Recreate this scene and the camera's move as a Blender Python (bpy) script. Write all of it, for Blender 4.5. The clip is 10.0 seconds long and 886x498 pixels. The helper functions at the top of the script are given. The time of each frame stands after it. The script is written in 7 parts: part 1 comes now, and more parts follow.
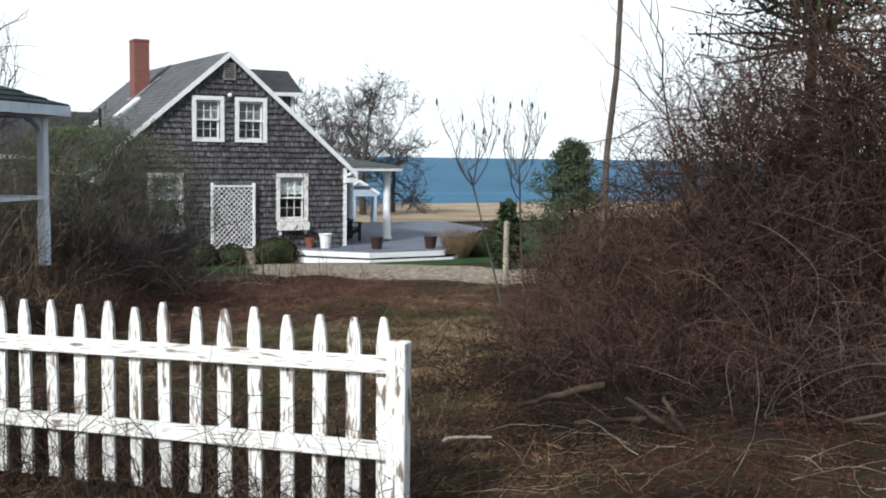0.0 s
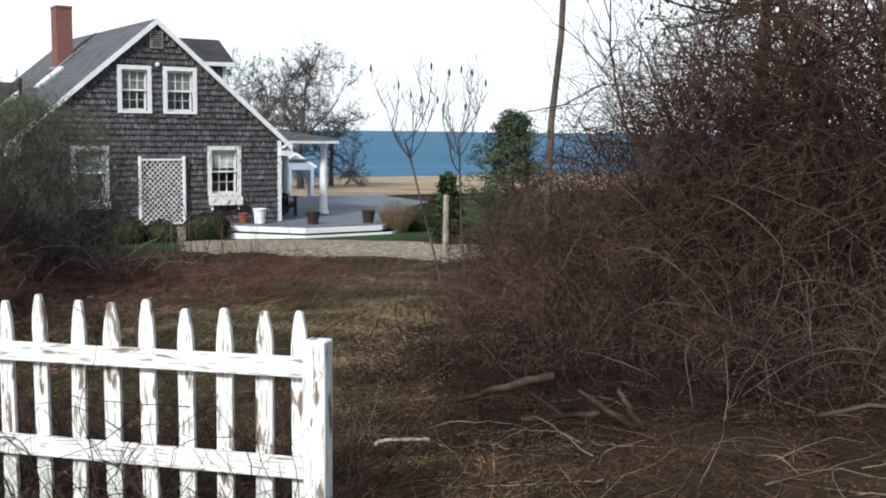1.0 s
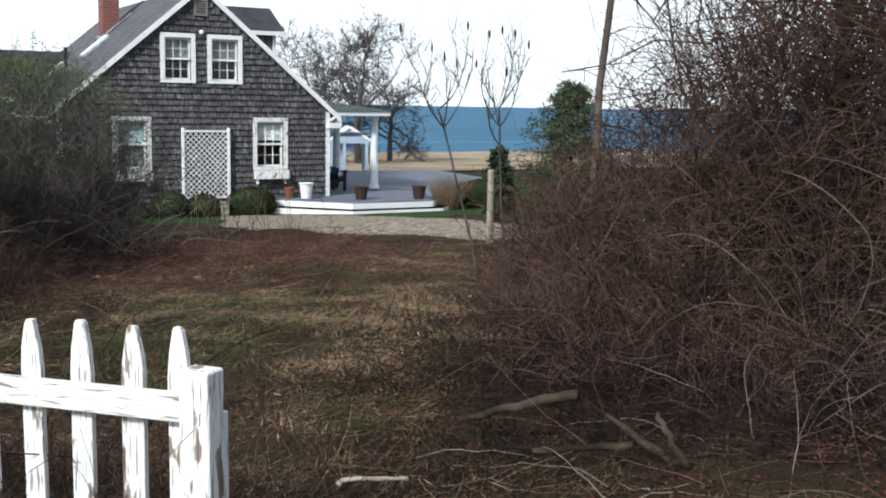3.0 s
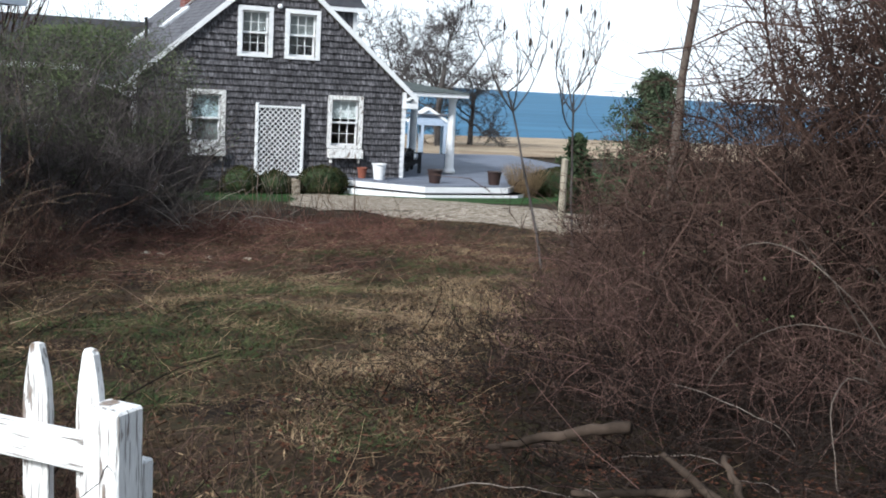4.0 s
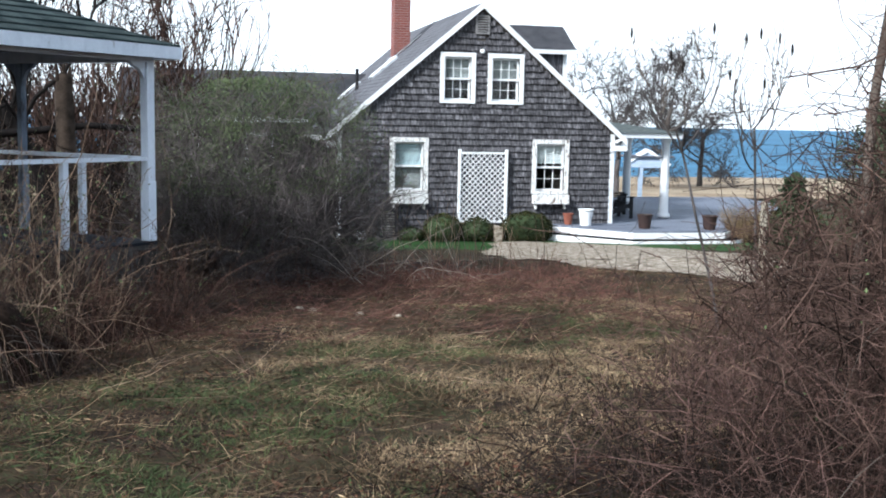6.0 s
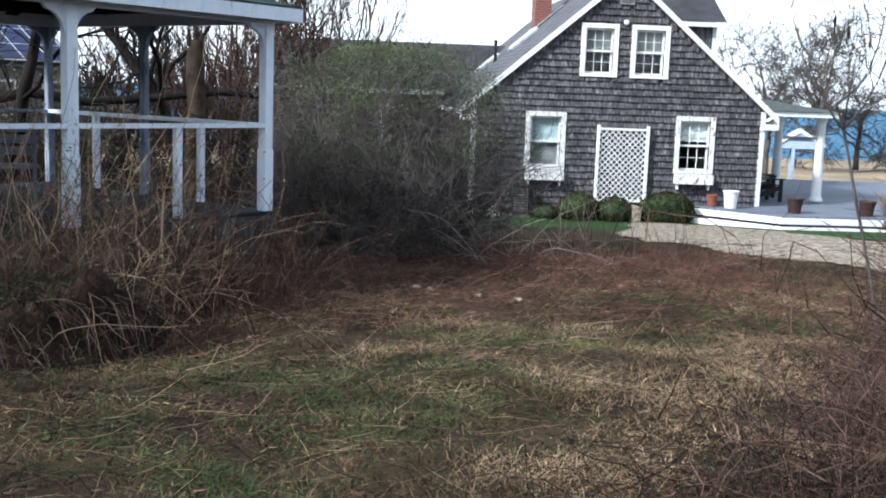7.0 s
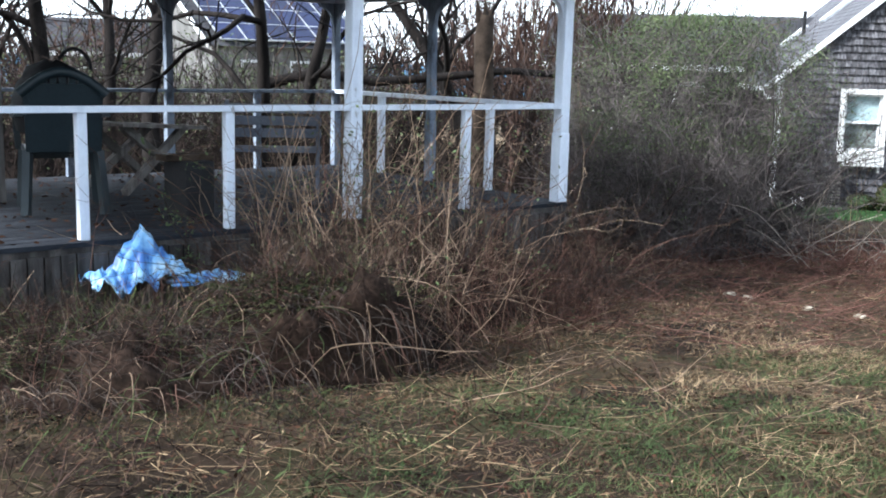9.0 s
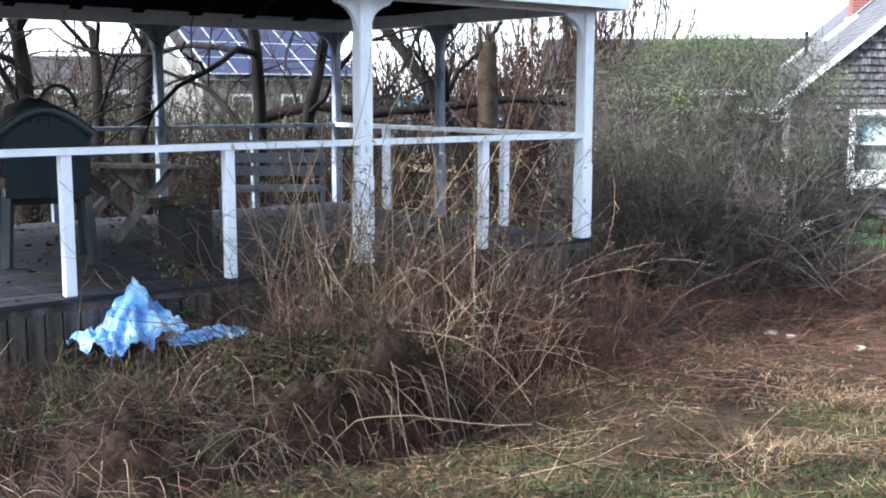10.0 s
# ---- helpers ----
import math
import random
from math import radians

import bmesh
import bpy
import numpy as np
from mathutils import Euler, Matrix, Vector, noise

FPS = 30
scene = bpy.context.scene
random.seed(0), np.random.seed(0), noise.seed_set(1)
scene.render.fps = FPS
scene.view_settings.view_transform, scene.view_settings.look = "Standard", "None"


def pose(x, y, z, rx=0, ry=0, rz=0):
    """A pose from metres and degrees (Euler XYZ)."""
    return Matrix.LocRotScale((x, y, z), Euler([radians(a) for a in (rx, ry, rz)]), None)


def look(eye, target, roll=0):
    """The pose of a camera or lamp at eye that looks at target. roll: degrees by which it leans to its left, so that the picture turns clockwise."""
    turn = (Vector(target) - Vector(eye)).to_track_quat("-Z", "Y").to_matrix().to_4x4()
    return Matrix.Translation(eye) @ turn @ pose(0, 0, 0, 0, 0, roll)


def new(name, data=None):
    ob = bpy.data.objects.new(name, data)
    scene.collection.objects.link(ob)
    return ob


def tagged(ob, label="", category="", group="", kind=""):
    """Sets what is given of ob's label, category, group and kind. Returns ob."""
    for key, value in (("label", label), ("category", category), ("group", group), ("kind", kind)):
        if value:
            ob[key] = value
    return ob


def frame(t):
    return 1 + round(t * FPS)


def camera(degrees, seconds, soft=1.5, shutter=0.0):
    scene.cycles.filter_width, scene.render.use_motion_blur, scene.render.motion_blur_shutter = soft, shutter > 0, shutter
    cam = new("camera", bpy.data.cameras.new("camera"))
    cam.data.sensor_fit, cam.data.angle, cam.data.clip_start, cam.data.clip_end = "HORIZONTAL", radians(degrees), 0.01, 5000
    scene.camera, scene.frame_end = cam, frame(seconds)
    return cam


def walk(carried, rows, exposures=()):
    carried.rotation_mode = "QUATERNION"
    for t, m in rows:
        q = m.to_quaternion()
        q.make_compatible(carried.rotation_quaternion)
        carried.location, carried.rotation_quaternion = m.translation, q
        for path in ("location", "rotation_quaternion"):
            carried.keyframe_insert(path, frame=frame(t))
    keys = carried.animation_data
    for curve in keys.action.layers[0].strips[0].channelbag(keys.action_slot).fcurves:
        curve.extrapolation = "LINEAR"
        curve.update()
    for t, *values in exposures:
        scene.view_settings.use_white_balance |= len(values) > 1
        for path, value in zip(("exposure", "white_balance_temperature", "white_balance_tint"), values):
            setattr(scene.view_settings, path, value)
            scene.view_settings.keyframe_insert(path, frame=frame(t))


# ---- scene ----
cam = camera(44.9, 10.0, 1.95)
PATH = [
    (0, (0.52, 0.477, 1.743), (1.521, 2.2, 1.57), 0.8),
    (0.5, (0.731, 0.786, 1.714), (1.813, 2.453, 1.494), 2.6),
    (1, (0.931, 1.076, 1.708), (2.024, 2.736, 1.487), 0.7),
    (1.5, (1.179, 1.282, 1.678), (2.106, 3.041, 1.46), 0.8),
    (2, (1.416, 1.417, 1.67), (2.323, 3.178, 1.394), 0.9),
    (2.5, (1.657, 1.681, 1.641), (2.717, 3.365, 1.438), 3.0),
    (3, (1.895, 1.947, 1.617), (2.881, 3.666, 1.35), 1.0),
    (3.2, (2.009, 2.111, 1.585), (2.935, 3.866, 1.338), 1.1),
    (4.3, (2.51, 2.559, 1.602), (3.351, 4.341, 1.259), 3.1),
    (4.5, (2.599, 2.633, 1.617), (3.407, 4.423, 1.24), 1.0),
    (5, (3.016, 2.891, 1.595), (3.635, 4.771, 1.307), 3.8),
    (5.2, (3.134, 2.837, 1.634), (3.698, 4.737, 1.363), 4.1),
    (6.3, (3.569, 3.325, 1.586), (3.984, 5.268, 1.355), 0.8),
    (6.5, (3.607, 3.507, 1.595), (4.023, 5.45, 1.364), 1.7),
    (7, (3.755, 3.756, 1.539), (3.935, 5.727, 1.251), 2.1),
    (7.5, (3.766, 4.025, 1.575), (3.912, 6.003, 1.318), 1.9),
    (8, (3.695, 4.315, 1.547), (3.675, 6.284, 1.196), 0.1),
    (8.5, (3.678, 4.603, 1.587), (3.441, 6.572, 1.329), 1.8),
    (9, (3.515, 4.953, 1.504), (3.188, 6.896, 1.163), 1.5),
    (9.5, (3.317, 5.267, 1.508), (3.087, 7.224, 1.164), 0.9),
    (10, (3.199, 5.6, 1.494), (2.885, 7.554, 1.207), 0.2),
]
EXPOSURES = [(0, 0.43, 6000, 7), (3.2, 0.52, 5850, 6), (4.5, 0.88, 5700, 8), (6.5, 1.1, 5600, 6), (8, 1.28, 5550, 7), (8.6, 1.76, 5600, 6), (9.2, 1.8, 5650, 7), (10, 2.13, 5700, 8)]
walk(cam, [(t, look(eye, target, roll)) for t, eye, target, roll in PATH], EXPOSURES)

# ---------------------------------------------------------------- light
SUN_EL, SUN_AZ = 36.0, 241.0          # degrees; the azimuth from +y clockwise
world = bpy.data.worlds.new("sky")
scene.world = world
world.use_nodes = True
wn, wl = world.node_tree.nodes, world.node_tree.links
wn.clear()
w_out = wn.new("ShaderNodeOutputWorld")
w_bg = wn.new("ShaderNodeBackground")
w_sky = wn.new("ShaderNodeTexSky")
w_sky.sky_type, w_sky.sun_disc = "NISHITA", False
w_sky.sun_elevation, w_sky.sun_rotation = radians(SUN_EL), radians(SUN_AZ)
w_sky.dust_density, w_sky.air_density = 3.0, 1.0
w_co = wn.new("ShaderNodeTexCoord")
w_no = wn.new("ShaderNodeTexNoise")
w_no.inputs["Scale"].default_value, w_no.inputs["Detail"].default_value = 2.2, 5
w_ramp = wn.new("ShaderNodeValToRGB")                       # broken cloud overhead
w_ramp.color_ramp.elements[0].position, w_ramp.color_ramp.elements[0].color = 0.42, (0.05, 0.05, 0.05, 1)
w_ramp.color_ramp.elements[1].position, w_ramp.color_ramp.elements[1].color = 0.62, (0.75, 0.75, 0.75, 1)
w_sep, w_haze, w_max = wn.new("ShaderNodeSeparateXYZ"), wn.new("ShaderNodeMapRange"), wn.new("ShaderNodeMath")
w_haze.inputs["From Min"].default_value, w_haze.inputs["From Max"].default_value = 0.22, 0.55   # white haze low over the sea
w_haze.inputs["To Min"].default_value, w_haze.inputs["To Max"].default_value = 0.97, 0.0
w_sea, w_mul = wn.new("ShaderNodeMapRange"), wn.new("ShaderNodeMath")                            # and thickest towards the sea
w_sea.inputs["From Min"].default_value, w_sea.inputs["From Max"].default_value = -0.6, 0.45
w_sea.inputs["To Min"].default_value, w_sea.inputs["To Max"].default_value = 0.42, 1.0
w_mul.operation = "MULTIPLY"
w_max.operation = "MAXIMUM"
w_mix = wn.new("ShaderNodeMix")
w_mix.data_type = "RGBA"
w_mix.inputs["B"].default_value = (11.8, 12.1, 11.9, 1)     # thin bright cloud
wl.new(w_co.outputs["Generated"], w_no.inputs["Vector"])
wl.new(w_co.outputs["Generated"], w_sep.inputs["Vector"])
wl.new(w_sep.outputs["Z"], w_haze.inputs["Value"])
wl.new(w_no.outputs["Fac"], w_ramp.inputs["Fac"])
wl.new(w_ramp.outputs["Color"], w_max.inputs[0])
wl.new(w_sep.outputs["Y"], w_sea.inputs["Value"])
wl.new(w_haze.outputs["Result"], w_mul.inputs[0])
wl.new(w_sea.outputs["Result"], w_mul.inputs[1])
wl.new(w_mul.outputs["Value"], w_max.inputs[1])
wl.new(w_max.outputs["Value"], w_mix.inputs["Factor"])
wl.new(w_sky.outputs["Color"], w_mix.inputs["A"])
wl.new(w_mix.outputs["Result"], w_bg.inputs["Color"])
w_bg.inputs["Strength"].default_value = 0.078
wl.new(w_bg.outputs["Background"], w_out.inputs["Surface"])

sun = new("sun", bpy.data.lights.new("sun", "SUN"))
sun.data.energy, sun.data.angle, sun.data.color = 3.4, radians(9), (1.0, 0.94, 0.86)
az, el = radians(SUN_AZ), radians(SUN_EL)
sun.matrix_world = look((math.sin(az) * math.cos(el) * 50, math.cos(az) * math.cos(el) * 50, math.sin(el) * 50), (0, 0, 0))


# ---------------------------------------------------------------- materials
def mat(name, stops, scale=6.0, rough=0.8, bump=0.25, bscale=60.0, stretch=(1, 1, 1), metal=0.0, vary=0.0, island=False, detail=6.0, grime=0.25, spec=0.4, shift=False):
    """A noise-coloured surface: a broad pattern of the stops, a fine one that darkens, relief, and a shift from piece to piece."""
    m = bpy.data.materials.new(name)
    m.use_nodes = True
    n, l = m.node_tree.nodes, m.node_tree.links
    b = n["Principled BSDF"]
    b.inputs["Roughness"].default_value, b.inputs["Metallic"].default_value = rough, metal
    b.inputs["Specular IOR Level"].default_value = spec
    co, mp = n.new("ShaderNodeTexCoord"), n.new("ShaderNodeMapping")
    mp.inputs["Scale"].default_value = stretch
    l.new(co.outputs["Object"], mp.inputs["Vector"])
    rnd = None
    if vary:
        rnd = n.new("ShaderNodeNewGeometry").outputs["Random Per Island"] if island else n.new("ShaderNodeObjectInfo").outputs["Random"]
    if shift:
        far = n.new("ShaderNodeMath")
        far.operation, far.inputs[1].default_value = "MULTIPLY", 57.0
        l.new(rnd, far.inputs[0])
        l.new(far.outputs["Value"], mp.inputs["Location"])
    no = n.new("ShaderNodeTexNoise")
    no.inputs["Scale"].default_value, no.inputs["Detail"].default_value = scale, detail
    l.new(mp.outputs["Vector"], no.inputs["Vector"])
    ramp = n.new("ShaderNodeValToRGB")
    e = ramp.color_ramp.elements
    while len(e) < len(stops):
        e.new(0.5)
    for k, (p, c) in enumerate(stops):
        e[k].position, e[k].color = p, (*c, 1)
    l.new(no.outputs["Fac"], ramp.inputs["Fac"])
    fine = n.new("ShaderNodeTexNoise")
    fine.inputs["Scale"].default_value, fine.inputs["Detail"].default_value = bscale, 4
    l.new(mp.outputs["Vector"], fine.inputs["Vector"])
    col = n.new("ShaderNodeMix")
    col.data_type, col.blend_type = "RGBA", "MULTIPLY"
    col.inputs["Factor"].default_value = grime
    l.new(ramp.outputs["Color"], col.inputs["A"])
    spread = n.new("ShaderNodeMapRange")
    spread.inputs["From Min"].default_value, spread.inputs["From Max"].default_value = 0.3, 0.7
    l.new(fine.outputs["Fac"], spread.inputs["Value"])
    l.new(spread.outputs["Result"], col.inputs["B"])
    last = col.outputs["Result"]
    if vary:
        hsv, rng = n.new("ShaderNodeHueSaturation"), n.new("ShaderNodeMapRange")
        rng.inputs["To Min"].default_value, rng.inputs["To Max"].default_value = 1 - vary, 1 + vary
        l.new(rnd, rng.inputs["Value"])
        l.new(rng.outputs["Result"], hsv.inputs["Value"])
        l.new(last, hsv.inputs["Color"])
        last = hsv.outputs["Color"]
    l.new(last, b.inputs["Base Color"])
    if bump:
        bp = n.new("ShaderNodeBump")
        bp.inputs["Strength"].default_value, bp.inputs["Distance"].default_value = bump, 0.01
        l.new(fine.outputs["Fac"], bp.inputs["Height"])
        l.new(bp.outputs["Normal"], b.inputs["Normal"])
    return m


CEDAR = [(0.32, (0.028, 0.026, 0.030)), (0.46, (0.066, 0.063, 0.070)), (0.56, (0.112, 0.108, 0.117)), (0.72, (0.225, 0.22, 0.235))]
SHINGLE = mat("weathered shingle", CEDAR, 1.5, 0.9, 0.5, 4, (13, 13, 1.7), vary=0.32, shift=True, grime=0.4)
SHINGLE_I = mat("weathered shingle run", CEDAR, 1.5, 0.9, 0.5, 4, (13, 13, 1.7), vary=0.32, island=True, shift=True, grime=0.4)
SHEATH = mat("wall sheathing", [(0.3, (0.05, 0.042, 0.037)), (0.7, (0.09, 0.078, 0.07))], 5, 0.95)
WHITE = mat("white house paint", [(0.35, (0.72, 0.73, 0.74)), (0.6, (0.8, 0.81, 0.82))], 4, 0.55, 0.08, 40, grime=0.08)


def peeling(name, bare, lengthwise, worn=0.395):
    """Old white paint: bare grey-brown wood where it has flaked off, cracks along the grain, grey stains; no two boards alike."""
    m = mat(name, [(worn - 0.05, bare), (worn, tuple(0.5 * c + 0.2 for c in bare)), (worn + 0.012, (0.74, 0.735, 0.72)), (0.75, (0.84, 0.84, 0.83))], 5.5, 0.6, 0.5, 40, lengthwise, vary=0.1, grime=0.12, shift=True)
    n, l = m.node_tree.nodes, m.node_tree.links
    b = n["Principled BSDF"]
    mp = next(q for q in n if q.type == "MAPPING")
    crack, ramp, mul, long = n.new("ShaderNodeTexNoise"), n.new("ShaderNodeValToRGB"), n.new("ShaderNodeMix"), n.new("ShaderNodeMapping")
    long.inputs["Scale"].default_value = tuple(6.0 if v > 1 else 1.6 for v in lengthwise)
    l.new(mp.outputs["Vector"], long.inputs["Vector"])
    l.new(long.outputs["Vector"], crack.inputs["Vector"])
    crack.inputs["Scale"].default_value, crack.inputs["Detail"].default_value = 5.0, 3
    e = ramp.color_ramp.elements
    e[0].position, e[0].color, e[1].position, e[1].color = 0.36, (0.16, 0.13, 0.11, 1), 0.43, (1, 1, 1, 1)
    l.new(crack.outputs["Fac"], ramp.inputs["Fac"])
    mul.data_type, mul.blend_type = "RGBA", "MULTIPLY"
    mul.inputs["Factor"].default_value = 0.8
    l.new(b.inputs["Base Color"].links[0].from_socket, mul.inputs["A"])
    l.new(ramp.outputs["Color"], mul.inputs["B"])
    l.new(mul.outputs["Result"], b.inputs["Base Color"])
    return m


PEEL = peeling("peeling white paint", (0.21, 0.155, 0.12), (4.6, 4.6, 0.95), 0.385)
PEEL_X = peeling("peeling white paint on rails", (0.21, 0.155, 0.12), (0.95, 4.6, 4.6), 0.36)
# darker copy of the pavilion paint: shade under the roof put in
GZSHADED = mat("weathered paint in blue-grey shade", [(0.3, (0.10, 0.11, 0.13)), (0.42, (0.19, 0.225, 0.29)), (0.65, (0.30, 0.345, 0.42))], 5, 0.8, 0.3, 45, (2, 2, 0.7), vary=0.12, grime=0.3, spec=0.1)
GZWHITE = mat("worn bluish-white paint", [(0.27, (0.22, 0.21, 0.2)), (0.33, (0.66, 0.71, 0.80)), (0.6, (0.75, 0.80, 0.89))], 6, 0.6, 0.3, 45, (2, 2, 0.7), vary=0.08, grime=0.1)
ASPHALT = mat("grey asphalt shingle", [(0.35, (0.075, 0.075, 0.086)), (0.6, (0.115, 0.115, 0.13))], 2.5, 0.95, 0.4, 60, (1, 1, 1), vary=0.1, island=True)
PORCHROOF = mat("grey-green asphalt roofing", [(0.35, (0.05, 0.062, 0.06)), (0.6, (0.085, 0.1, 0.096))], 6, 0.95, 0.4, 60, grime=0.4)
GZROOF = mat("dark green asphalt shingle", [(0.35, (0.018, 0.028, 0.029)), (0.6, (0.04, 0.053, 0.053))], 4, 0.95, 0.4, 60, vary=0.25, island=True, spec=0.08)
BRICK = bpy.data.materials.new("red brick")
BRICK.use_nodes = True
_n, _l = BRICK.node_tree.nodes, BRICK.node_tree.links
_bt = _n.new("ShaderNodeTexBrick")
_bt.inputs["Color1"].default_value, _bt.inputs["Color2"].default_value, _bt.inputs["Mortar"].default_value = (0.185, 0.048, 0.036, 1), (0.13, 0.036, 0.03, 1), (0.25, 0.18, 0.16, 1)
_bt.inputs["Scale"].default_value, _bt.inputs["Mortar Size"].default_value = 1.0, 0.006
_bt.inputs["Brick Width"].default_value, _bt.inputs["Row Height"].default_value = 0.2, 0.068
_co, _mp = _n.new("ShaderNodeTexCoord"), _n.new("ShaderNodeMapping")
_mp.inputs["Rotation"].default_value = (radians(90), 0, radians(0))
_sw, _cb, _ad = _n.new("ShaderNodeSeparateXYZ"), _n.new("ShaderNodeCombineXYZ"), _n.new("ShaderNodeMath")
_l.new(_co.outputs["Object"], _sw.inputs["Vector"])
_l.new(_sw.outputs["X"], _ad.inputs[0])
_l.new(_sw.outputs["Y"], _ad.inputs[1])
_l.new(_ad.outputs["Value"], _cb.inputs["X"])
_l.new(_sw.outputs["Z"], _cb.inputs["Y"])
_l.new(_cb.outputs["Vector"], _bt.inputs["Vector"])
_l.new(_bt.outputs["Color"], _n["Principled BSDF"].inputs["Base Color"])
_n["Principled BSDF"].inputs["Roughness"].default_value = 0.9
_bb = _n.new("ShaderNodeBump")
_bb.inputs["Strength"].default_value, _bb.inputs["Distance"].default_value, _bb.invert = 0.6, 0.01, True
_l.new(_bt.outputs["Fac"], _bb.inputs["Height"])
_l.new(_bb.outputs["Normal"], _n["Principled BSDF"].inputs["Normal"])

SOIL = mat("rough lawn", [(0.36, (0.018, 0.0125, 0.009)), (0.45, (0.034, 0.023, 0.0155)), (0.52, (0.032, 0.028, 0.014)), (0.60, (0.052, 0.036, 0.023)), (0.68, (0.028, 0.0195, 0.013))], 1.1, 0.98, 0.3, 40, grime=0.4, detail=9, spec=0.08)
LAWN = mat("mown lawn", [(0.35, (0.02, 0.05, 0.014)), (0.65, (0.045, 0.092, 0.028))], 2.0, 0.95, 0.8, 50, grime=0.5, spec=0.08)
GRAVEL = mat("pale gravel", [(0.36, (0.14, 0.109, 0.08)), (0.5, (0.31, 0.26, 0.2)), (0.64, (0.47, 0.41, 0.34))], 9, 0.95, 0.9, 28, grime=0.6, detail=9, spec=0.1)
DUNE = mat("dry beach grass", [(0.35, (0.25, 0.185, 0.125)), (0.6, (0.42, 0.335, 0.235))], 0.25, 0.95, 0.6, 5, grime=0.4, spec=0.08)
SEA = mat("sea water", [(0.35, (0.024, 0.105, 0.195)), (0.65, (0.05, 0.165, 0.28))], 0.02, 0.6, 0.9, 0.3, (0.4, 3, 1), grime=0.3, spec=0.06)
DECKW = mat("weathered deck boards", [(0.35, (0.09, 0.102, 0.135)), (0.65, (0.165, 0.183, 0.23))], 3, 0.7, 0.3, 40, (0.6, 4, 1), vary=0.12)
SKIRTW = mat("dark weathered skirting", [(0.35, (0.032, 0.029, 0.027)), (0.65, (0.09, 0.082, 0.077))], 5, 0.9, 0.5, 50, (3, 3, 0.6), vary=0.35, spec=0.08)
# dirt, and the roof's shade over the floor put into the colour
GZDECK = mat("dirty grey deck boards with roof shade", [(0.35, (0.016, 0.018, 0.023)), (0.65, (0.042, 0.046, 0.056))], 4, 0.8, 0.3, 40, (0.6, 4, 1), vary=0.2, spec=0.08)
GREYW = mat("bare grey wood", [(0.35, (0.10, 0.09, 0.085)), (0.65, (0.22, 0.205, 0.195))], 5, 0.9, 0.5, 50, (3, 3, 0.6), vary=0.25, spec=0.08)
GREYBARK = mat("grey lichened bark", [(0.35, (0.05, 0.045, 0.043)), (0.65, (0.125, 0.112, 0.108))], 5, 0.95, 0.8, 25, (1, 1, 0.4), grime=0.4, spec=0.08)
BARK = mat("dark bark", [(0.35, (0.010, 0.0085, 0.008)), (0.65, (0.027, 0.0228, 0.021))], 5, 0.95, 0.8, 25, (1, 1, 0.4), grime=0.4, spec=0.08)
CANEGREY = mat("weathered canes", [(0.35, (0.06, 0.047, 0.04)), (0.65, (0.15, 0.125, 0.105))], 3, 0.85, 0, vary=0.35, island=True, spec=0.08)
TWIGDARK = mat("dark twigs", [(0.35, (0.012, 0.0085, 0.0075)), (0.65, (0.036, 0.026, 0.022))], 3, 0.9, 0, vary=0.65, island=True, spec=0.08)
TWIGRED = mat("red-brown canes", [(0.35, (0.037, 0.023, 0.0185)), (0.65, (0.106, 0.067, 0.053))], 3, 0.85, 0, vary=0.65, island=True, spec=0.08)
TWIGGREY = mat("grey canes", [(0.35, (0.10, 0.08, 0.07)), (0.65, (0.235, 0.2, 0.17))], 3, 0.85, 0, vary=0.65, island=True, spec=0.08)
SHRUBTWIG = mat("grey-brown shrub twigs", [(0.35, (0.058, 0.049, 0.048)), (0.65, (0.165, 0.142, 0.135))], 3, 0.9, 0, vary=0.4, island=True, spec=0.08)
FALLEN = mat("orange-brown fallen leaves", [(0.35, (0.026, 0.0115, 0.0075)), (0.65, (0.098, 0.042, 0.026))], 2, 0.9, 0, vary=0.5, island=True, spec=0.08)
THATCH = mat("rotten thatch with hollow shade", [(0.35, (0.0156, 0.0104, 0.0078)), (0.65, (0.0455, 0.0286, 0.0208))], 9, 1.0, 0.9, 40, grime=0.6, spec=0.08)
REDSTEM = mat("reddish fallen stems", [(0.35, (0.06, 0.029, 0.024)), (0.65, (0.17, 0.088, 0.068))], 3, 0.9, 0, vary=0.4, island=True, spec=0.08)
# lighter copy of TWIGRED with the light on outer twigs in its colour
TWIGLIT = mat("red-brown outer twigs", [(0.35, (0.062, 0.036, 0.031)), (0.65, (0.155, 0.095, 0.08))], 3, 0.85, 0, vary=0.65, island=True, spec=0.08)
WEEDRED = mat("dark red-brown weeds", [(0.35, (0.030, 0.016, 0.0125)), (0.65, (0.088, 0.05, 0.038))], 3, 0.9, 0, vary=0.65, island=True, spec=0.08)
WEEDPALE = mat("pale dead weeds", [(0.35, (0.095, 0.063, 0.043)), (0.65, (0.29, 0.21, 0.15))], 2, 0.85, 0, vary=0.5, island=True, spec=0.08)
WEEDGREY = mat("grey dead vines", [(0.35, (0.030, 0.024, 0.021)), (0.65, (0.085, 0.069, 0.06))], 3, 0.85, 0, vary=0.4, island=True, spec=0.08)
DULLSTRAW = mat("dull dry grass", [(0.35, (0.048, 0.032, 0.019)), (0.65, (0.145, 0.1, 0.06))], 2, 0.9, 0, vary=0.65, island=True, spec=0.08)
STRAW = mat("dry straw", [(0.35, (0.115, 0.08, 0.046)), (0.65, (0.32, 0.232, 0.142))], 2, 0.85, 0, vary=0.65, island=True, spec=0.08)
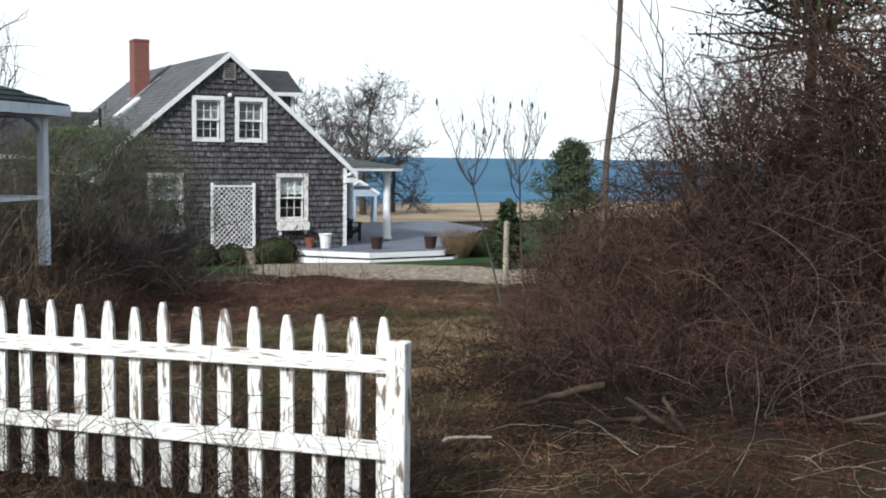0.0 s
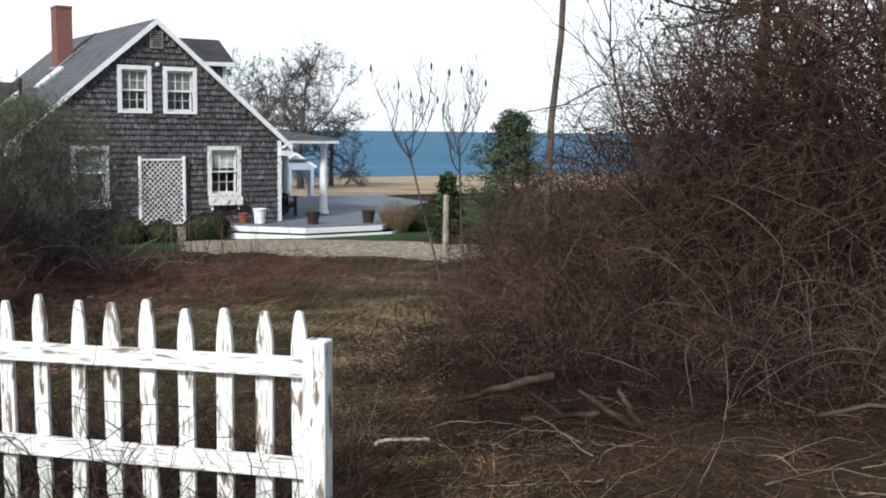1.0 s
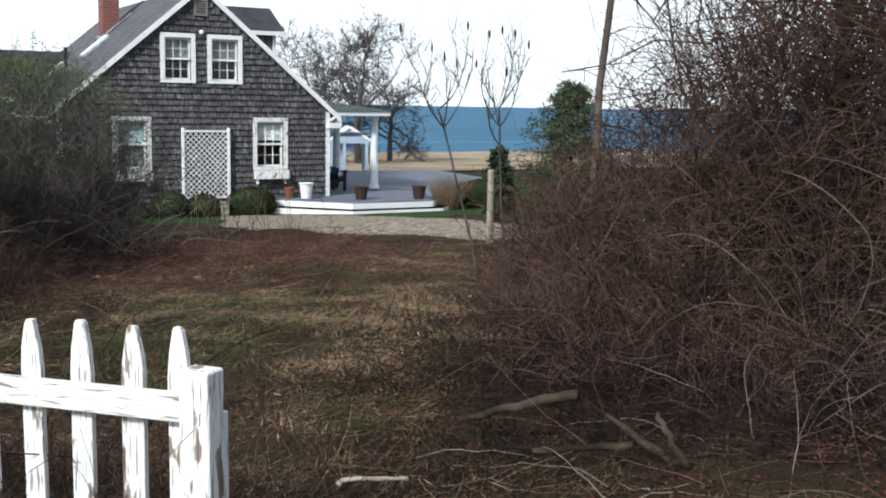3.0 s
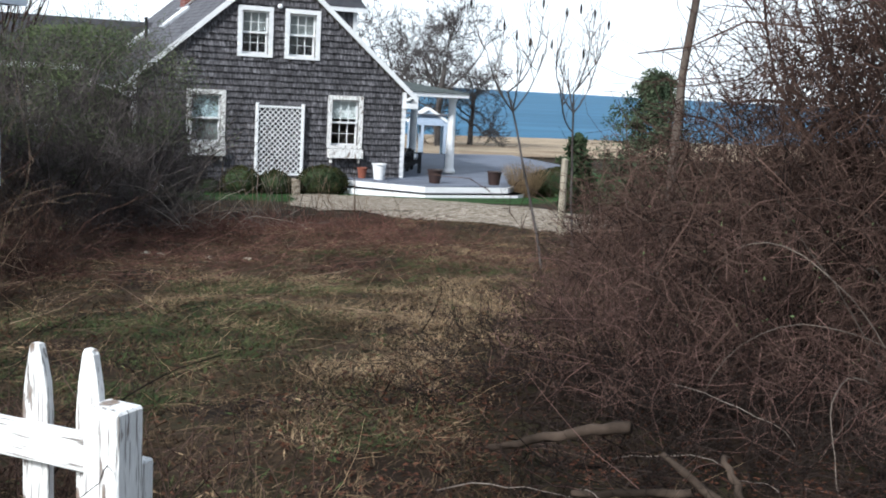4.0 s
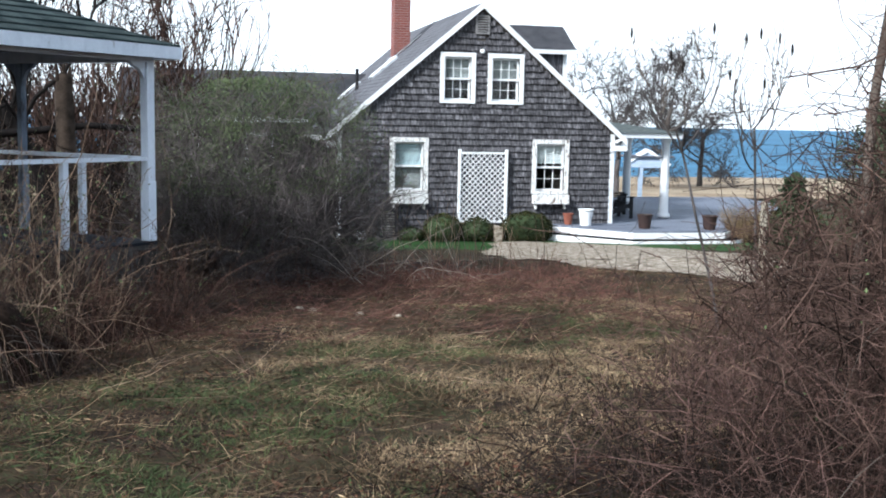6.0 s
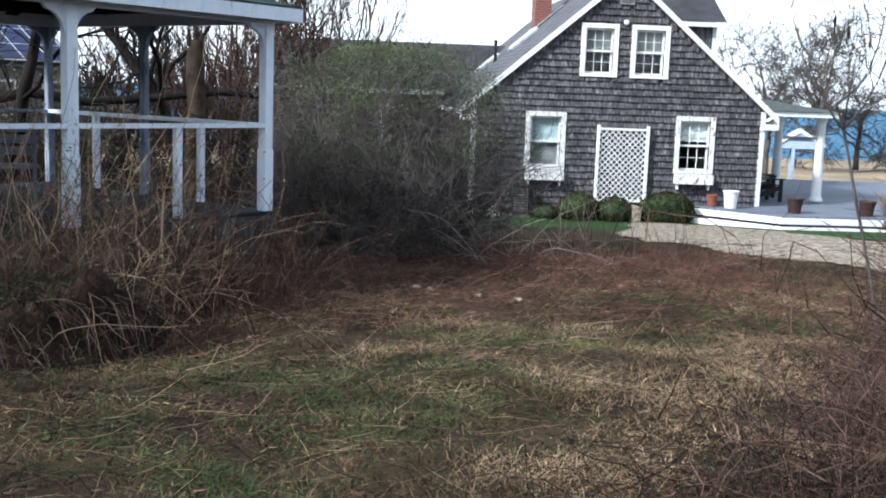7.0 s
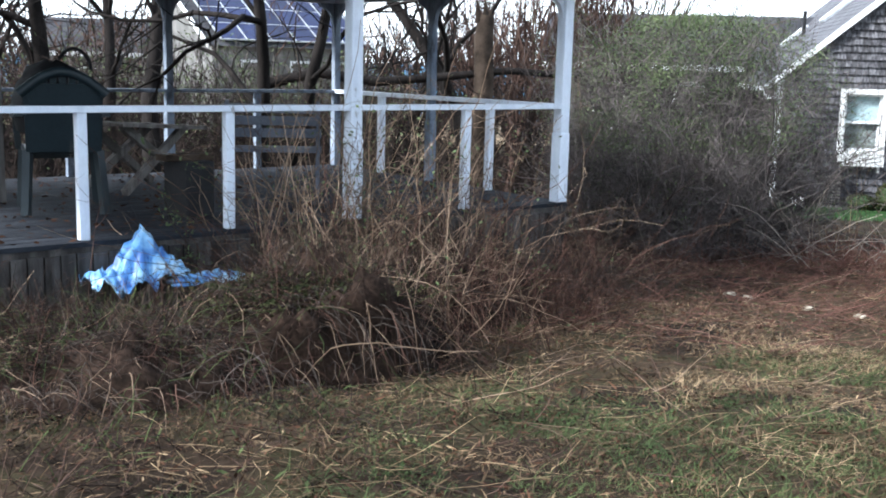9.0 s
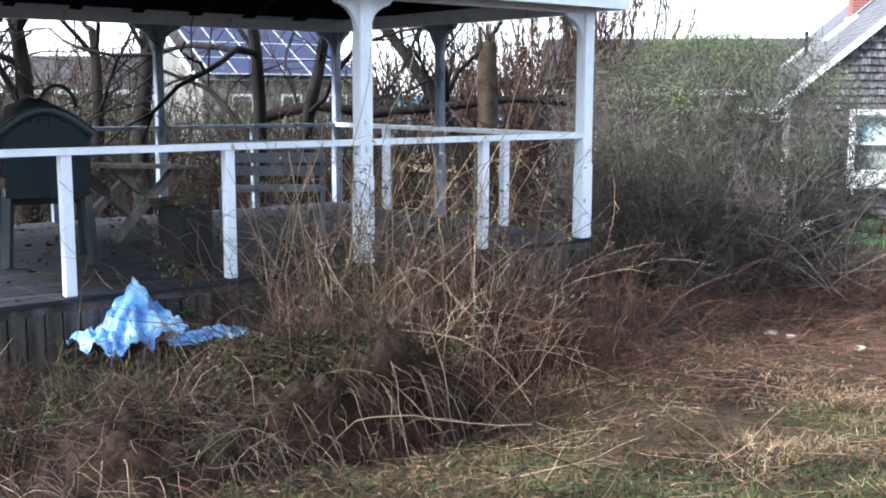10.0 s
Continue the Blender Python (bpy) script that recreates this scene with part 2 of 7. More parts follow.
LITTER = mat("dead leaves", [(0.35, (0.0357, 0.017, 0.011)), (0.65, (0.0978, 0.0493, 0.0298))], 2, 0.9, 0, vary=0.5, island=True, spec=0.08)
GREENBLADE = mat("green grass", [(0.35, (0.032, 0.05, 0.019)), (0.65, (0.09, 0.115, 0.045))], 2, 0.85, 0, vary=0.35, island=True, spec=0.08)
LEAF = mat("small spring leaves", [(0.35, (0.064, 0.09, 0.042)), (0.65, (0.15, 0.186, 0.088))], 2, 0.8, 0, vary=0.2, island=True, spec=0.08)
NEEDLE = mat("conifer needles", [(0.35, (0.02, 0.032, 0.017)), (0.65, (0.052, 0.074, 0.036))], 2, 0.8, 0, vary=0.4, island=True, spec=0.08)
SOFTNEEDLE = mat("grey-green needles", [(0.35, (0.04, 0.06, 0.036)), (0.65, (0.095, 0.12, 0.07))], 2, 0.8, 0, vary=0.4, island=True, spec=0.08)
BOXLEAF = mat("box leaves", [(0.35, (0.02, 0.024, 0.009)), (0.65, (0.05, 0.053, 0.02))], 4, 0.6, 0, vary=0.4, island=True, spec=0.08)
LOGW = mat("barkless log", [(0.35, (0.022, 0.016, 0.012)), (0.65, (0.08, 0.059, 0.045))], 4, 0.85, 0.5, 30, (1, 1, 1), spec=0.08)
VENTW = mat("pale weathered louvre wood", [(0.35, (0.16, 0.155, 0.155)), (0.65, (0.31, 0.30, 0.30))], 5, 0.9, 0.3, 50, (1, 1, 4), spec=0.08)
STAKEW = mat("lichened post wood", [(0.35, (0.24, 0.21, 0.16)), (0.65, (0.42, 0.38, 0.30))], 6, 0.9, 0.5, 40, (2, 2, 0.6))
TERRA = mat("terracotta", [(0.35, (0.2, 0.062, 0.038)), (0.65, (0.27, 0.095, 0.06))], 4, 0.85)
DARKPOT = mat("dark brown pot", [(0.35, (0.03, 0.017, 0.015)), (0.65, (0.05, 0.028, 0.024))], 4, 0.5)
PLASTIC = mat("dark green plastic", [(0.35, (0.010, 0.019, 0.025)), (0.65, (0.016, 0.028, 0.036))], 4, 0.45, 0.05)
BLACK = mat("black fabric", [(0.35, (0.008, 0.008, 0.01)), (0.65, (0.016, 0.016, 0.019))], 6, 0.8)
TARP = mat("blue plastic sheet", [(0.36, (0.05, 0.14, 0.40)), (0.46, (0.13, 0.32, 0.66)), (0.54, (0.26, 0.50, 0.78)), (0.66, (0.56, 0.74, 0.88))], 7, 0.4, 0.4, 30, grime=0.1, detail=4)
BLUEWALL = mat("pale blue shingle wall", [(0.35, (0.36, 0.44, 0.56)), (0.65, (0.45, 0.53, 0.65))], 5, 0.8, 0.3, 40, (1, 1, 4))
BLIND = mat("white blind", [(0.35, (0.66, 0.68, 0.68)), (0.65, (0.74, 0.76, 0.76))], 3, 0.8, 0, grime=0.05)
CURTAIN = mat("pale blue curtain", [(0.35, (0.34, 0.42, 0.45)), (0.65, (0.50, 0.58, 0.61))], 3, 0.9, 0, grime=0.1)
DIMBLIND = mat("dull net curtain", [(0.35, (0.20, 0.21, 0.21)), (0.65, (0.28, 0.29, 0.29))], 3, 0.9, 0)
INSIDE = mat("dim room", [(0.35, (0.10, 0.09, 0.08)), (0.65, (0.14, 0.13, 0.12))], 3, 0.9, 0)
METALW = mat("lead flashing", [(0.35, (0.42, 0.44, 0.47)), (0.65, (0.6, 0.62, 0.65))], 4, 0.5, 0.3, 12, metal=0.3)
SOLAR = mat("solar cell", [(0.35, (0.008, 0.013, 0.05)), (0.65, (0.014, 0.022, 0.08))], 4, 0.6, 0, vary=0.3)
FARWALL = mat("grey far wall", [(0.35, (0.11, 0.108, 0.105)), (0.65, (0.18, 0.175, 0.17))], 2, 0.9, 0.2)
GLASS = bpy.data.materials.new("window glass")
GLASS.use_nodes = True
_g = GLASS.node_tree.nodes["Principled BSDF"]
_g.inputs["Base Color"].default_value, _g.inputs["Roughness"].default_value = (0.9, 0.95, 0.95, 1), 0.02
_g.inputs["Transmission Weight"].default_value, _g.inputs["IOR"].default_value = 1.0, 1.45


# ---------------------------------------------------------------- building helpers
def mesh_of(bm, name):
    me = bpy.data.meshes.new(name)
    bm.normal_update()
    bm.to_mesh(me)
    bm.free()
    return me


def part(name, bm, material, parent=None, label="", smooth=False):
    me = bm if isinstance(bm, bpy.types.Mesh) else mesh_of(bm, name)
    if not me.materials:
        me.materials.append(material)
    if smooth:
        me.polygons.foreach_set("use_smooth", [True] * len(me.polygons))
    ob = new(name, me)
    ob.parent = parent
    return tagged(ob, label) if label else ob


def thing(name, m, label, category, group="", kind=""):
    ob = new(name)
    ob.matrix_world = m
    return tagged(ob, label, category, group, kind)


def box(bm, lo, hi, m=None):
    """An axis-aligned box from lo to hi, moved by m."""
    v = [Vector((x, y, z)) for z in (lo[2], hi[2]) for y in (lo[1], hi[1]) for x in (lo[0], hi[0])]
    v = [bm.verts.new(m @ p if m else p) for p in v]
    for f in ((0, 2, 3, 1), (4, 5, 7, 6), (0, 1, 5, 4), (2, 6, 7, 3), (0, 4, 6, 2), (1, 3, 7, 5)):
        bm.faces.new([v[k] for k in f])
    return bm


def cube(lo, hi, bevel=0.0, m=None):
    bm = box(bmesh.new(), lo, hi, m)
    if bevel:
        bmesh.ops.bevel(bm, geom=bm.edges[:], offset=bevel, segments=1, affect="EDGES")
    return bm


def bar(bm, a, b, w, h):
    """A bar from a to b, w across and h high."""
    a, b = Vector(a), Vector(b)
    d = (b - a).normalized()
    side = d.cross((0, 0, 1))
    side = side.normalized() if side.length > 1e-4 else Vector((1, 0, 0))
    up = side.cross(d)
    ring = [(s * w / 2 * side + t * h / 2 * up) for s, t in ((-1, -1), (1, -1), (1, 1), (-1, 1))]
    va, vb = [bm.verts.new(a + r) for r in ring], [bm.verts.new(b + r) for r in ring]
    for k in range(4):
        bm.faces.new((va[k], va[(k + 1) % 4], vb[(k + 1) % 4], vb[k]))
    bm.faces.new(va[::-1])
    bm.faces.new(vb)
    return bm


def prism(outline, depth, axis="y"):
    """The outline (u, z) drawn out along an axis from 0 to depth."""
    bm = bmesh.new()
    put = (lambda u, z, d: (u, d, z)) if axis == "y" else (lambda u, z, d: (d, u, z))
    va, vb = [bm.verts.new(put(u, z, 0)) for u, z in outline], [bm.verts.new(put(u, z, depth)) for u, z in outline]
    bm.faces.new(va)
    bm.faces.new(vb[::-1])
    for k in range(len(va)):
        bm.faces.new((va[k], vb[k], vb[(k + 1) % len(va)], va[(k + 1) % len(va)]))
    bmesh.ops.recalc_face_normals(bm, faces=bm.faces[:])
    return bm


def lathe(profile, segments=20):
    """A turned body from (radius, z) rows."""
    bm = bmesh.new()
    rings = [[bm.verts.new((r * math.cos(2 * math.pi * k / segments), r * math.sin(2 * math.pi * k / segments), z)) for k in range(segments)] for r, z in profile]
    for a, b in zip(rings, rings[1:]):
        for k in range(segments):
            bm.faces.new((a[k], a[(k + 1) % segments], b[(k + 1) % segments], b[k]))
    bm.faces.new(rings[0][::-1])
    bm.faces.new(rings[-1])
    return bm


def tubes(name, paths, radii, sides=3):
    """One mesh of many thin tubes: paths (n, k, 3), radii (n, k)."""
    p, r = np.asarray(paths, float), np.asarray(radii, float)
    n, k = p.shape[:2]
    d = np.gradient(p, axis=1)
    d /= np.linalg.norm(d, axis=2, keepdims=True) + 1e-9
    ref = np.where(np.abs(d[..., 2:3]) > 0.9, [[[1.0, 0, 0]]], [[[0, 0, 1.0]]])
    a = np.cross(d, ref)
    a /= np.linalg.norm(a, axis=2, keepdims=True) + 1e-9
    b = np.cross(d, a)
    ang = np.arange(sides) * 2 * np.pi / sides
    v = p[:, :, None] + r[:, :, None, None] * (np.cos(ang)[None, None, :, None] * a[:, :, None] + np.sin(ang)[None, None, :, None] * b[:, :, None])
    base = (np.arange(n) * k * sides)[:, None, None] + (np.arange(k - 1) * sides)[None, :, None]
    s, t = np.arange(sides), (np.arange(sides) + 1) % sides
    f = np.stack([base + s, base + t, base + sides + t, base + sides + s], -1).reshape(-1, 4)
    return raw_mesh(name, v.reshape(-1, 3), f)


def raw_mesh(name, verts, faces):
    me = bpy.data.meshes.new(name)
    verts, faces = np.asarray(verts, np.float32), np.asarray(faces, np.int32)
    w = faces.shape[1]
    me.vertices.add(len(verts))
    me.vertices.foreach_set("co", verts.ravel())
    me.loops.add(faces.size)
    me.loops.foreach_set("vertex_index", faces.ravel())
    me.polygons.add(len(faces))
    me.polygons.foreach_set("loop_start", np.arange(len(faces), dtype=np.int32) * w)
    me.polygons.foreach_set("loop_total", np.full(len(faces), w, np.int32))
    me.update(calc_edges=True)
    return me


def wander(rng, start, heading, steps, length, wobble, droop, curl=0.0):
    """Random arching paths: start (n, 3), heading (n, 3), length (n). curl: how far each keeps bending its own way."""
    n = len(start)
    d = heading / (np.linalg.norm(heading, axis=1, keepdims=True) + 1e-9)
    p, out = start.copy(), [start.copy()]
    axis = rng.normal(0, 1, (n, 3)) * curl
    for _ in range(steps):
        d = d + np.cross(axis, d) + rng.normal(0, wobble, (n, 3)) + np.array([0, 0, -1.0]) * np.asarray(droop).reshape(-1, 1)
        d /= np.linalg.norm(d, axis=1, keepdims=True)
        p = p + d * (length / steps)[:, None]
        out.append(p.copy())
    return np.stack(out, 1)


def above_ground(p, lift=0.01):
    flat = p.reshape(-1, 3)
    flat[:, 2] = np.maximum(flat[:, 2], ground_z(flat[:, 0], flat[:, 1]) + lift)
    return p


def taper(n, k, thick, thin=0.4):
    return np.asarray(thick).reshape(-1, 1) * np.linspace(1, thin, k)[None, :] * np.ones((n, 1))


def cards(name, centre, size, rng, flat=0.0, long=1.0):
    """Small leaf blades: four-cornered, of random turn, in one mesh."""
    n = len(centre)
    a = rng.normal(size=(n, 3))
    a[:, 2] *= 1 - flat
    a /= np.linalg.norm(a, axis=1, keepdims=True)
    b = rng.normal(size=(n, 3))
    b[:, 2] *= 1 - flat
    b -= (a * b).sum(1, keepdims=True) * a
    b /= np.linalg.norm(b, axis=1, keepdims=True) + 1e-9
    s = np.asarray(size).reshape(-1, 1)
    a, b = a * s * long, b * s * 0.5
    v = np.stack([centre - a, centre + b, centre + a, centre - b], 1).reshape(-1, 3)
    return raw_mesh(name, v, np.arange(4 * n).reshape(-1, 4))


def stuff(name, me, material, label, category):
    ob = part(name, me, material)
    return tagged(ob, label, category, kind="stuff")


# ---------------------------------------------------------------- ground and sea
def ground_z(x, y):
    """The lie of the land: it falls gently to the house and then to the shore."""
    x, y = np.asarray(x, float), np.asarray(y, float)
    z = np.interp(y, [-400, -6, 0, 5, 9.5, 14, 20, 25.5, 27, 45, 63, 70, 90, 400], [0.1, 0.1, 0.08, 0.05, -0.13, -0.37, -0.72, -1.08, -1.17, -1.35, -1.75, -1.85, -8, -8])
    near = np.clip((24 - np.abs(y - 8)) / 10, 0, 1) * (y < 21)
    return z + near * 0.025 * (np.sin(1.7 * x + 0.6 * y) + np.sin(2.3 * y - 0.8 * x + 1.0) + 0.6 * np.sin(4.1 * x + 3.3 * y))


def sheet(name, xs, ys, material, label, lift=0.0, keep=None, kind="structure"):
    gx, gy = np.meshgrid(xs, ys)
    v = np.stack([gx, gy, ground_z(gx, gy) + lift], -1).reshape(-1, 3)
    w = len(xs)
    i = (np.arange(len(ys) - 1)[:, None] * w + np.arange(w - 1)[None, :]).ravel()
    f = np.stack([i, i + 1, i + w + 1, i + w], 1)
    if keep is not None:
        c = v[f].mean(1)
        f = f[keep(c[:, 0], c[:, 1])]
        used, inv = np.unique(f, return_inverse=True)
        v, f = v[used], inv.reshape(f.shape)
    ob = part(name, raw_mesh(name, v, f), material, smooth=True)
    return tagged(ob, label, name.replace("_", " "), kind=kind)


fine_x = np.concatenate([[-500, -200, -90, -50, -30], np.arange(-20, -5, 0.4), np.arange(-5, 13, 0.2), np.arange(13, 30.1, 0.4), [36, 45, 60, 90, 200, 500]])
fine_y = np.concatenate([[-300, -100, -40, -15, -6], np.arange(-4, 2, 0.4), np.arange(2, 21, 0.2), np.arange(21, 46.1, 0.4), np.arange(48, 96, 3.0)])
sheet("ground", fine_x, fine_y, SOIL, "rough uncut lawn of brown thatch and green patches")
sheet("dune_grass", np.concatenate([[-300, -120, -60], np.arange(-30, 91, 3.0), [150, 300]]), np.arange(43, 86, 3.0), DUNE, "tan dry beach grass before the sea", 0.06)
sea = part("sea", raw_mesh("sea", [(-4500, 74, -6), (4500, 74, -6), (4500, 4600, -6), (-4500, 4600, -6)], [(0, 1, 2, 3)]), SEA)
tagged(sea, "open blue sea with small waves", "sea", kind="structure")


def wavy(x, y):
    return 0.25 * np.sin(1.9 * x + y) + 0.15 * np.sin(4.3 * x - 2.7 * y) + 0.1 * np.sin(9 * x + 7 * y)


DRIVE = [(8.95, 23.6), (8.6, 20.2), (9.7, 18.4), (10.9, 16.3), (13.0, 14.6), (16.5, 13.0), (17.5, 16.0), (14.3, 19.0), (13.6, 21.4), (12.75, 24.4), (11.6, 26.2), (10.5, 26.9), (9.6, 25.8)]


def in_gravel(x, y):
    """A drive that comes from the lane and ends rounded before the house."""
    x, y = x + wavy(x, y) * 0.5, y + wavy(y, x) * 0.5
    inside = np.zeros(x.shape, bool)
    for (x0, y0), (x1, y1) in zip(DRIVE, DRIVE[1:] + DRIVE[:1]):
        inside ^= ((y0 > y) != (y1 > y)) & (x < x0 + (x1 - x0) * (y - y0) / (y1 - y0))
    return inside


def in_lawn(x, y):
    return (y > 24.2 + wavy(x, y) - 0.45 * np.clip(x - 12, 0, 6)) & (x > 4.8) & (x < 24) & (y < 44)


sheet("lawn", np.arange(4.5, 25, 0.25), np.arange(20.5, 44, 0.25), LAWN, "short green lawn beside the house", 0.008, in_lawn)
sheet("gravel_drive", np.arange(8, 19, 0.1), np.arange(12, 28, 0.1), GRAVEL, "pale pebble gravel drive", 0.018, in_gravel)


# ---------------------------------------------------------------- the shingled house
HX, HL, HR, HY0, HY1 = 9.94, 6.53, 13.35, 28.07, 37.0       # ridge, side walls, gable walls
HTOP, HSLOPE, HGROUND = 4.40, 0.855, -1.25
WALLT = 0.16


def roof_z(x):
    return HTOP - HSLOPE * abs(x - HX)


WINDOWS = [   # left, right, bottom, top of the outer casing; flower box; how far the blind is drawn
    (8.93, 9.79, 2.03, 3.22, False, 0.46), (10.09, 10.98, 2.03, 3.22, False, 0.5),
    (7.755, 8.68, -0.11, 1.21, True, 0.9), (11.25, 12.18, -0.11, 1.21, True, 0.42)]
house = thing("house", pose(0, 0, 0), "grey weathered shingle cottage with white trim, steep gable and brick chimney", "house")


def gable_wall(y0, y1, openings):
    """A gable wall with thickness, made of upright strips so that the openings go through."""
    bm = bmesh.new()
    xs = sorted({HL, HX, HR, *(o[0] for o in openings), *(o[1] for o in openings)})
    for a, b in zip(xs, xs[1:]):
        cuts = sorted((o[2], o[3]) for o in openings if o[0] <= a + 1e-6 and o[1] >= b - 1e-6)
        z = HGROUND
        for lo, hi in cuts + [(None, None)]:
            tops = (roof_z(a) - 0.1, roof_z(b) - 0.1) if lo is None else (lo, lo)
            ring = [(a, z), (b, z), (b, tops[1]), (a, tops[0])]
            va, vb = [bm.verts.new((x, y0, h)) for x, h in ring], [bm.verts.new((x, y1, h)) for x, h in ring]
            bm.faces.new(va)
            bm.faces.new(vb[::-1])
            for k in range(4):
                bm.faces.new((va[k], vb[k], vb[(k + 1) % 4], va[(k + 1) % 4]))
            z = hi
    bmesh.ops.remove_doubles(bm, verts=bm.verts[:], dist=0.0005)
    bmesh.ops.recalc_face_normals(bm, faces=bm.faces[:])
    return bm


CASE = 0.105                                # casing width
holes = [(a + CASE, b - CASE, c + CASE * 0.7, d - CASE) for a, b, c, d, _, _ in WINDOWS]
part("gable_wall", gable_wall(HY0, HY0 + WALLT, holes), SHEATH, house)
part("gable_wall", gable_wall(HY1 - WALLT, HY1, []), SHEATH, house)
eave = roof_z(HR) - 0.12
part("side_wall", cube((HR - WALLT, HY0 + WALLT, HGROUND), (HR, HY1 - WALLT, eave)), BLUEWALL, house, "pale blue shingled porch wall")
part("side_wall", cube((HL, HY0 + WALLT, HGROUND), (HL + WALLT, HY1 - WALLT, eave)), SHEATH, house)
part("floor", cube((HL + WALLT, HY0 + WALLT, -0.95), (HR - WALLT, HY1 - WALLT, -0.83)), INSIDE, house)
part("upper_floor", cube((HL + WALLT, HY0 + WALLT, 1.45), (HR - WALLT, HY1 - WALLT, 1.6)), INSIDE, house)


def slope_courses(x0, x1, za, zb, y0, y1, step=0.16):
    """Lapped courses of roofing from the eave (x0, za) to the ridge (x1, zb), each one a strip."""
    n = max(2, int(math.hypot(x1 - x0, zb - za) / step))
    for k in range(n):
        bm = bmesh.new()
        f, g = k / n, min(1.0, (k + 1.25) / n)
        xa, xb, a, b = x0 + (x1 - x0) * f, x0 + (x1 - x0) * g, za + (zb - za) * f, za + (zb - za) * g
        v = [bm.verts.new(p) for p in ((xa, y0, a + 0.022), (xa, y1, a + 0.022), (xb, y1, b + 0.006), (xb, y0, b + 0.006), (xa, y0, a), (xa, y1, a), (xb, y1, b - 0.016), (xb, y0, b - 0.016))]
        for q in ((0, 1, 2, 3), (7, 6, 5, 4), (0, 4, 5, 1), (1, 5, 6, 2), (2, 6, 7, 3), (3, 7, 4, 0)):
            bm.faces.new([v[i] for i in q])
        bmesh.ops.recalc_face_normals(bm, faces=bm.faces[:])
        yield bm


OVER = 0.3
for side in (-1, 1):
    xe = HX + side * (HR - HX + OVER)
    for bm in slope_courses(xe, HX, roof_z(xe), HTOP, HY0 - 0.13, HY1 + 0.13):
        part("roof_course", bm, ASPHALT, house)
    under = bmesh.new()
    v = [under.verts.new(p) for p in ((xe, HY0 - 0.1, roof_z(xe) - 0.03), (HX, HY0 - 0.1, HTOP - 0.03), (HX, HY1 + 0.1, HTOP - 0.03), (xe, HY1 + 0.1, roof_z(xe) - 0.03))]
    w = [under.verts.new(q.co - Vector((0, 0, 0.07))) for q in v]
    for q in ((v[0], v[1], v[2], v[3]), (w[3], w[2], w[1], w[0]), *((v[k], w[k], w[(k + 1) % 4], v[(k + 1) % 4]) for k in range(4))):
        under.faces.new(q)
    bmesh.ops.recalc_face_normals(under, faces=under.faces[:])
    part("roof_deck", under, GREYW, house)
    for yy in (HY0 - 0.145, HY1 + 0.12):
        xa = xe + side * 0.0
        rake = prism([(xa, roof_z(xa) + 0.012), (HX, HTOP + 0.012), (HX, HTOP - 0.145), (xa, roof_z(xa) - 0.14)], 0.035)
        bmesh.ops.translate(rake, verts=rake.verts[:], vec=(0, yy, 0))
        part("rake_board", rake, WHITE, house, "white painted rake board")
    part("rake_return", cube((min(xe, xe - side * 0.36), HY0 - 0.15, roof_z(xe) - 0.27), (max(xe, xe - side * 0.36), HY0 - 0.004, roof_z(xe) - 0.14)), WHITE, house)
    part("gutter", cube((xe - 0.05, HY0, roof_z(xe) - 0.13), (xe + 0.05, HY1, roof_z(xe) - 0.03)), WHITE, house)
part("corner_board", cube((HR - 0.10, HY0 - 0.03, -0.84), (HR + 0.02, HY0 + 0.1, eave), 0.004), WHITE, house)
part("corner_board", cube((HL - 0.02, HY0 - 0.03, HGROUND), (HL + 0.10, HY0 + 0.1, eave), 0.004), WHITE, house)
spout = bmesh.new()
bar(spout, (HR + 0.27, HY0 - 0.08, eave - 0.05), (HR + 0.02, HY0 - 0.06, eave - 0.2), 0.06, 0.06)
part("downspout", spout, WHITE, house)

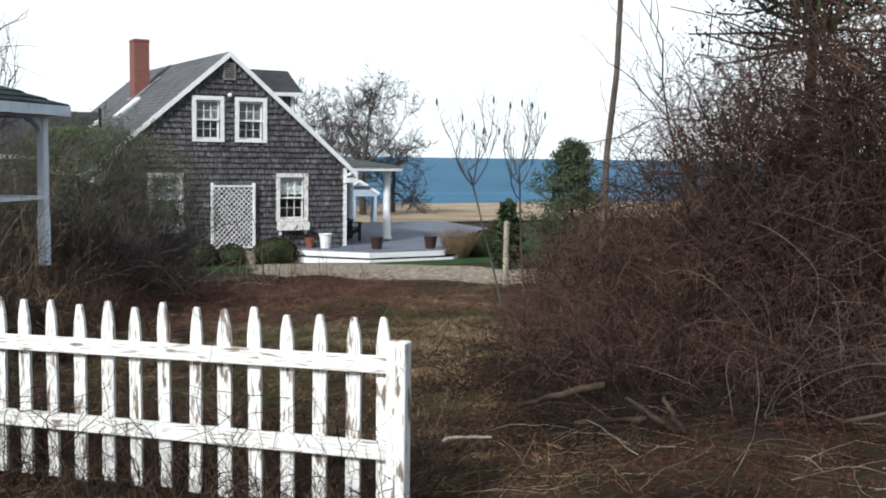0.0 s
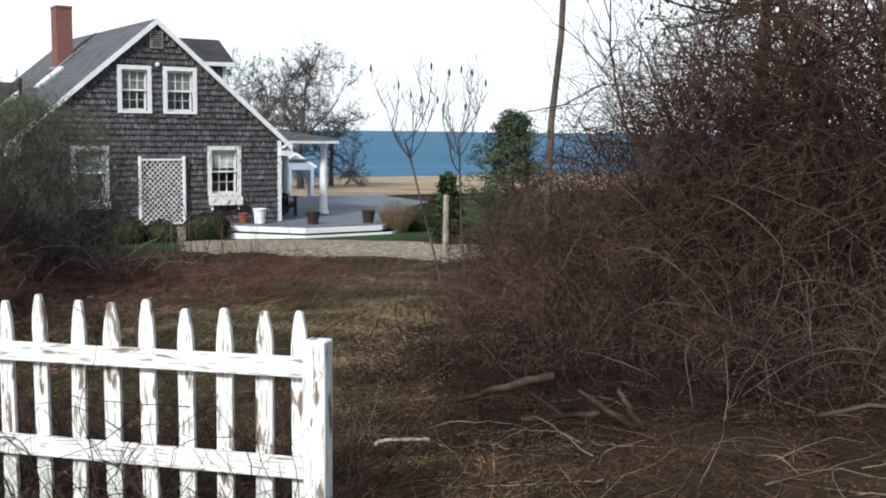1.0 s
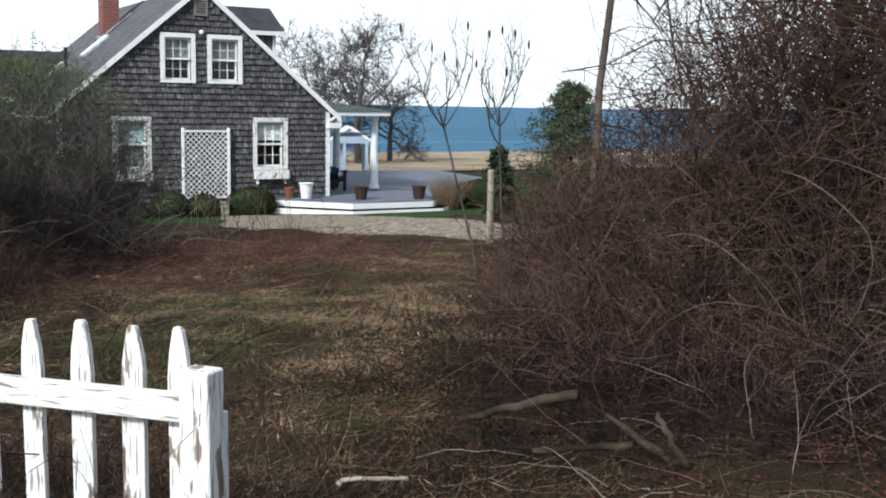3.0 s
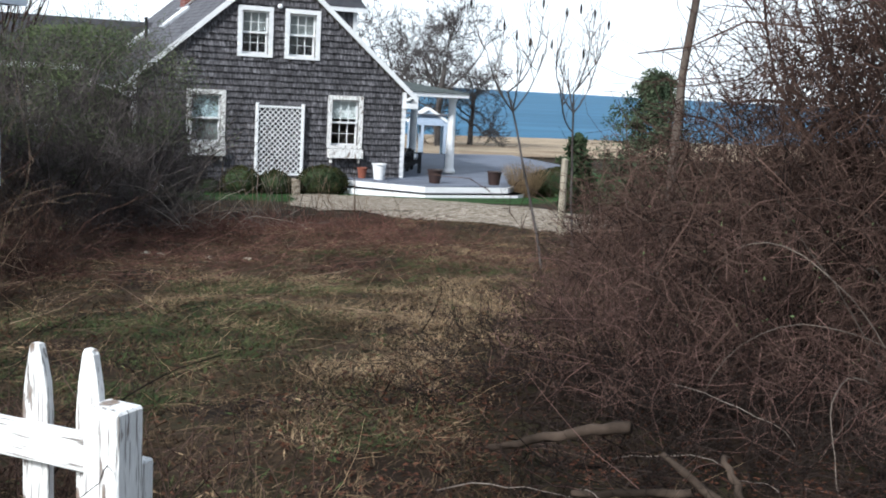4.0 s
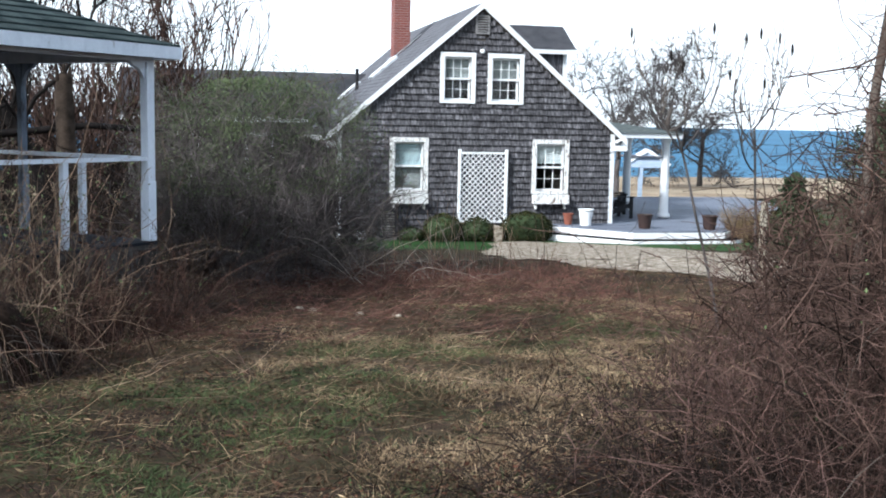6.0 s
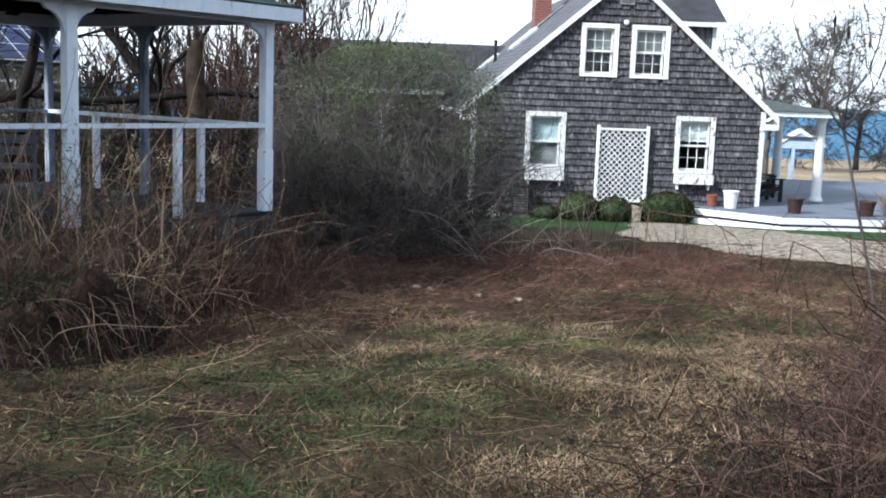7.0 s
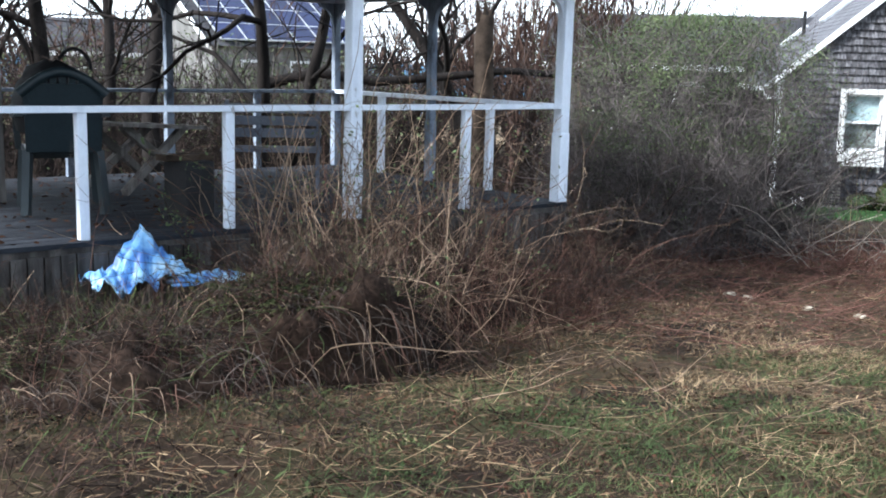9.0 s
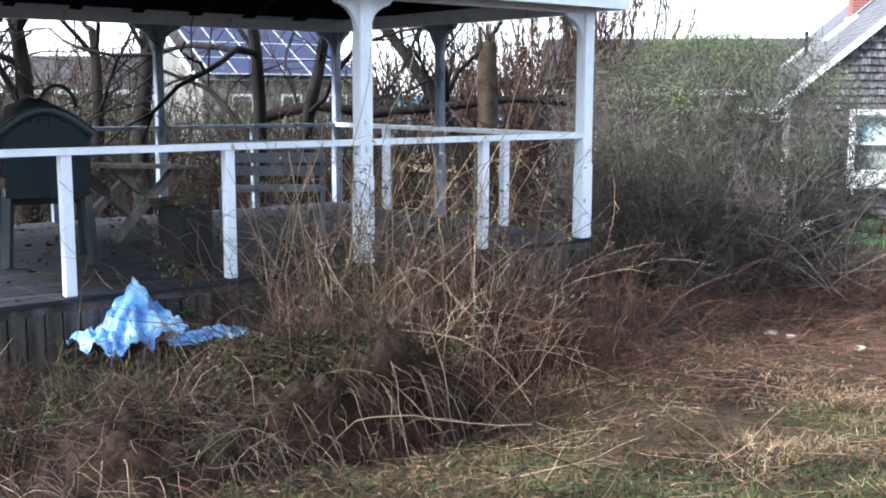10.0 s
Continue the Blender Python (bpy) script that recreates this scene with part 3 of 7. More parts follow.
# windows: casing > sash, muntins, panes, blind, flower box
for a, b, c, d, flower, drawn in WINDOWS:
    y = HY0 - 0.068
    bm = bmesh.new()
    box(bm, (a, y, d - CASE), (b, y + 0.075, d))
    box(bm, (a, y, c), (a + CASE, y + 0.075, d - CASE))
    box(bm, (b - CASE, y, c), (b, y + 0.075, d - CASE))
    box(bm, (a + CASE, y, c), (b - CASE, y + 0.075, c + CASE * 0.7))
    win = part("window", bm, PEEL if flower else WHITE, house, "white-cased double-hung window")
    ia, ib, ic, idd = a + CASE, b - CASE, c + CASE * 0.7, d - CASE
    mid = (ic + idd) / 2
    for lo, hi, yy in ((mid - 0.02, idd, HY0 + 0.02), (ic, mid + 0.02, HY0 + 0.06)):
        s = bmesh.new()
        box(s, (ia, yy, lo), (ia + 0.045, yy + 0.035, hi))
        box(s, (ib - 0.045, yy, lo), (ib, yy + 0.035, hi))
        box(s, (ia + 0.045, yy, hi - 0.045), (ib - 0.045, yy + 0.035, hi))
        box(s, (ia + 0.045, yy, lo), (ib - 0.045, yy + 0.035, lo + 0.045))
        part("sash", s, WHITE, win)
        for k in (1, 2) if drawn < 0.8 else ():
            x = ia + 0.045 + (ib - ia - 0.09) * k / 3
            part("muntin", cube((x - 0.006, yy + 0.004, lo + 0.045), (x + 0.006, yy + 0.03, hi - 0.045)), WHITE, win)
        h = (lo + hi) / 2
        if drawn < 0.8:
            part("muntin", cube((ia + 0.045, yy + 0.006, h - 0.006), (ib - 0.045, yy + 0.028, h + 0.006)), WHITE, win)
        g = part("pane", cube((ia + 0.04, yy + 0.014, lo + 0.04), (ib - 0.04, yy + 0.019, hi - 0.04)), GLASS, win)
        g.visible_shadow = False
    if drawn:
        low = idd - (idd - ic) * min(drawn, 0.5)
        part("blind", cube((ia, HY0 + 0.11, low), (ib, HY0 + 0.115, idd)), BLIND if drawn < 0.5 and flower else DIMBLIND if drawn < 0.8 else CURTAIN, win)
        if drawn > 0.8:
            part("net_curtain", cube((ia, HY0 + 0.13, ic), (ib, HY0 + 0.135, low + 0.02)), DIMBLIND, win)
    if flower:
        fb = bmesh.new()
        for lo, hi in (((a + 0.02, y - 0.16, c - 0.23), (b - 0.02, y - 0.14, c - 0.01)), ((a + 0.02, y, c - 0.23), (b - 0.02, y + 0.02, c - 0.01)), ((a + 0.02, y - 0.14, c - 0.23), (a + 0.04, y, c - 0.01)),
                       ((b - 0.04, y - 0.14, c - 0.23), (b - 0.02, y, c - 0.01)), ((a + 0.04, y - 0.14, c - 0.23), (b - 0.04, y, c - 0.21))):
            box(fb, lo, hi)
        part("flower_box", fb, PEEL, win, "empty peeling white flower box")
        for x in (a + 0.1, b - 0.1):
            part("bracket", cube((x - 0.02, y - 0.08, c - 0.36), (x + 0.02, y + 0.02, c - 0.232)), PEEL, win)
part("room_partition", cube((HL + WALLT, HY0 + 2.6, HGROUND), (HR - WALLT, HY0 + 2.7, 1.4)), INSIDE, house)
part("room_partition", cube((HL + 1.9, HY0 + 2.6, 1.6), (HR - 1.9, HY0 + 2.7, 2.6)), INSIDE, house)

# louvred vent under the ridge, with its slats
vent = part("gable_vent", box(box(box(box(bmesh.new(), (9.77, HY0 - 0.07, 3.66), (9.81, HY0 + 0.02, 4.10)), (10.07, HY0 - 0.07, 3.66), (10.11, HY0 + 0.02, 4.10)), (9.81, HY0 - 0.07, 4.06), (10.07, HY0 + 0.02, 4.10)), (9.81, HY0 - 0.07, 3.66), (10.07, HY0 + 0.02, 3.70)), VENTW, house, "weathered grey louvred vent")
for k in range(6):
    s = bar(bmesh.new(), (9.81, HY0 - 0.05, 3.735 + 0.058 * k), (10.07, HY0 - 0.05, 3.735 + 0.058 * k), 0.04, 0.026)
    part("slat", s, VENTW, vent)
part("vent_patch", cube((9.83, HY0 - 0.03, 3.46), (10.02, HY0 + 0.01, 3.64)), SHEATH, house)
lampb = lathe([(0.02, 0), (0.055, 0.02), (0.06, 0.05), (0.03, 0.07)], 10)
bmesh.ops.transform(lampb, matrix=pose(9.94, HY0 - 0.04, 3.26, 90), verts=lampb.verts[:])
part("flood_light", lampb, WHITE, house)

# chimney, skylights and flashing on the roof towards the lane
chim = part("chimney", cube((8.64, 32.7, 2.9), (9.08, 33.3, 4.97)), BRICK, house, "red brick chimney")
part("chimney_cap", cube((8.622, 32.682, 4.97), (9.098, 33.318, 5.06), 0.02), BRICK, chim)
flash = bmesh.new()
for a, b in (((8.62, 32.5), (9.38, 32.69)), ((8.56, 32.66), (8.70, 33.4))):
    v = [flash.verts.new((x, y, roof_z(x) + 0.05 + 0.01 * k)) for k, (x, y) in enumerate(((a[0], a[1]), (b[0], a[1]), (b[0], b[1]), (a[0], b[1])))]
    flash.faces.new(v)
bmesh.ops.solidify(flash, geom=flash.faces[:], thickness=0.02)
part("flashing", flash, METALW, chim, "grey lead flashing")


def on_roof(x, y):
    """A pose on the roof slope towards the lane, z off the slope."""
    return Matrix.Translation((x, y, roof_z(x))) @ Matrix.Rotation(-math.atan(HSLOPE), 4, "Y")


for x, y, w, l in ((8.25, 31.9, 0.55, 0.9), (7.55, 33.6, 0.5, 0.8)):
    sky = part("skylight", cube((-l / 2, -w / 2, 0.0), (l / 2, w / 2, 0.1), 0.02), METALW, house, "pale framed skylight")
    sky.matrix_local = on_roof(x, y)
    part("pane", cube((-l / 2 + 0.06, -w / 2 + 0.06, 0.1), (l / 2 - 0.06, w / 2 - 0.06, 0.106)), BLIND, sky)
pipe = lathe([(0.045, 0), (0.045, 0.62), (0.05, 0.62), (0.05, 0.68)], 12)
bmesh.ops.translate(pipe, verts=pipe.verts[:], vec=(7.6, 32.6, roof_z(7.6) - 0.1))
part("vent_pipe", pipe, BLACK, house, "black vent pipe")

# gabled dormer on the seaward slope
DY, DZ, DX = 33.5, 4.42, 13.65
dorm = part("dormer", cube((11.0, DY - 1.05, 2.2), (DX - 0.12, DY + 1.05, 3.66)), SHINGLE, house, "shingled dormer with white trim")
for s in (-1, 1):
    dr = bmesh.new()
    v = [dr.verts.new(p) for p in ((9.9, DY, DZ), (DX + 0.12, DY, DZ), (DX + 0.12, DY + s * 1.28, DZ - 0.75), (9.9, DY + s * 1.28, DZ - 0.75))]
    dr.faces.new(v if s < 0 else v[::-1])
    bmesh.ops.solidify(dr, geom=dr.faces[:], thickness=0.08)
    part("dormer_roof", dr, ASPHALT, dorm)
    part("dormer_fascia", cube((11.2, DY + s * 1.25 - 0.02, DZ - 0.88), (DX + 0.13, DY + s * 1.25 + 0.02, DZ - 0.76)), WHITE, dorm)
    part("corner_board", cube((DX - 0.2, DY + s * 1.06 - 0.02, 2.2), (DX - 0.09, DY + s * 1.06 + 0.02, 3.6)), WHITE, dorm)
part("dormer_gable", prism([(DY - 1.1, 3.6), (DY + 1.1, 3.6), (DY, DZ - 0.1)], 0.1, "x"), SHINGLE, dorm).location = (DX - 0.2, 0, 0)

# low wing to the far side, behind the big shrub
wing = part("wing", cube((1.5, 33.3, HGROUND), (HL, 36.8, 1.62)), SHINGLE, house, "low shingled wing")
for s, y0 in ((1, 32.95), (-1, 37.15)):
    wr = bmesh.new()
    v = [wr.verts.new(p) for p in ((1.2, y0, 1.6), (8.3, y0, 1.6), (8.3, 35.05, 2.95), (1.2, 35.05, 2.95))]
    wr.faces.new(v if s > 0 else v[::-1])
    bmesh.ops.solidify(wr, geom=wr.faces[:], thickness=0.09)
    part("wing_roof", wr, ASPHALT, wing)
part("wing_fascia", cube((1.2, 32.92, 1.48), (6.3, 32.96, 1.62)), WHITE, wing)
for x in (2.6, 4.6):
    part("wing_window", cube((x, 33.25, -0.1), (x + 0.8, 33.31, 1.2), 0.01), WHITE, wing)
    part("wing_pane", cube((x + 0.1, 33.235, 0.02), (x + 0.7, 33.25, 1.08)), INSIDE, wing)

# seaside porch: sloping roof, round column
PX, PY0, PY1, PE = 15.62, 28.95, 35.2, 1.40          # porch eaves and their height
porch = part("porch_roof", cube((HR + 0.003, PY0, PE - 0.13), (PX, PY1, PE), 0.004), WHITE, house, "hipped porch roof with white fascia")
hips = bmesh.new()
low = [hips.verts.new(p) for p in ((HR + 0.003, PY0 - 0.05, PE + 0.004), (PX + 0.05, PY0 - 0.05, PE + 0.004), (PX + 0.05, PY1, PE + 0.004), (HR + 0.003, PY1, PE + 0.004))]
high = [hips.verts.new(p) for p in ((HR + 0.003, PY0 + 1.9, PE + 0.4), (HR + 0.003, PY1, PE + 0.4))]
for f in ((low[0], low[1], high[0]), (low[1], low[2], high[1], high[0]), (low[2], low[3], high[1]), (low[0], high[0], high[1], low[3]), low[::-1]):
    hips.faces.new(f)
bmesh.ops.recalc_face_normals(hips, faces=hips.faces[:])
part("porch_roofing", hips, PORCHROOF, porch)
for y in (29.39, 32.0, 34.6):
    colm = lathe([(0.17, 0), (0.17, 0.07), (0.145, 0.1), (0.125, 0.14), (0.115, 0.6), (0.10, 1.9), (0.115, 1.96), (0.14, 2.0), (0.14, 2.1)], 20)
    bmesh.ops.translate(colm, verts=colm.verts[:], vec=(15.33, y, -0.80))
    part("column", colm, WHITE, house, "round white porch column", True)

# ---------------------------------------------------------------- shingles on the gable
def gable_shingles():
    rng = random.Random(4)
    rows, runs, step = [], bmesh.new(), 0.148
    z, course = -1.02, 0
    while z < HTOP - 0.35:
        half = (HTOP - 0.16 - z - step * 0.6) / HSLOPE
        x, end = max(HL + 0.09, HX - half), min(HR - 0.1, HX + half)
        x -= rng.uniform(0, 0.1)
        x = max(x, HL + 0.09)
        while x < end - 0.03:
            w = min(rng.choice((0.09, 0.12, 0.15, 0.19)), end - x)
            zz, ww, xx, tall = z + rng.uniform(-0.008, 0.008), w - 0.006, x, step
            for a, b, c, d in holes + [(9.80, 10.08, 3.68, 4.08)]:
                if xx + ww > a and xx < b and zz + tall * 1.15 > c and zz < d:
                    if xx < a:
                        ww = a - xx
                    elif xx + ww > b:
                        xx, ww = b, xx + ww - b
                    elif zz < c:
                        tall = (c - zz) / 1.15
                    elif zz + tall > d:
                        zz, tall = d, zz + tall - d
                    else:
                        ww = 0
            if ww > 0.01 and tall > 0.01:
                rows.append((xx, zz, ww, rng.uniform(0, 0.006), tall))
            x += w
        z += step
        course += 1
    return rows, step


def shingle_mesh(bm, x, z, w, out, h):
    y = HY0
    v = [bm.verts.new(p) for p in ((x, y - 0.052 - out, z), (x + w, y - 0.052 - out, z), (x + w, y - 0.006, z + h * 1.15), (x, y - 0.006, z + h * 1.15), (x, y, z), (x + w, y, z), (x + w, y, z + h * 1.15), (x, y, z + h * 1.15))]
    for f in ((0, 1, 2, 3), (0, 4, 5, 1), (1, 5, 6, 2), (0, 3, 7, 4)):
        bm.faces.new([v[k] for k in f])


rows, course_h = gable_shingles()
near_rows = [r for r in rows if r[0] < 10.7 and r[1] < 1.5 and r[4] == course_h][:300]
rest = bmesh.new()
for r in rows:
    if r not in near_rows:
        shingle_mesh(rest, *r)
tagged(part("shingle_run", rest, SHINGLE_I, house), kind="stuff")

# ---------------------------------------------------------------- deck beside the house
deck = thing("deck", pose(0, 0, 0), "low grey board deck with white-painted step edges beside the house", "deck")
DK = -0.83
RING = [(11.80, 28.02), (11.80, 27.46), (13.12, 26.05), (15.35, 26.05), (21.2, 32.2), (21.8, 37.6), (13.37, 37.6), (13.37, 28.02)]


def cut_ring(y0, y1, ring):
    """The stretch of x between two y inside the deck's outline."""
    xs = []
    for y in (y0, y1):
        hits = [a[0] + (b[0] - a[0]) * (y - a[1]) / (b[1] - a[1]) for a, b in zip(ring, ring[1:] + ring[:1]) if (a[1] - y) * (b[1] - y) < 0]
        if len(hits) < 2:
            return None
        xs.append((min(hits), max(hits)))
    return xs


y = 26.055
while y < 37.5:
    xs = cut_ring(y + 0.001, y + 0.138, RING)
    if xs:
        bm = bmesh.new()
        (a0, b0), (a1, b1) = xs
        v = [bm.verts.new(p) for p in ((a0, y, DK), (b0, y, DK), (b1, y + 0.137, DK), (a1, y + 0.137, DK))]
        w = [bm.verts.new((q.co.x, q.co.y, DK - 0.03)) for q in v]
        bm.faces.new(v)
        bm.faces.new(w[::-1])
        for k in range(4):
            bm.faces.new((v[k], w[k], w[(k + 1) % 4], v[(k + 1) % 4]))
        bmesh.ops.recalc_face_normals(bm, faces=bm.faces[:])
        part("deck_board", bm, DECKW, deck)
    y += 0.143
front = [(11.55, 27.75), (13.12, 26.05), (15.37, 26.05), (21.25, 32.2)]


def fascia(shift, top, height, name):
    """White boards along the deck's edge, shifted outwards."""
    pts = []
    for k, p in enumerate(front):
        nrm = Vector((0, 0))
        for a, b in ((k - 1, k), (k, k + 1)):
            if 0 <= a and b < len(front):
                d = (Vector(front[b]) - Vector(front[a])).normalized()
                nrm += Vector((d.y, -d.x))
        pts.append(Vector(p) + nrm.normalized() * shift)
    for a, b in zip(pts, pts[1:]):
        part(name, bar(bmesh.new(), (*a, top - height / 2), (*b, top - height / 2), 0.03, height), WHITE, deck)
    return pts


p0 = fascia(0.02, DK - 0.03, 0.14, "edge_board")
p1 = fascia(0.34, DK - 0.19, 0.16, "step_riser")
for a, b, c, d in zip(p0, p0[1:], p1, p1[1:]):
    tb = bmesh.new()
    v = [tb.verts.new((q.x, q.y, DK - 0.172)) for q in (a, b, d, c)]
    tb.faces.new(v)
    bmesh.ops.solidify(tb, geom=tb.faces[:], thickness=0.025)
    part("step_tread", tb, DECKW, deck)

# ---------------------------------------------------------------- picket fence
F0, FD = Vector((2.66, 4.63)), Vector((-0.645, 0.764)).normalized()
fence_m = Matrix.Translation((F0.x, F0.y, 0)) @ Matrix.Rotation(math.atan2(FD.y, FD.x), 4, "Z")   # local x runs along the fence, local +y faces the lane
fence = thing("picket_fence", fence_m, "old white picket fence with peeling paint and vines on it", "fence")
NP, GAP = 19, 0.166


def picket(seed):
    rng = random.Random(seed)
    w, h = 0.033, 1.03
    b = bmesh.new()
    out = [(-w, 0), (w, 0), (w, h - 0.16), (w * 0.86, h - 0.09), (w * 0.45, h - 0.012), (w * 0.3, h), (-w * 0.3, h), (-w * 0.45, h - 0.012), (-w * 0.86, h - 0.09), (-w, h - 0.16)]
    out = [(x + rng.uniform(-0.002, 0.002), z) for x, z in out]
    va, vb = [b.verts.new((x, 0, z)) for x, z in out], [b.verts.new((x, 0.02, z)) for x, z in out]
    b.faces.new(va)
    b.faces.new(vb[::-1])
    for k in range(len(va)):
        b.faces.new((va[k], vb[k], vb[(k + 1) % len(va)], va[(k + 1) % len(va)]))
    bmesh.ops.recalc_face_normals(b, faces=b.faces[:])
    bmesh.ops.bevel(b, geom=[e for e in b.edges if abs(e.verts[0].co.y - e.verts[1].co.y) < 1e-4], offset=0.002, segments=1, affect="EDGES")
    return mesh_of(b, "picket")


picks = [picket(s) for s in range(4)]
for k in range(NP):
    pk = part("picket", picks[k % 4], PEEL, fence)
    gz = 0.13 - 0.012 * k * GAP
    pk.matrix_local = pose((0.026 if k else 0.04) + GAP * k, -0.068, gz + random.uniform(-0.012, 0.012) - 0.012, 0, random.uniform(-0.8, 0.8), 0) @ Matrix.Diagonal((random.uniform(0.9, 1.08), 1, 0.875 + random.uniform(-0.01, 0.01), 1))
flen = GAP * NP
for z0, h in ((0.815, 0.076), (0.425, 0.08)):
    rail = part("fence_rail", cube((0, -0.018, -h / 2), (flen, 0.018, h / 2), 0.004), PEEL_X, fence)
    rail.matrix_local = pose(0.006, -0.028, z0, 0, 1.2, 0)
part("fence_post", cube((-0.086, -0.066, -0.15), (0.004, 0.012, 0.925), 0.005), PEEL, fence, "square white fence post")
part("fence_post", cube((flen + 0.008, -0.083, -0.3), (flen + 0.098, 0.012, 0.87), 0.005), PEEL, fence)
part("gate_stop", cube((-0.06, -0.13, -0.15), (-0.006, -0.07, 0.79), 0.004), PEEL, fence, "short board behind the end post")

# ---------------------------------------------------------------- open summer house
G = pose(2.93, 14.6, 0, 0, 0, 48.16)
gz = thing("gazebo", G, "open-sided garden pavilion with worn bluish-white posts and dark hipped roof", "gazebo")
GL, GD, GF = 6.5, 3.75, 0.30
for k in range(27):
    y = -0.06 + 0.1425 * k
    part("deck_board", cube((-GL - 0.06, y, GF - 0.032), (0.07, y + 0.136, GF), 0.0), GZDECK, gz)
part("joist", cube((-GL - 0.05, -0.05, GF - 0.2), (0.06, -0.01, GF - 0.034)), SKIRTW, gz)
part("joist", cube((0.02, -0.01, GF - 0.2), (0.06, GD, GF - 0.034)), GREYW, gz)
for k in range(62):
    part("skirt_board", cube((-0.105 * k - 0.09, -0.085 - random.uniform(0, 0.01), -0.42 + random.uniform(0, 0.05)), (-0.105 * k + 0.004, -0.06, GF - 0.06 - random.uniform(0, 0.02))), SKIRTW, gz)
for k in range(35):
    part("skirt_board", cube((0.066, 0.105 * k, -0.5 + random.uniform(0, 0.05)), (0.09, 0.105 * k + 0.094, GF - 0.06)), SKIRTW, gz)
POSTS = [(0, 0), (-2.22, 0), (-6.45, 0), (0, 1.9), (0, 3.7), (-2.05, 3.7), (-4.3, 3.7), (-6.45, 3.7), (-6.45, 1.9)]
GTOP = 2.14
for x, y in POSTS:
    wd, paint = (0.038, GZSHADED) if y else (0.052, GZWHITE)       # posts behind are thinner; their blue-grey is shade put into the paint
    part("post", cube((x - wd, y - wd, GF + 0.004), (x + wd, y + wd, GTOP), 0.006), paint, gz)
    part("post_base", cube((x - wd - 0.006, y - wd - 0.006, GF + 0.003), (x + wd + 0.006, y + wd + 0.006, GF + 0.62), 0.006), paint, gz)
part("post", cube((-4.31, 2.05, GF + 0.004), (-4.20, 2.16, GTOP), 0.006), GREYW, gz, "bare grey inner post")


def bracket(at, way):
    out = [(0.05, 0.0), (0.05, -0.25)] + [(0.055 + 0.18 * (1 - math.cos(a)), -0.23 + 0.19 * math.sin(a)) for a in (0.3, 0.6, 0.9, 1.2, 1.45)] + [(0.25, 0.0)]
    bm = prism(out, 0.045)
    bmesh.ops.transform(bm, matrix=Matrix.Translation((at[0], at[1], GTOP)) @ Matrix.Rotation(way, 4, "Z") @ Matrix.Translation((0, -0.0225, 0)), verts=bm.verts[:])
    part("bracket", bm, GZSHADED if at[1] else GZWHITE, gz)


for at, ways in (((0, 0), (math.pi, math.pi / 2)), ((-2.22, 0), (0, math.pi)), ((0, 1.9), (math.pi / 2, -math.pi / 2)), ((0, 3.7), (-math.pi / 2, math.pi)), ((-2.05, 3.7), (0, math.pi)), ((-4.3, 3.7), (0, math.pi)), ((-6.45, 0), (0,))):
    for w in ways:
        bracket(at, w)
RZ = 1.155
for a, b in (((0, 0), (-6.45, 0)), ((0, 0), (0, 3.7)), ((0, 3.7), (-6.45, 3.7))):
    part("rail", bar(bmesh.new(), (*a, RZ), (*b, RZ), 0.09, 0.04 if a[1] == 0 else 0.032), GZWHITE if a[1] == 0 else GZSHADED, gz)
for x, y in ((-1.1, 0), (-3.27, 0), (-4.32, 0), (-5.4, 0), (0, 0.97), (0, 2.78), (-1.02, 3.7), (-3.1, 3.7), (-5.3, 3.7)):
    part("baluster", cube((x - 0.033, y - 0.033, GF + 0.004), (x + 0.033, y + 0.033, RZ - 0.021), 0.004), GZSHADED if y > 3 else GZWHITE, gz)
for a, b in (((-6.5, 0), (0.05, 0)), ((0, 0), (0, 3.7)), ((0.05, 3.7), (-6.5, 3.7)), ((-6.45, 0), (-6.45, 3.7))):
    part("beam", bar(bmesh.new(), (*a, GTOP + 0.05), (*b, GTOP + 0.05), 0.085, 0.1), GZWHITE, gz)
EX0, EX1, EY0, EY1, EZ = -6.7, 0.24, -0.24, 3.94, 2.29
RISE = 0.80
ridge0, ridge1, ymid = (EX0 + 2.2, 1.85), (EX1 - 2.2, 1.85), 1.85


def hip(corners, n=11):
    """A hipped slope of lapped courses: eave left, eave right, top right, top left."""
    bm = bmesh.new()
    a, b, c, d = (Vector(p) for p in corners)
    for k in range(n):
        f, g = k / n, min(1.0, (k + 1.2) / n)
        pts = [a.lerp(d, f), b.lerp(c, f), b.lerp(c, g), a.lerp(d, g)]
        lift = [0.03, 0.03, 0.01, 0.01]
        cells = max(1, int((pts[1] - pts[0]).length / 0.32))
        for q in range(cells):
            s, t = q / cells, (q + 0.985) / cells
            quad = [pts[0].lerp(pts[1], s), pts[0].lerp(pts[1], t), pts[3].lerp(pts[2], t), pts[3].lerp(pts[2], s)]
            top = [bm.verts.new(p + Vector((0, 0, l))) for p, l in zip(quad, lift)]
            low = [bm.verts.new(p + Vector((0, 0, l - 0.02))) for p, l in zip(quad[:2], lift)]
            bm.faces.new(top)
            bm.faces.new((low[0], low[1], top[1], top[0]))
    return bm


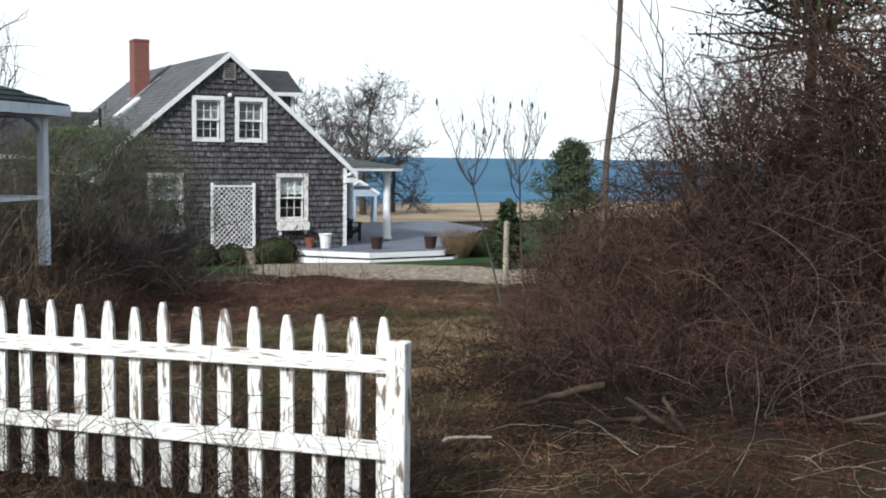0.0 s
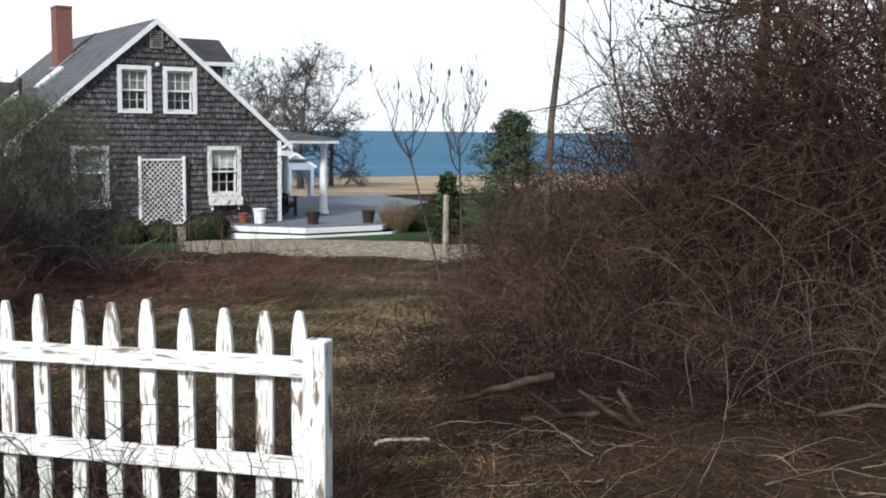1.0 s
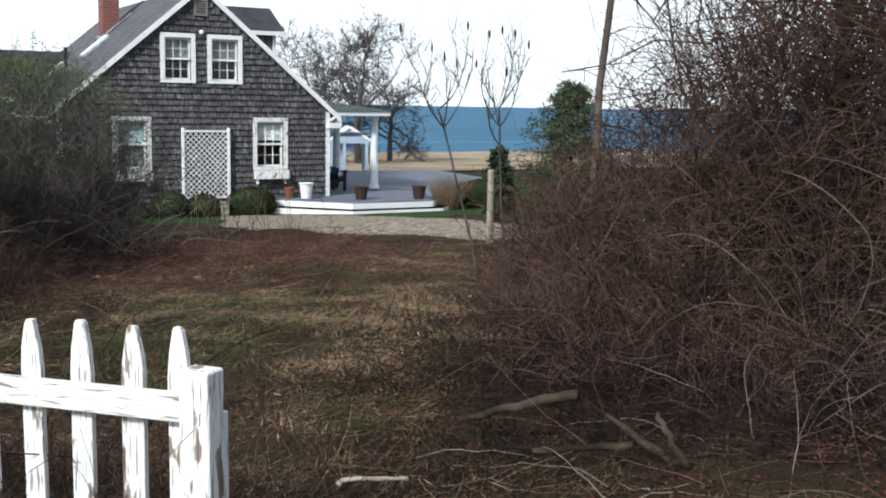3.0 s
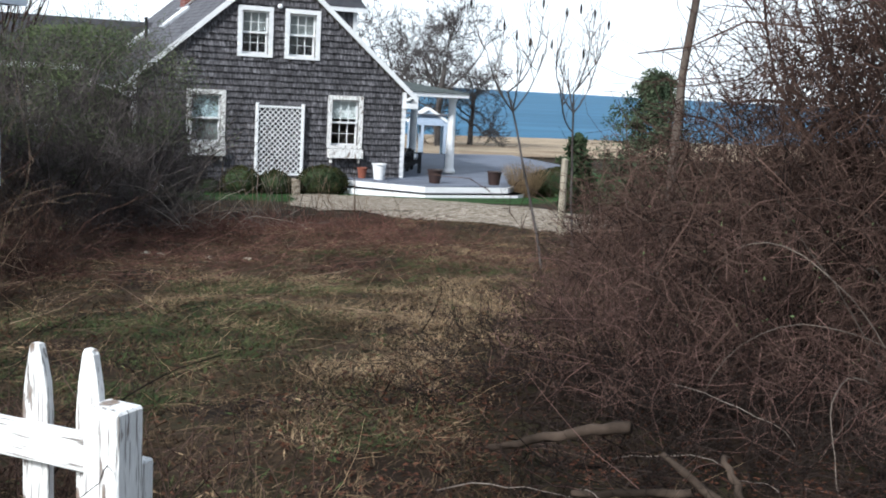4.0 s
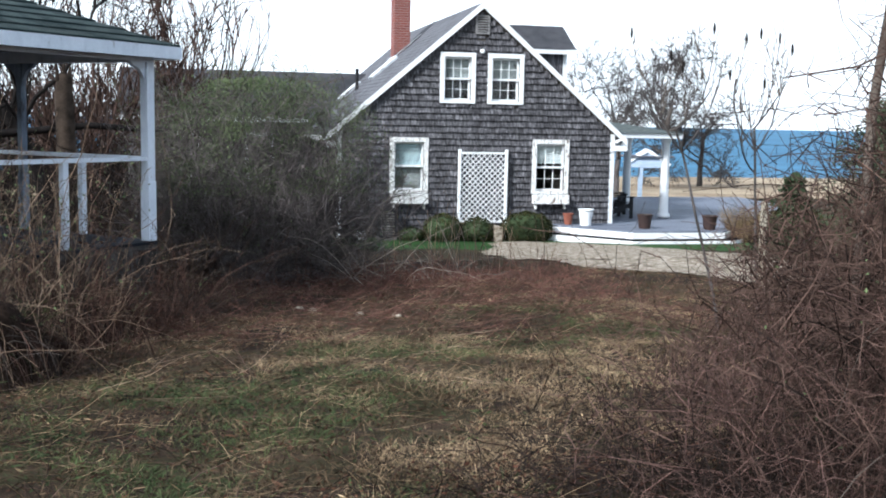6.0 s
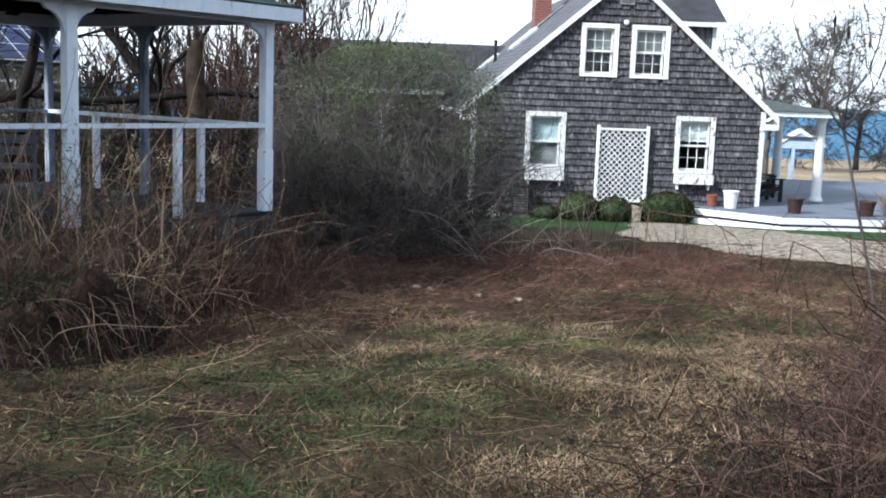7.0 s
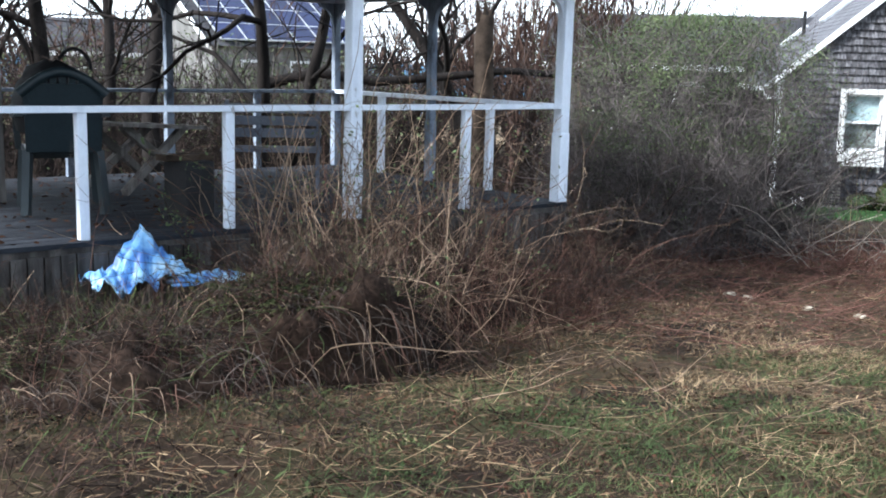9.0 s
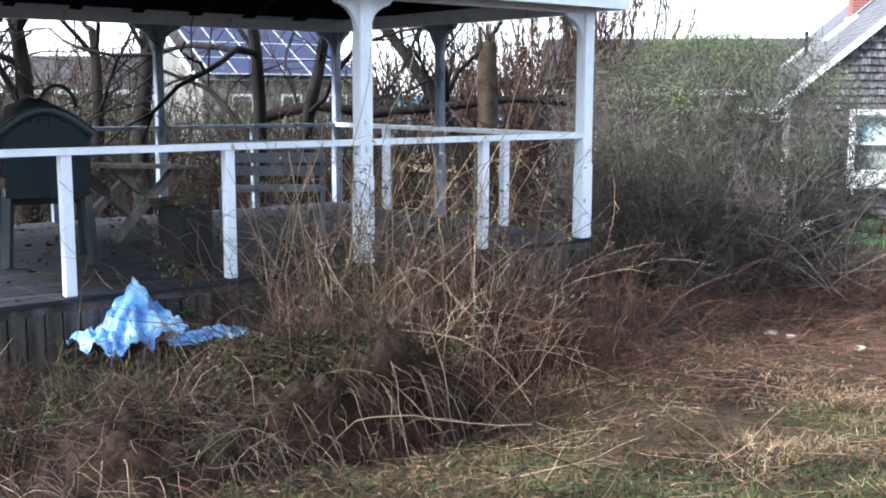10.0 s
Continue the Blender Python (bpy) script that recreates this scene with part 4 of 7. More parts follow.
T0, T1 = (*ridge0, EZ + RISE), (*ridge1, EZ + RISE)
C = [(EX0, EY0, EZ), (EX1, EY0, EZ), (EX1, EY1, EZ), (EX0, EY1, EZ)]
for cs in ((C[0], C[1], T1, T0), (C[1], C[2], T1, T1), (C[2], C[3], T0, T1), (C[3], C[0], T0, T0)):
    tagged(part("roof_shingles", hip(cs), GZROOF, gz), kind="stuff")
    bd = bmesh.new()
    seen, v = [], []
    for p in cs:
        if p not in seen:
            seen.append(p)
            v.append(bd.verts.new(p))
    bd.faces.new(v)
    bmesh.ops.solidify(bd, geom=bd.faces[:], thickness=0.03)
    # near-black bark colour: the dark under the roof is put in here
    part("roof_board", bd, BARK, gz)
for a, b in zip(C, C[1:] + C[:1]):
    part("fascia", bar(bmesh.new(), (a[0], a[1], EZ - 0.055), (b[0], b[1], EZ - 0.055), 0.03, 0.125), GZWHITE, gz)
for k in range(12):
    x = EX0 + 0.3 + k * 0.6
    for y0 in (EY0 + 0.05, EY1 - 0.05):
        run = min(2.2, x - EX0, EX1 - x)
        if run > 0.4:
            yy = y0 + run if y0 < 1 else y0 - run
            # rafters take the same near-black for the shaded underside
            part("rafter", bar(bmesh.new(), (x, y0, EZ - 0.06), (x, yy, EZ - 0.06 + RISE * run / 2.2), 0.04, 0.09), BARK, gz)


# ---------------------------------------------------------------- brier thicket beside the path
rng = np.random.default_rng(11)
EDGE = np.array([(8.4, -1.5), (7.9, 1.5), (7.2, 3.6), (6.6, 5.2), (5.85, 6.1), (5.3, 6.9), (5.75, 7.9), (7.0, 10.0), (8.5, 12.2), (10.2, 14.4), (12.0, 15.6)])


def along_edge(n, d_lo, d_hi, y_lo=-9.0, y_hi=99.0, power=1.0):
    """Places in the thicket: somewhere along its edge, some way in."""
    seg = np.diff(EDGE, axis=0)
    length = np.hypot(*seg.T)
    out = np.zeros((0, 3))
    while len(out) < n:
        k = rng.choice(len(seg), n * 2, p=length / length.sum())
        f = rng.random(n * 2)[:, None]
        base = EDGE[k] + seg[k] * f
        nrm = np.stack([seg[k][:, 1], -seg[k][:, 0]], 1) / length[k][:, None]
        d = d_lo + (d_hi - d_lo) * rng.random(n * 2) ** power
        p = base + nrm * d[:, None] + rng.normal(0, 0.12, (n * 2, 2))
        ok = (p[:, 1] > y_lo) & (p[:, 1] < y_hi)
        out = np.concatenate([out, np.column_stack([p, d])[ok]])
    return out[:n]


def thicket_height(d, y):
    cap = np.interp(y, [-2, 6.0, 7.4, 8.5, 10.0, 12.0, 14, 17], [3.4, 3.3, 2.9, 2.2, 1.45, 1.0, 0.8, 0.7])
    return np.minimum(0.55 + 1.15 * np.maximum(d, 0), cap)


def canes(n, d_lo, d_hi, thick, steps=9, wobble=0.17, power=1.0, out=0.45, droop=0.06, y_lo=-9.0, y_hi=99.0, tall=1.0):
    b = along_edge(n, d_lo, d_hi, y_lo, y_hi, power)
    h = thicket_height(b[:, 2], b[:, 1]) * rng.uniform(0.55, 1.1, n)
    start = np.column_stack([b[:, :2], ground_z(b[:, 0], b[:, 1]) - 0.02])
    head = np.column_stack([rng.normal(-0.12, out, n), rng.normal(-0.05, out, n), np.ones(n)])
    p = wander(rng, start, head, steps, h * tall, wobble, rng.uniform(0, droop, n))
    rise = p[..., 2] - ground_z(p[..., 0], p[..., 1])
    inward = 0.75 * np.maximum(p[..., 0] - np.interp(p[..., 1], EDGE[:, 1], EDGE[:, 0]), 0)
    ok = (rise < 1.15 + 1.3 * inward).all(1)          # none stands far out of the thicket's slope
    p, n = p[ok], int(ok.sum())
    return above_ground(p), taper(n, steps + 1, thick * rng.uniform(0.6, 1.3, n), 0.35)


def twigs(p, each, length, thick, steps=3, low=2, wobble=0.35, up=0.2):
    """Side twigs from the paths p."""
    n, k = p.shape[:2]
    i, j = np.repeat(np.arange(n), each), rng.integers(low, k, n * each)
    f = rng.random(n * each)[:, None]
    start = p[i, j - 1] * (1 - f) + p[i, j] * f
    head = rng.normal(0, 0.7, (n * each, 3)) + (0, 0, up) + (p[i, j] - p[i, j - 1]) * 1.5
    q = wander(rng, start, head, steps, length * rng.uniform(0.4, 1.3, n * each), wobble, np.full(n * each, 0.02))
    return above_ground(q), taper(n * each, steps + 1, thick * rng.uniform(0.7, 1.3, n * each), 0.4)


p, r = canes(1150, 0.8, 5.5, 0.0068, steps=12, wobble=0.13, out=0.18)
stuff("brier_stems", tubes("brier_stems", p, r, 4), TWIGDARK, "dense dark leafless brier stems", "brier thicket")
q, s = twigs(p, 6, 0.58, 0.0035, steps=3, wobble=0.65)
stuff("brier_twigs", tubes("brier_twigs", q, s), TWIGRED, "fine dark leafless twigs of the thicket", "twigs")
def tangle(n, d_lo, d_hi, low, length, thick, y_lo=-9.0, y_hi=99.0, steps=4, wobble=0.4, curl=0.15):
    """Curling twigs all through the thicket's height."""
    b = along_edge(n, d_lo, d_hi, y_lo, y_hi)
    h = thicket_height(b[:, 2], b[:, 1])
    z = ground_z(b[:, 0], b[:, 1]) + h * (low + (1 - low) * rng.random(n) ** 0.8)
    q = wander(rng, np.column_stack([b[:, :2], z]), rng.normal(0, 1, (n, 3)) + (0, 0, 0.25), steps, length * rng.uniform(0.4, 1.4, n), wobble, np.full(n, 0.0), curl)
    return above_ground(q), taper(n, steps + 1, thick * rng.uniform(0.6, 1.4, n), 0.5)


q, s = tangle(10500, 0.2, 4.2, 0.12, 0.5, 0.003, steps=3, wobble=0.62)
stuff("brier_tangle", tubes("brier_tangle", q, s), TWIGRED, "tangled red-brown twigs through the thicket", "twigs")
q, s = tangle(5200, 1.4, 5.4, 0.45, 0.85, 0.0038, y_hi=8.6, curl=0.2)
stuff("brier_top", tubes("brier_top", q, s), TWIGRED, "dark tangled twigs high in the thicket", "twigs")
q, s = tangle(210, 0.15, 1.5, 0.05, 1.3, 0.0042, y_hi=5.4, steps=12, wobble=0.12, curl=0.1)
keep = q[..., 2].max(1) < 1.25
q, s = q[keep], s[keep]
stuff("looping_canes", tubes("looping_canes", q, s, 4), CANEGREY, "pale looping canes on the thicket's face", "canes")
q, s = tangle(4200, 2.5, 6.5, 0.2, 1.0, 0.0095, y_hi=8.2, steps=3)
stuff("thicket_depths", tubes("thicket_depths", q, s), TWIGRED, "brown crossing branches deep in the thicket", "branches")
q, s = tangle(2600, 0.3, 4.0, 0.3, 0.55, 0.0032, y_lo=7.2, y_hi=11.0, steps=4, wobble=0.5)
stuff("low_tangle", tubes("low_tangle", q, s), TWIGRED, "tangled twigs of the thicket's lower end", "twigs")
p, r = canes(1000, 0.0, 3.4, 0.0048, steps=10, power=1.2, wobble=0.19, droop=0.12, out=0.3)
stuff("bramble_canes", tubes("bramble_canes", p, r), TWIGRED, "thin red-brown bramble canes", "bramble")
q, s = twigs(p, 7, 0.42, 0.0026, steps=3, wobble=0.65)
stuff("bramble_twigs", tubes("bramble_twigs", q, s), TWIGRED, "fine red-brown bramble twigs", "twigs")
p, r = canes(110, 0.3, 1.8, 0.004, y_hi=6.0, droop=0.3, wobble=0.26, out=0.9)
stuff("arching_canes", tubes("arching_canes", p, r), CANEGREY, "pale grey arching bramble canes", "bramble")
q, s = twigs(p, 5, 0.4, 0.002, wobble=0.5)
stuff("grey_twigs", tubes("grey_twigs", q, s), CANEGREY, "fine grey twigs among the brambles", "twigs")
n = 2700
b = along_edge(n, -0.9, 1.8, y_hi=9.0)
start = np.column_stack([b[:, :2], ground_z(b[:, 0], b[:, 1]) + 0.02])
p = above_ground(wander(rng, start, rng.normal(0, 1, (n, 3)) * (1, 1, 0.45) + (0, 0, 0.4), 4, rng.uniform(0.2, 0.8, n), 0.4, np.full(n, 0.12), 0.1))
# darkest twig colour: the shaded recess at the thicket's foot put in
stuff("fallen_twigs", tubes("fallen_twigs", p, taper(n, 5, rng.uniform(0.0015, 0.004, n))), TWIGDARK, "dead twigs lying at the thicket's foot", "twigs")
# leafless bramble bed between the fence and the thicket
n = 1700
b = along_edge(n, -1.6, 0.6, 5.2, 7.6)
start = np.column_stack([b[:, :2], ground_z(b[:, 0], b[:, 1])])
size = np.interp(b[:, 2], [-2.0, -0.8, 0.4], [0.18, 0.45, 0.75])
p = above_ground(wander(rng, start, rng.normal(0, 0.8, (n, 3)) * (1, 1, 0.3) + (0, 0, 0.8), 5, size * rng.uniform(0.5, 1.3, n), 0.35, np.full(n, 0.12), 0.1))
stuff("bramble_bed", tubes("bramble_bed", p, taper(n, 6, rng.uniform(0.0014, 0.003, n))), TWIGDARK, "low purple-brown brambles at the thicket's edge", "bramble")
# weathered canes crossing over the thicket's face near the lane
n = 300
b = along_edge(n, 0.2, 1.7, 0.8, 4.9)
start = np.column_stack([b[:, :2], ground_z(b[:, 0], b[:, 1]) + rng.uniform(0.0, 0.9, n) * (b[:, 2] + 0.3)])
p = above_ground(wander(rng, start, np.column_stack([rng.normal(-0.2, 0.7, n), rng.normal(0, 0.7, n), np.full(n, 0.8)]), 12, rng.uniform(0.4, 1.15, n), 0.2, rng.uniform(0.0, 0.16, n), 0.07))
stuff("cane_net", tubes("cane_net", p, taper(n, 13, rng.uniform(0.002, 0.0046, n), 0.45)), TWIGGREY, "pale weathered canes crossing the thicket's face", "canes")
q, s = twigs(p, 4, 0.35, 0.0016, steps=3, wobble=0.35)
stuff("cane_twigs", tubes("cane_twigs", q, s), TWIGGREY, "pale fine twigs of the canes", "twigs")
# long canes that spring from the thicket's foot and arch over to the ground
n = 190
b = along_edge(n, 0.1, 1.2, 1.6, 6.0)
start = np.column_stack([b[:, :2], ground_z(b[:, 0], b[:, 1]) + rng.uniform(0.0, 0.5, n)])
p = above_ground(wander(rng, start, np.column_stack([rng.normal(-0.3, 0.6, n), rng.normal(-0.1, 0.7, n), rng.uniform(0.4, 1.3, n)]), 16, rng.uniform(0.7, 1.9, n), 0.09, rng.uniform(0.08, 0.22, n), 0.06))
stuff("arched_canes", tubes("arched_canes", p, taper(n, 17, rng.uniform(0.0024, 0.0046, n), 0.45), 4), CANEGREY, "pale arched canes at the thicket's foot", "canes")
# dry twigs at the lawn's edge, sunlight put into their paler brown
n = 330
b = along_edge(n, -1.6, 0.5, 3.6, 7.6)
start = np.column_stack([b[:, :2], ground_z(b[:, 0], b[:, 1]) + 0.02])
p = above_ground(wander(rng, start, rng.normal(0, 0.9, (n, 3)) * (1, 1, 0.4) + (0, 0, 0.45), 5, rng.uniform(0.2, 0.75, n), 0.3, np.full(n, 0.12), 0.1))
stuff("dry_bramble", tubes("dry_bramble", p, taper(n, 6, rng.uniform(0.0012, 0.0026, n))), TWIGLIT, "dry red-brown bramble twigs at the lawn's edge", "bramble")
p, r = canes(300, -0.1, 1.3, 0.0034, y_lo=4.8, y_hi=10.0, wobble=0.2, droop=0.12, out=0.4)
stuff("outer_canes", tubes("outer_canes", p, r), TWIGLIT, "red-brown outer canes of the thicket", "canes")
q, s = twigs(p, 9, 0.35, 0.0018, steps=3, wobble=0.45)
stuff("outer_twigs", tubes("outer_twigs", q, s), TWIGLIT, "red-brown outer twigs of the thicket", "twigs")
# tall brush behind the thicket
n = 240
bx = rng.uniform(9.0, 15.0, n)
by = rng.uniform(0.0, 1.0, n) * (bx * 0.86 - 0.4)
p = wander(rng, np.column_stack([bx, by, ground_z(bx, by)]), np.column_stack([rng.normal(0, 0.25, (n, 2)), np.ones(n)]), 7, rng.uniform(2.4, 4.2, n), 0.12, np.full(n, 0.01))
stuff("tall_brush", tubes("tall_brush", p, taper(n, 8, rng.uniform(0.012, 0.028, n), 0.4), 4), TWIGRED, "tall brown leafless brush behind the thicket", "brush")
q, s = twigs(p, 16, 0.75, 0.0065, steps=4, low=2, wobble=0.4)
stuff("tall_brush_twigs", tubes("tall_brush_twigs", q, s), TWIGRED, "brown twigs of the tall brush", "twigs")
# a few green shoots in the thicket's foot
b = along_edge(900, 0.4, 2.5, y_hi=8)
c = np.column_stack([b[:, :2] + rng.normal(0, 0.05, (900, 2)), ground_z(b[:, 0], b[:, 1]) + rng.uniform(0.2, 1.1, 900)])
stuff("thicket_leaves", cards("thicket_leaves", c, rng.uniform(0.007, 0.014, 900), rng), LEAF, "sparse new green leaves in the brambles", "leaves")

# ---------------------------------------------------------------- big half-leafed shrub by the house
SH = np.array([4.2, 18.35])


def dome(n, low, high, wide, tall, skin=0.5):
    """Places in a rounded bush: denser towards its skin."""
    f = low + (high - low) * rng.random(n)
    a = rng.uniform(0, 2 * np.pi, n)
    lump = 1 + 0.14 * np.sin(3 * a + 4 * f) + 0.12 * np.sin(7 * a - 6 * f) + 0.08 * np.sin(11 * a + 9 * f)
    r = wide * lump * np.interp(f, [0, 0.2, 0.45, 0.65, 0.8, 0.92, 1.0, 1.05], [1.1, 1.08, 1.05, 1.05, 1.0, 0.88, 0.6, 0.35]) * rng.random(n) ** skin
    x, y = SH[0] + r * np.cos(a), SH[1] + r * np.sin(a) * 0.9
    return np.column_stack([x, y, ground_z(x, y) + f * tall])


n = 520
ang, rad = rng.uniform(0, 2 * np.pi, n), 1.35 * np.sqrt(rng.random(n))
bx, by = SH[0] + rad * np.cos(ang), SH[1] + rad * np.sin(ang)
start = np.column_stack([bx, by, ground_z(bx, by) - 0.02])
head = np.column_stack([np.cos(ang) * rad * 0.1 + rng.normal(0, 0.45, n), np.sin(ang) * rad * 0.1 + rng.normal(0, 0.45, n), np.ones(n)])
p = wander(rng, start, head, 9, rng.uniform(1.3, 2.75, n) * (1.08 - 0.12 * rad), 0.22, np.full(n, 0.0))
shrub = tagged(part("shrub", tubes("shrub", p, taper(n, 10, rng.uniform(0.005, 0.011, n), 0.3), 4), SHRUBTWIG), "large dense shrub, dark stems with small green leaves above", "shrub")
c = np.concatenate([dome(6500, 0.02, 0.98, 1.62, 2.6), dome(4500, 0.05, 0.72, 1.6, 2.6, 0.45), dome(3800, 0.0, 0.45, 1.75, 2.6, 0.6)])
n = len(c)
q = above_ground(wander(rng, c, rng.normal(0, 0.75, (n, 3)) + (0, 0, 0.45), 2, rng.uniform(0.2, 0.6, n), 0.35, np.full(n, 0.0), 0.1))
part("twig_crown", tubes("twig_crown", q, taper(n, 3, rng.uniform(0.0024, 0.0048, n), 0.4)), SHRUBTWIG, shrub)
c = np.concatenate([dome(60000, 0.45, 1.06, 1.62, 2.6, 0.5), dome(9000, 0.15, 0.6, 1.66, 2.6, 0.35)])
clump = np.array([noise.noise(Vector(v) * 2.3) + 0.5 * noise.noise(Vector(v) * 6.0) for v in c])
c = c[clump > rng.normal(-0.02, 0.2, len(c))] + rng.normal(0, 0.04, 3)
part("leaf_crown", cards("leaf_crown", c, rng.uniform(0.008, 0.018, len(c)), rng), LEAF, shrub, "small fresh green leaves")
n = 150
ang = rng.uniform(0, 2 * np.pi, n)
c = dome(n, 0.72, 0.98, 1.45, 2.6, 0.5)
p = wander(rng, c, np.column_stack([np.cos(ang) * 0.5, np.sin(ang) * 0.5, np.full(n, 0.8)]), 7, rng.uniform(0.35, 0.85, n), 0.14, np.full(n, 0.04))
part("spray", tubes("spray", p, taper(n, 8, rng.uniform(0.003, 0.005, n), 0.4)), SHRUBTWIG, shrub)
c = np.repeat(p[:, 2:].reshape(-1, 3), 7, axis=0)
part("spray_leaf", cards("spray_leaf", c + rng.normal(0, 0.035, c.shape), rng.uniform(0.008, 0.017, len(c)), rng), LEAF, shrub, "small fresh green leaves")
# arching dead stems at its foot
n = 150
bx, by = SH[0] + rng.uniform(-1.2, 3.2, n), SH[1] - rng.uniform(0.4, 1.5, n)
p = above_ground(wander(rng, np.column_stack([bx, by, ground_z(bx, by)]), np.column_stack([rng.normal(0.2, 0.8, n), rng.normal(-0.3, 0.5, n), np.full(n, 0.9)]), 8, rng.uniform(0.6, 1.9, n), 0.12, np.full(n, 0.13)))
stuff("shrub_shoots", tubes("shrub_shoots", p, taper(n, 9, rng.uniform(0.004, 0.008, n), 0.4)), TWIGGREY, "grey arching dead shoots at the shrub's foot", "shoots")

# ---------------------------------------------------------------- dead weeds before the pavilion
def patch(x, y):
    return np.array([noise.noise(Vector((a * 0.55, b * 0.55, 3.0))) + 0.5 * noise.noise(Vector((a * 1.7, b * 1.7, 9.0))) for a, b in zip(x, y)])


def from_gazebo(x, y):
    q = np.column_stack([x, y, np.zeros(len(x)), np.ones(len(x))]) @ np.array(G).T
    return q[:, :2]


def weeds(name, n, x0, x1, y0, y1, tall, thick, material, label, droop=0.06, wobble=0.14, lean=0.35, each=4, twig=0.3):
    xy = from_gazebo(rng.uniform(x0, x1, n), rng.uniform(y0, y1, n))
    start = np.column_stack([xy, ground_z(xy[:, 0], xy[:, 1]) - 0.01])
    size = np.clip(1 + 1.1 * patch(xy[:, 0] * 2.2, xy[:, 1] * 2.2), 0.45, 1.6)
    p = above_ground(wander(rng, start, np.column_stack([rng.normal(0, lean, (n, 2)), np.ones(n)]), 10, tall * size * rng.uniform(0.45, 1.2, n), wobble, rng.uniform(0, droop, n), 0.04))
    stuff(name, tubes(name, p, taper(n, 11, thick * rng.uniform(0.6, 1.4, n), 0.4)), material, label, "weeds")
    if each:
        q, s = twigs(p, each, twig, thick * 0.45)
        stuff(name + "_twigs", tubes(name + "_twigs", q, s), material, "fine side twigs of the dead weeds", "twigs")
    return p


wp = weeds("dead_weeds", 340, -3.3, -1.6, -1.2, -0.2, 1.6, 0.004, WEEDPALE, "tall dry straw-coloured weed stalks", 0.07, 0.17, 0.3, each=4)
weeds("weed_stems", 300, -3.6, -1.0, -1.7, -0.12, 1.0, 0.0034, WEEDRED, "red-brown dead weed stems", 0.12, 0.2, 0.4, each=5)
weeds("vine_tangle", 240, -3.7, -1.0, -1.2, 0.3, 1.3, 0.003, WEEDGREY, "tangle of grey dead vines", 0.2, 0.3, 0.55, each=5)
weeds("low_weeds", 170, -1.6, 0.2, -1.3, -0.12, 0.5, 0.0034, WEEDGREY, "short grey weeds before the skirting", 0.15, 0.25, 0.5, each=4)


def heap(name, x, y, rx, ry, tall, seed, label, strands):
    """A rotting mound of old vines: a steep core darkened for its shaded hollow, matted on top, with thin stalks
    hanging down its face.
    """
    r = np.random.default_rng(seed)
    u, v = np.meshgrid(np.linspace(-1.25, 1.25, 56), np.linspace(-1.25, 1.25, 48))
    u, v = u.ravel(), v.ravel()
    bump = np.array([1.4 * noise.noise(Vector((a * 2.4, b * 2.4, seed))) + 0.7 * noise.noise(Vector((a * 9, b * 9, seed))) for a, b in zip(u, v)])

    def top(a, b):
        far = np.sqrt(a ** 2 + b ** 2)
        return tall * np.clip(1.0 - far ** 3, -0.12, 1)

    xy = from_gazebo(x + u * rx, y + v * ry)
    h = top(u, v) * (1 + 0.45 * bump) + 0.05 * bump
    i = (np.arange(47)[:, None] * 56 + np.arange(55)[None, :]).ravel()
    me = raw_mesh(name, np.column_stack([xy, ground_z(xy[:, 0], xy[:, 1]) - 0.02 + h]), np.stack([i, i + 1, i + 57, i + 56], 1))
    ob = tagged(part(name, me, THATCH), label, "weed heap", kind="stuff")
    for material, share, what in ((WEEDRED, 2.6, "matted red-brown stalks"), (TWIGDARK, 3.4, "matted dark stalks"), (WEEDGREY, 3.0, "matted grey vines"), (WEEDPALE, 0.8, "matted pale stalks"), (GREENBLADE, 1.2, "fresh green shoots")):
        n = int(strands * share * 0.8)
        a, b = r.normal(0, 0.5, n), r.normal(0.22, 0.42, n)
        xy = from_gazebo(x + a * rx, y + b * ry)
        z = ground_z(xy[:, 0], xy[:, 1]) + top(a, b) + r.uniform(-0.02, 0.05, n)
        p = above_ground(wander(r, np.column_stack([xy, z]), r.normal(0, 1, (n, 3)) * (1, 1, 0.6), 3, r.uniform(0.08, 0.42, n), 0.35, r.uniform(-0.1, 0.2, n), 0.2))
        tagged(part("strand_mat", tubes("strand_mat", p, taper(n, 4, r.uniform(0.0011, 0.0026, n), 0.5)), material, ob, what), kind="stuff")
    for material, n, what in ((WEEDGREY, strands // 5, "grey hanging vines"), (WEEDRED, strands // 6, "red-brown hanging stems"), (WEEDPALE, strands // 14, "pale hanging stalks")):
        a, b = r.uniform(-0.9, 0.9, n), -np.abs(r.normal(0.55, 0.2, n))
        xy = from_gazebo(x + a * rx, y + b * ry)
        z = ground_z(xy[:, 0], xy[:, 1]) + np.maximum(top(a, b), 0.1)
        out = np.column_stack([from_gazebo(x + a * rx, y + b * ry - 1.0) - xy, np.zeros(n)])
        p = above_ground(wander(r, np.column_stack([xy, z]), out * 0.7 + r.normal(0, 0.35, (n, 3)) + (0, 0, 0.3), 7, r.uniform(0.2, 0.75, n), 0.2, r.uniform(0.1, 0.5, n), 0.08))
        tagged(part("hanging_strands", tubes("hanging_strands", p, taper(n, 8, r.uniform(0.0014, 0.0032, n), 0.5)), material, ob, what), kind="stuff")


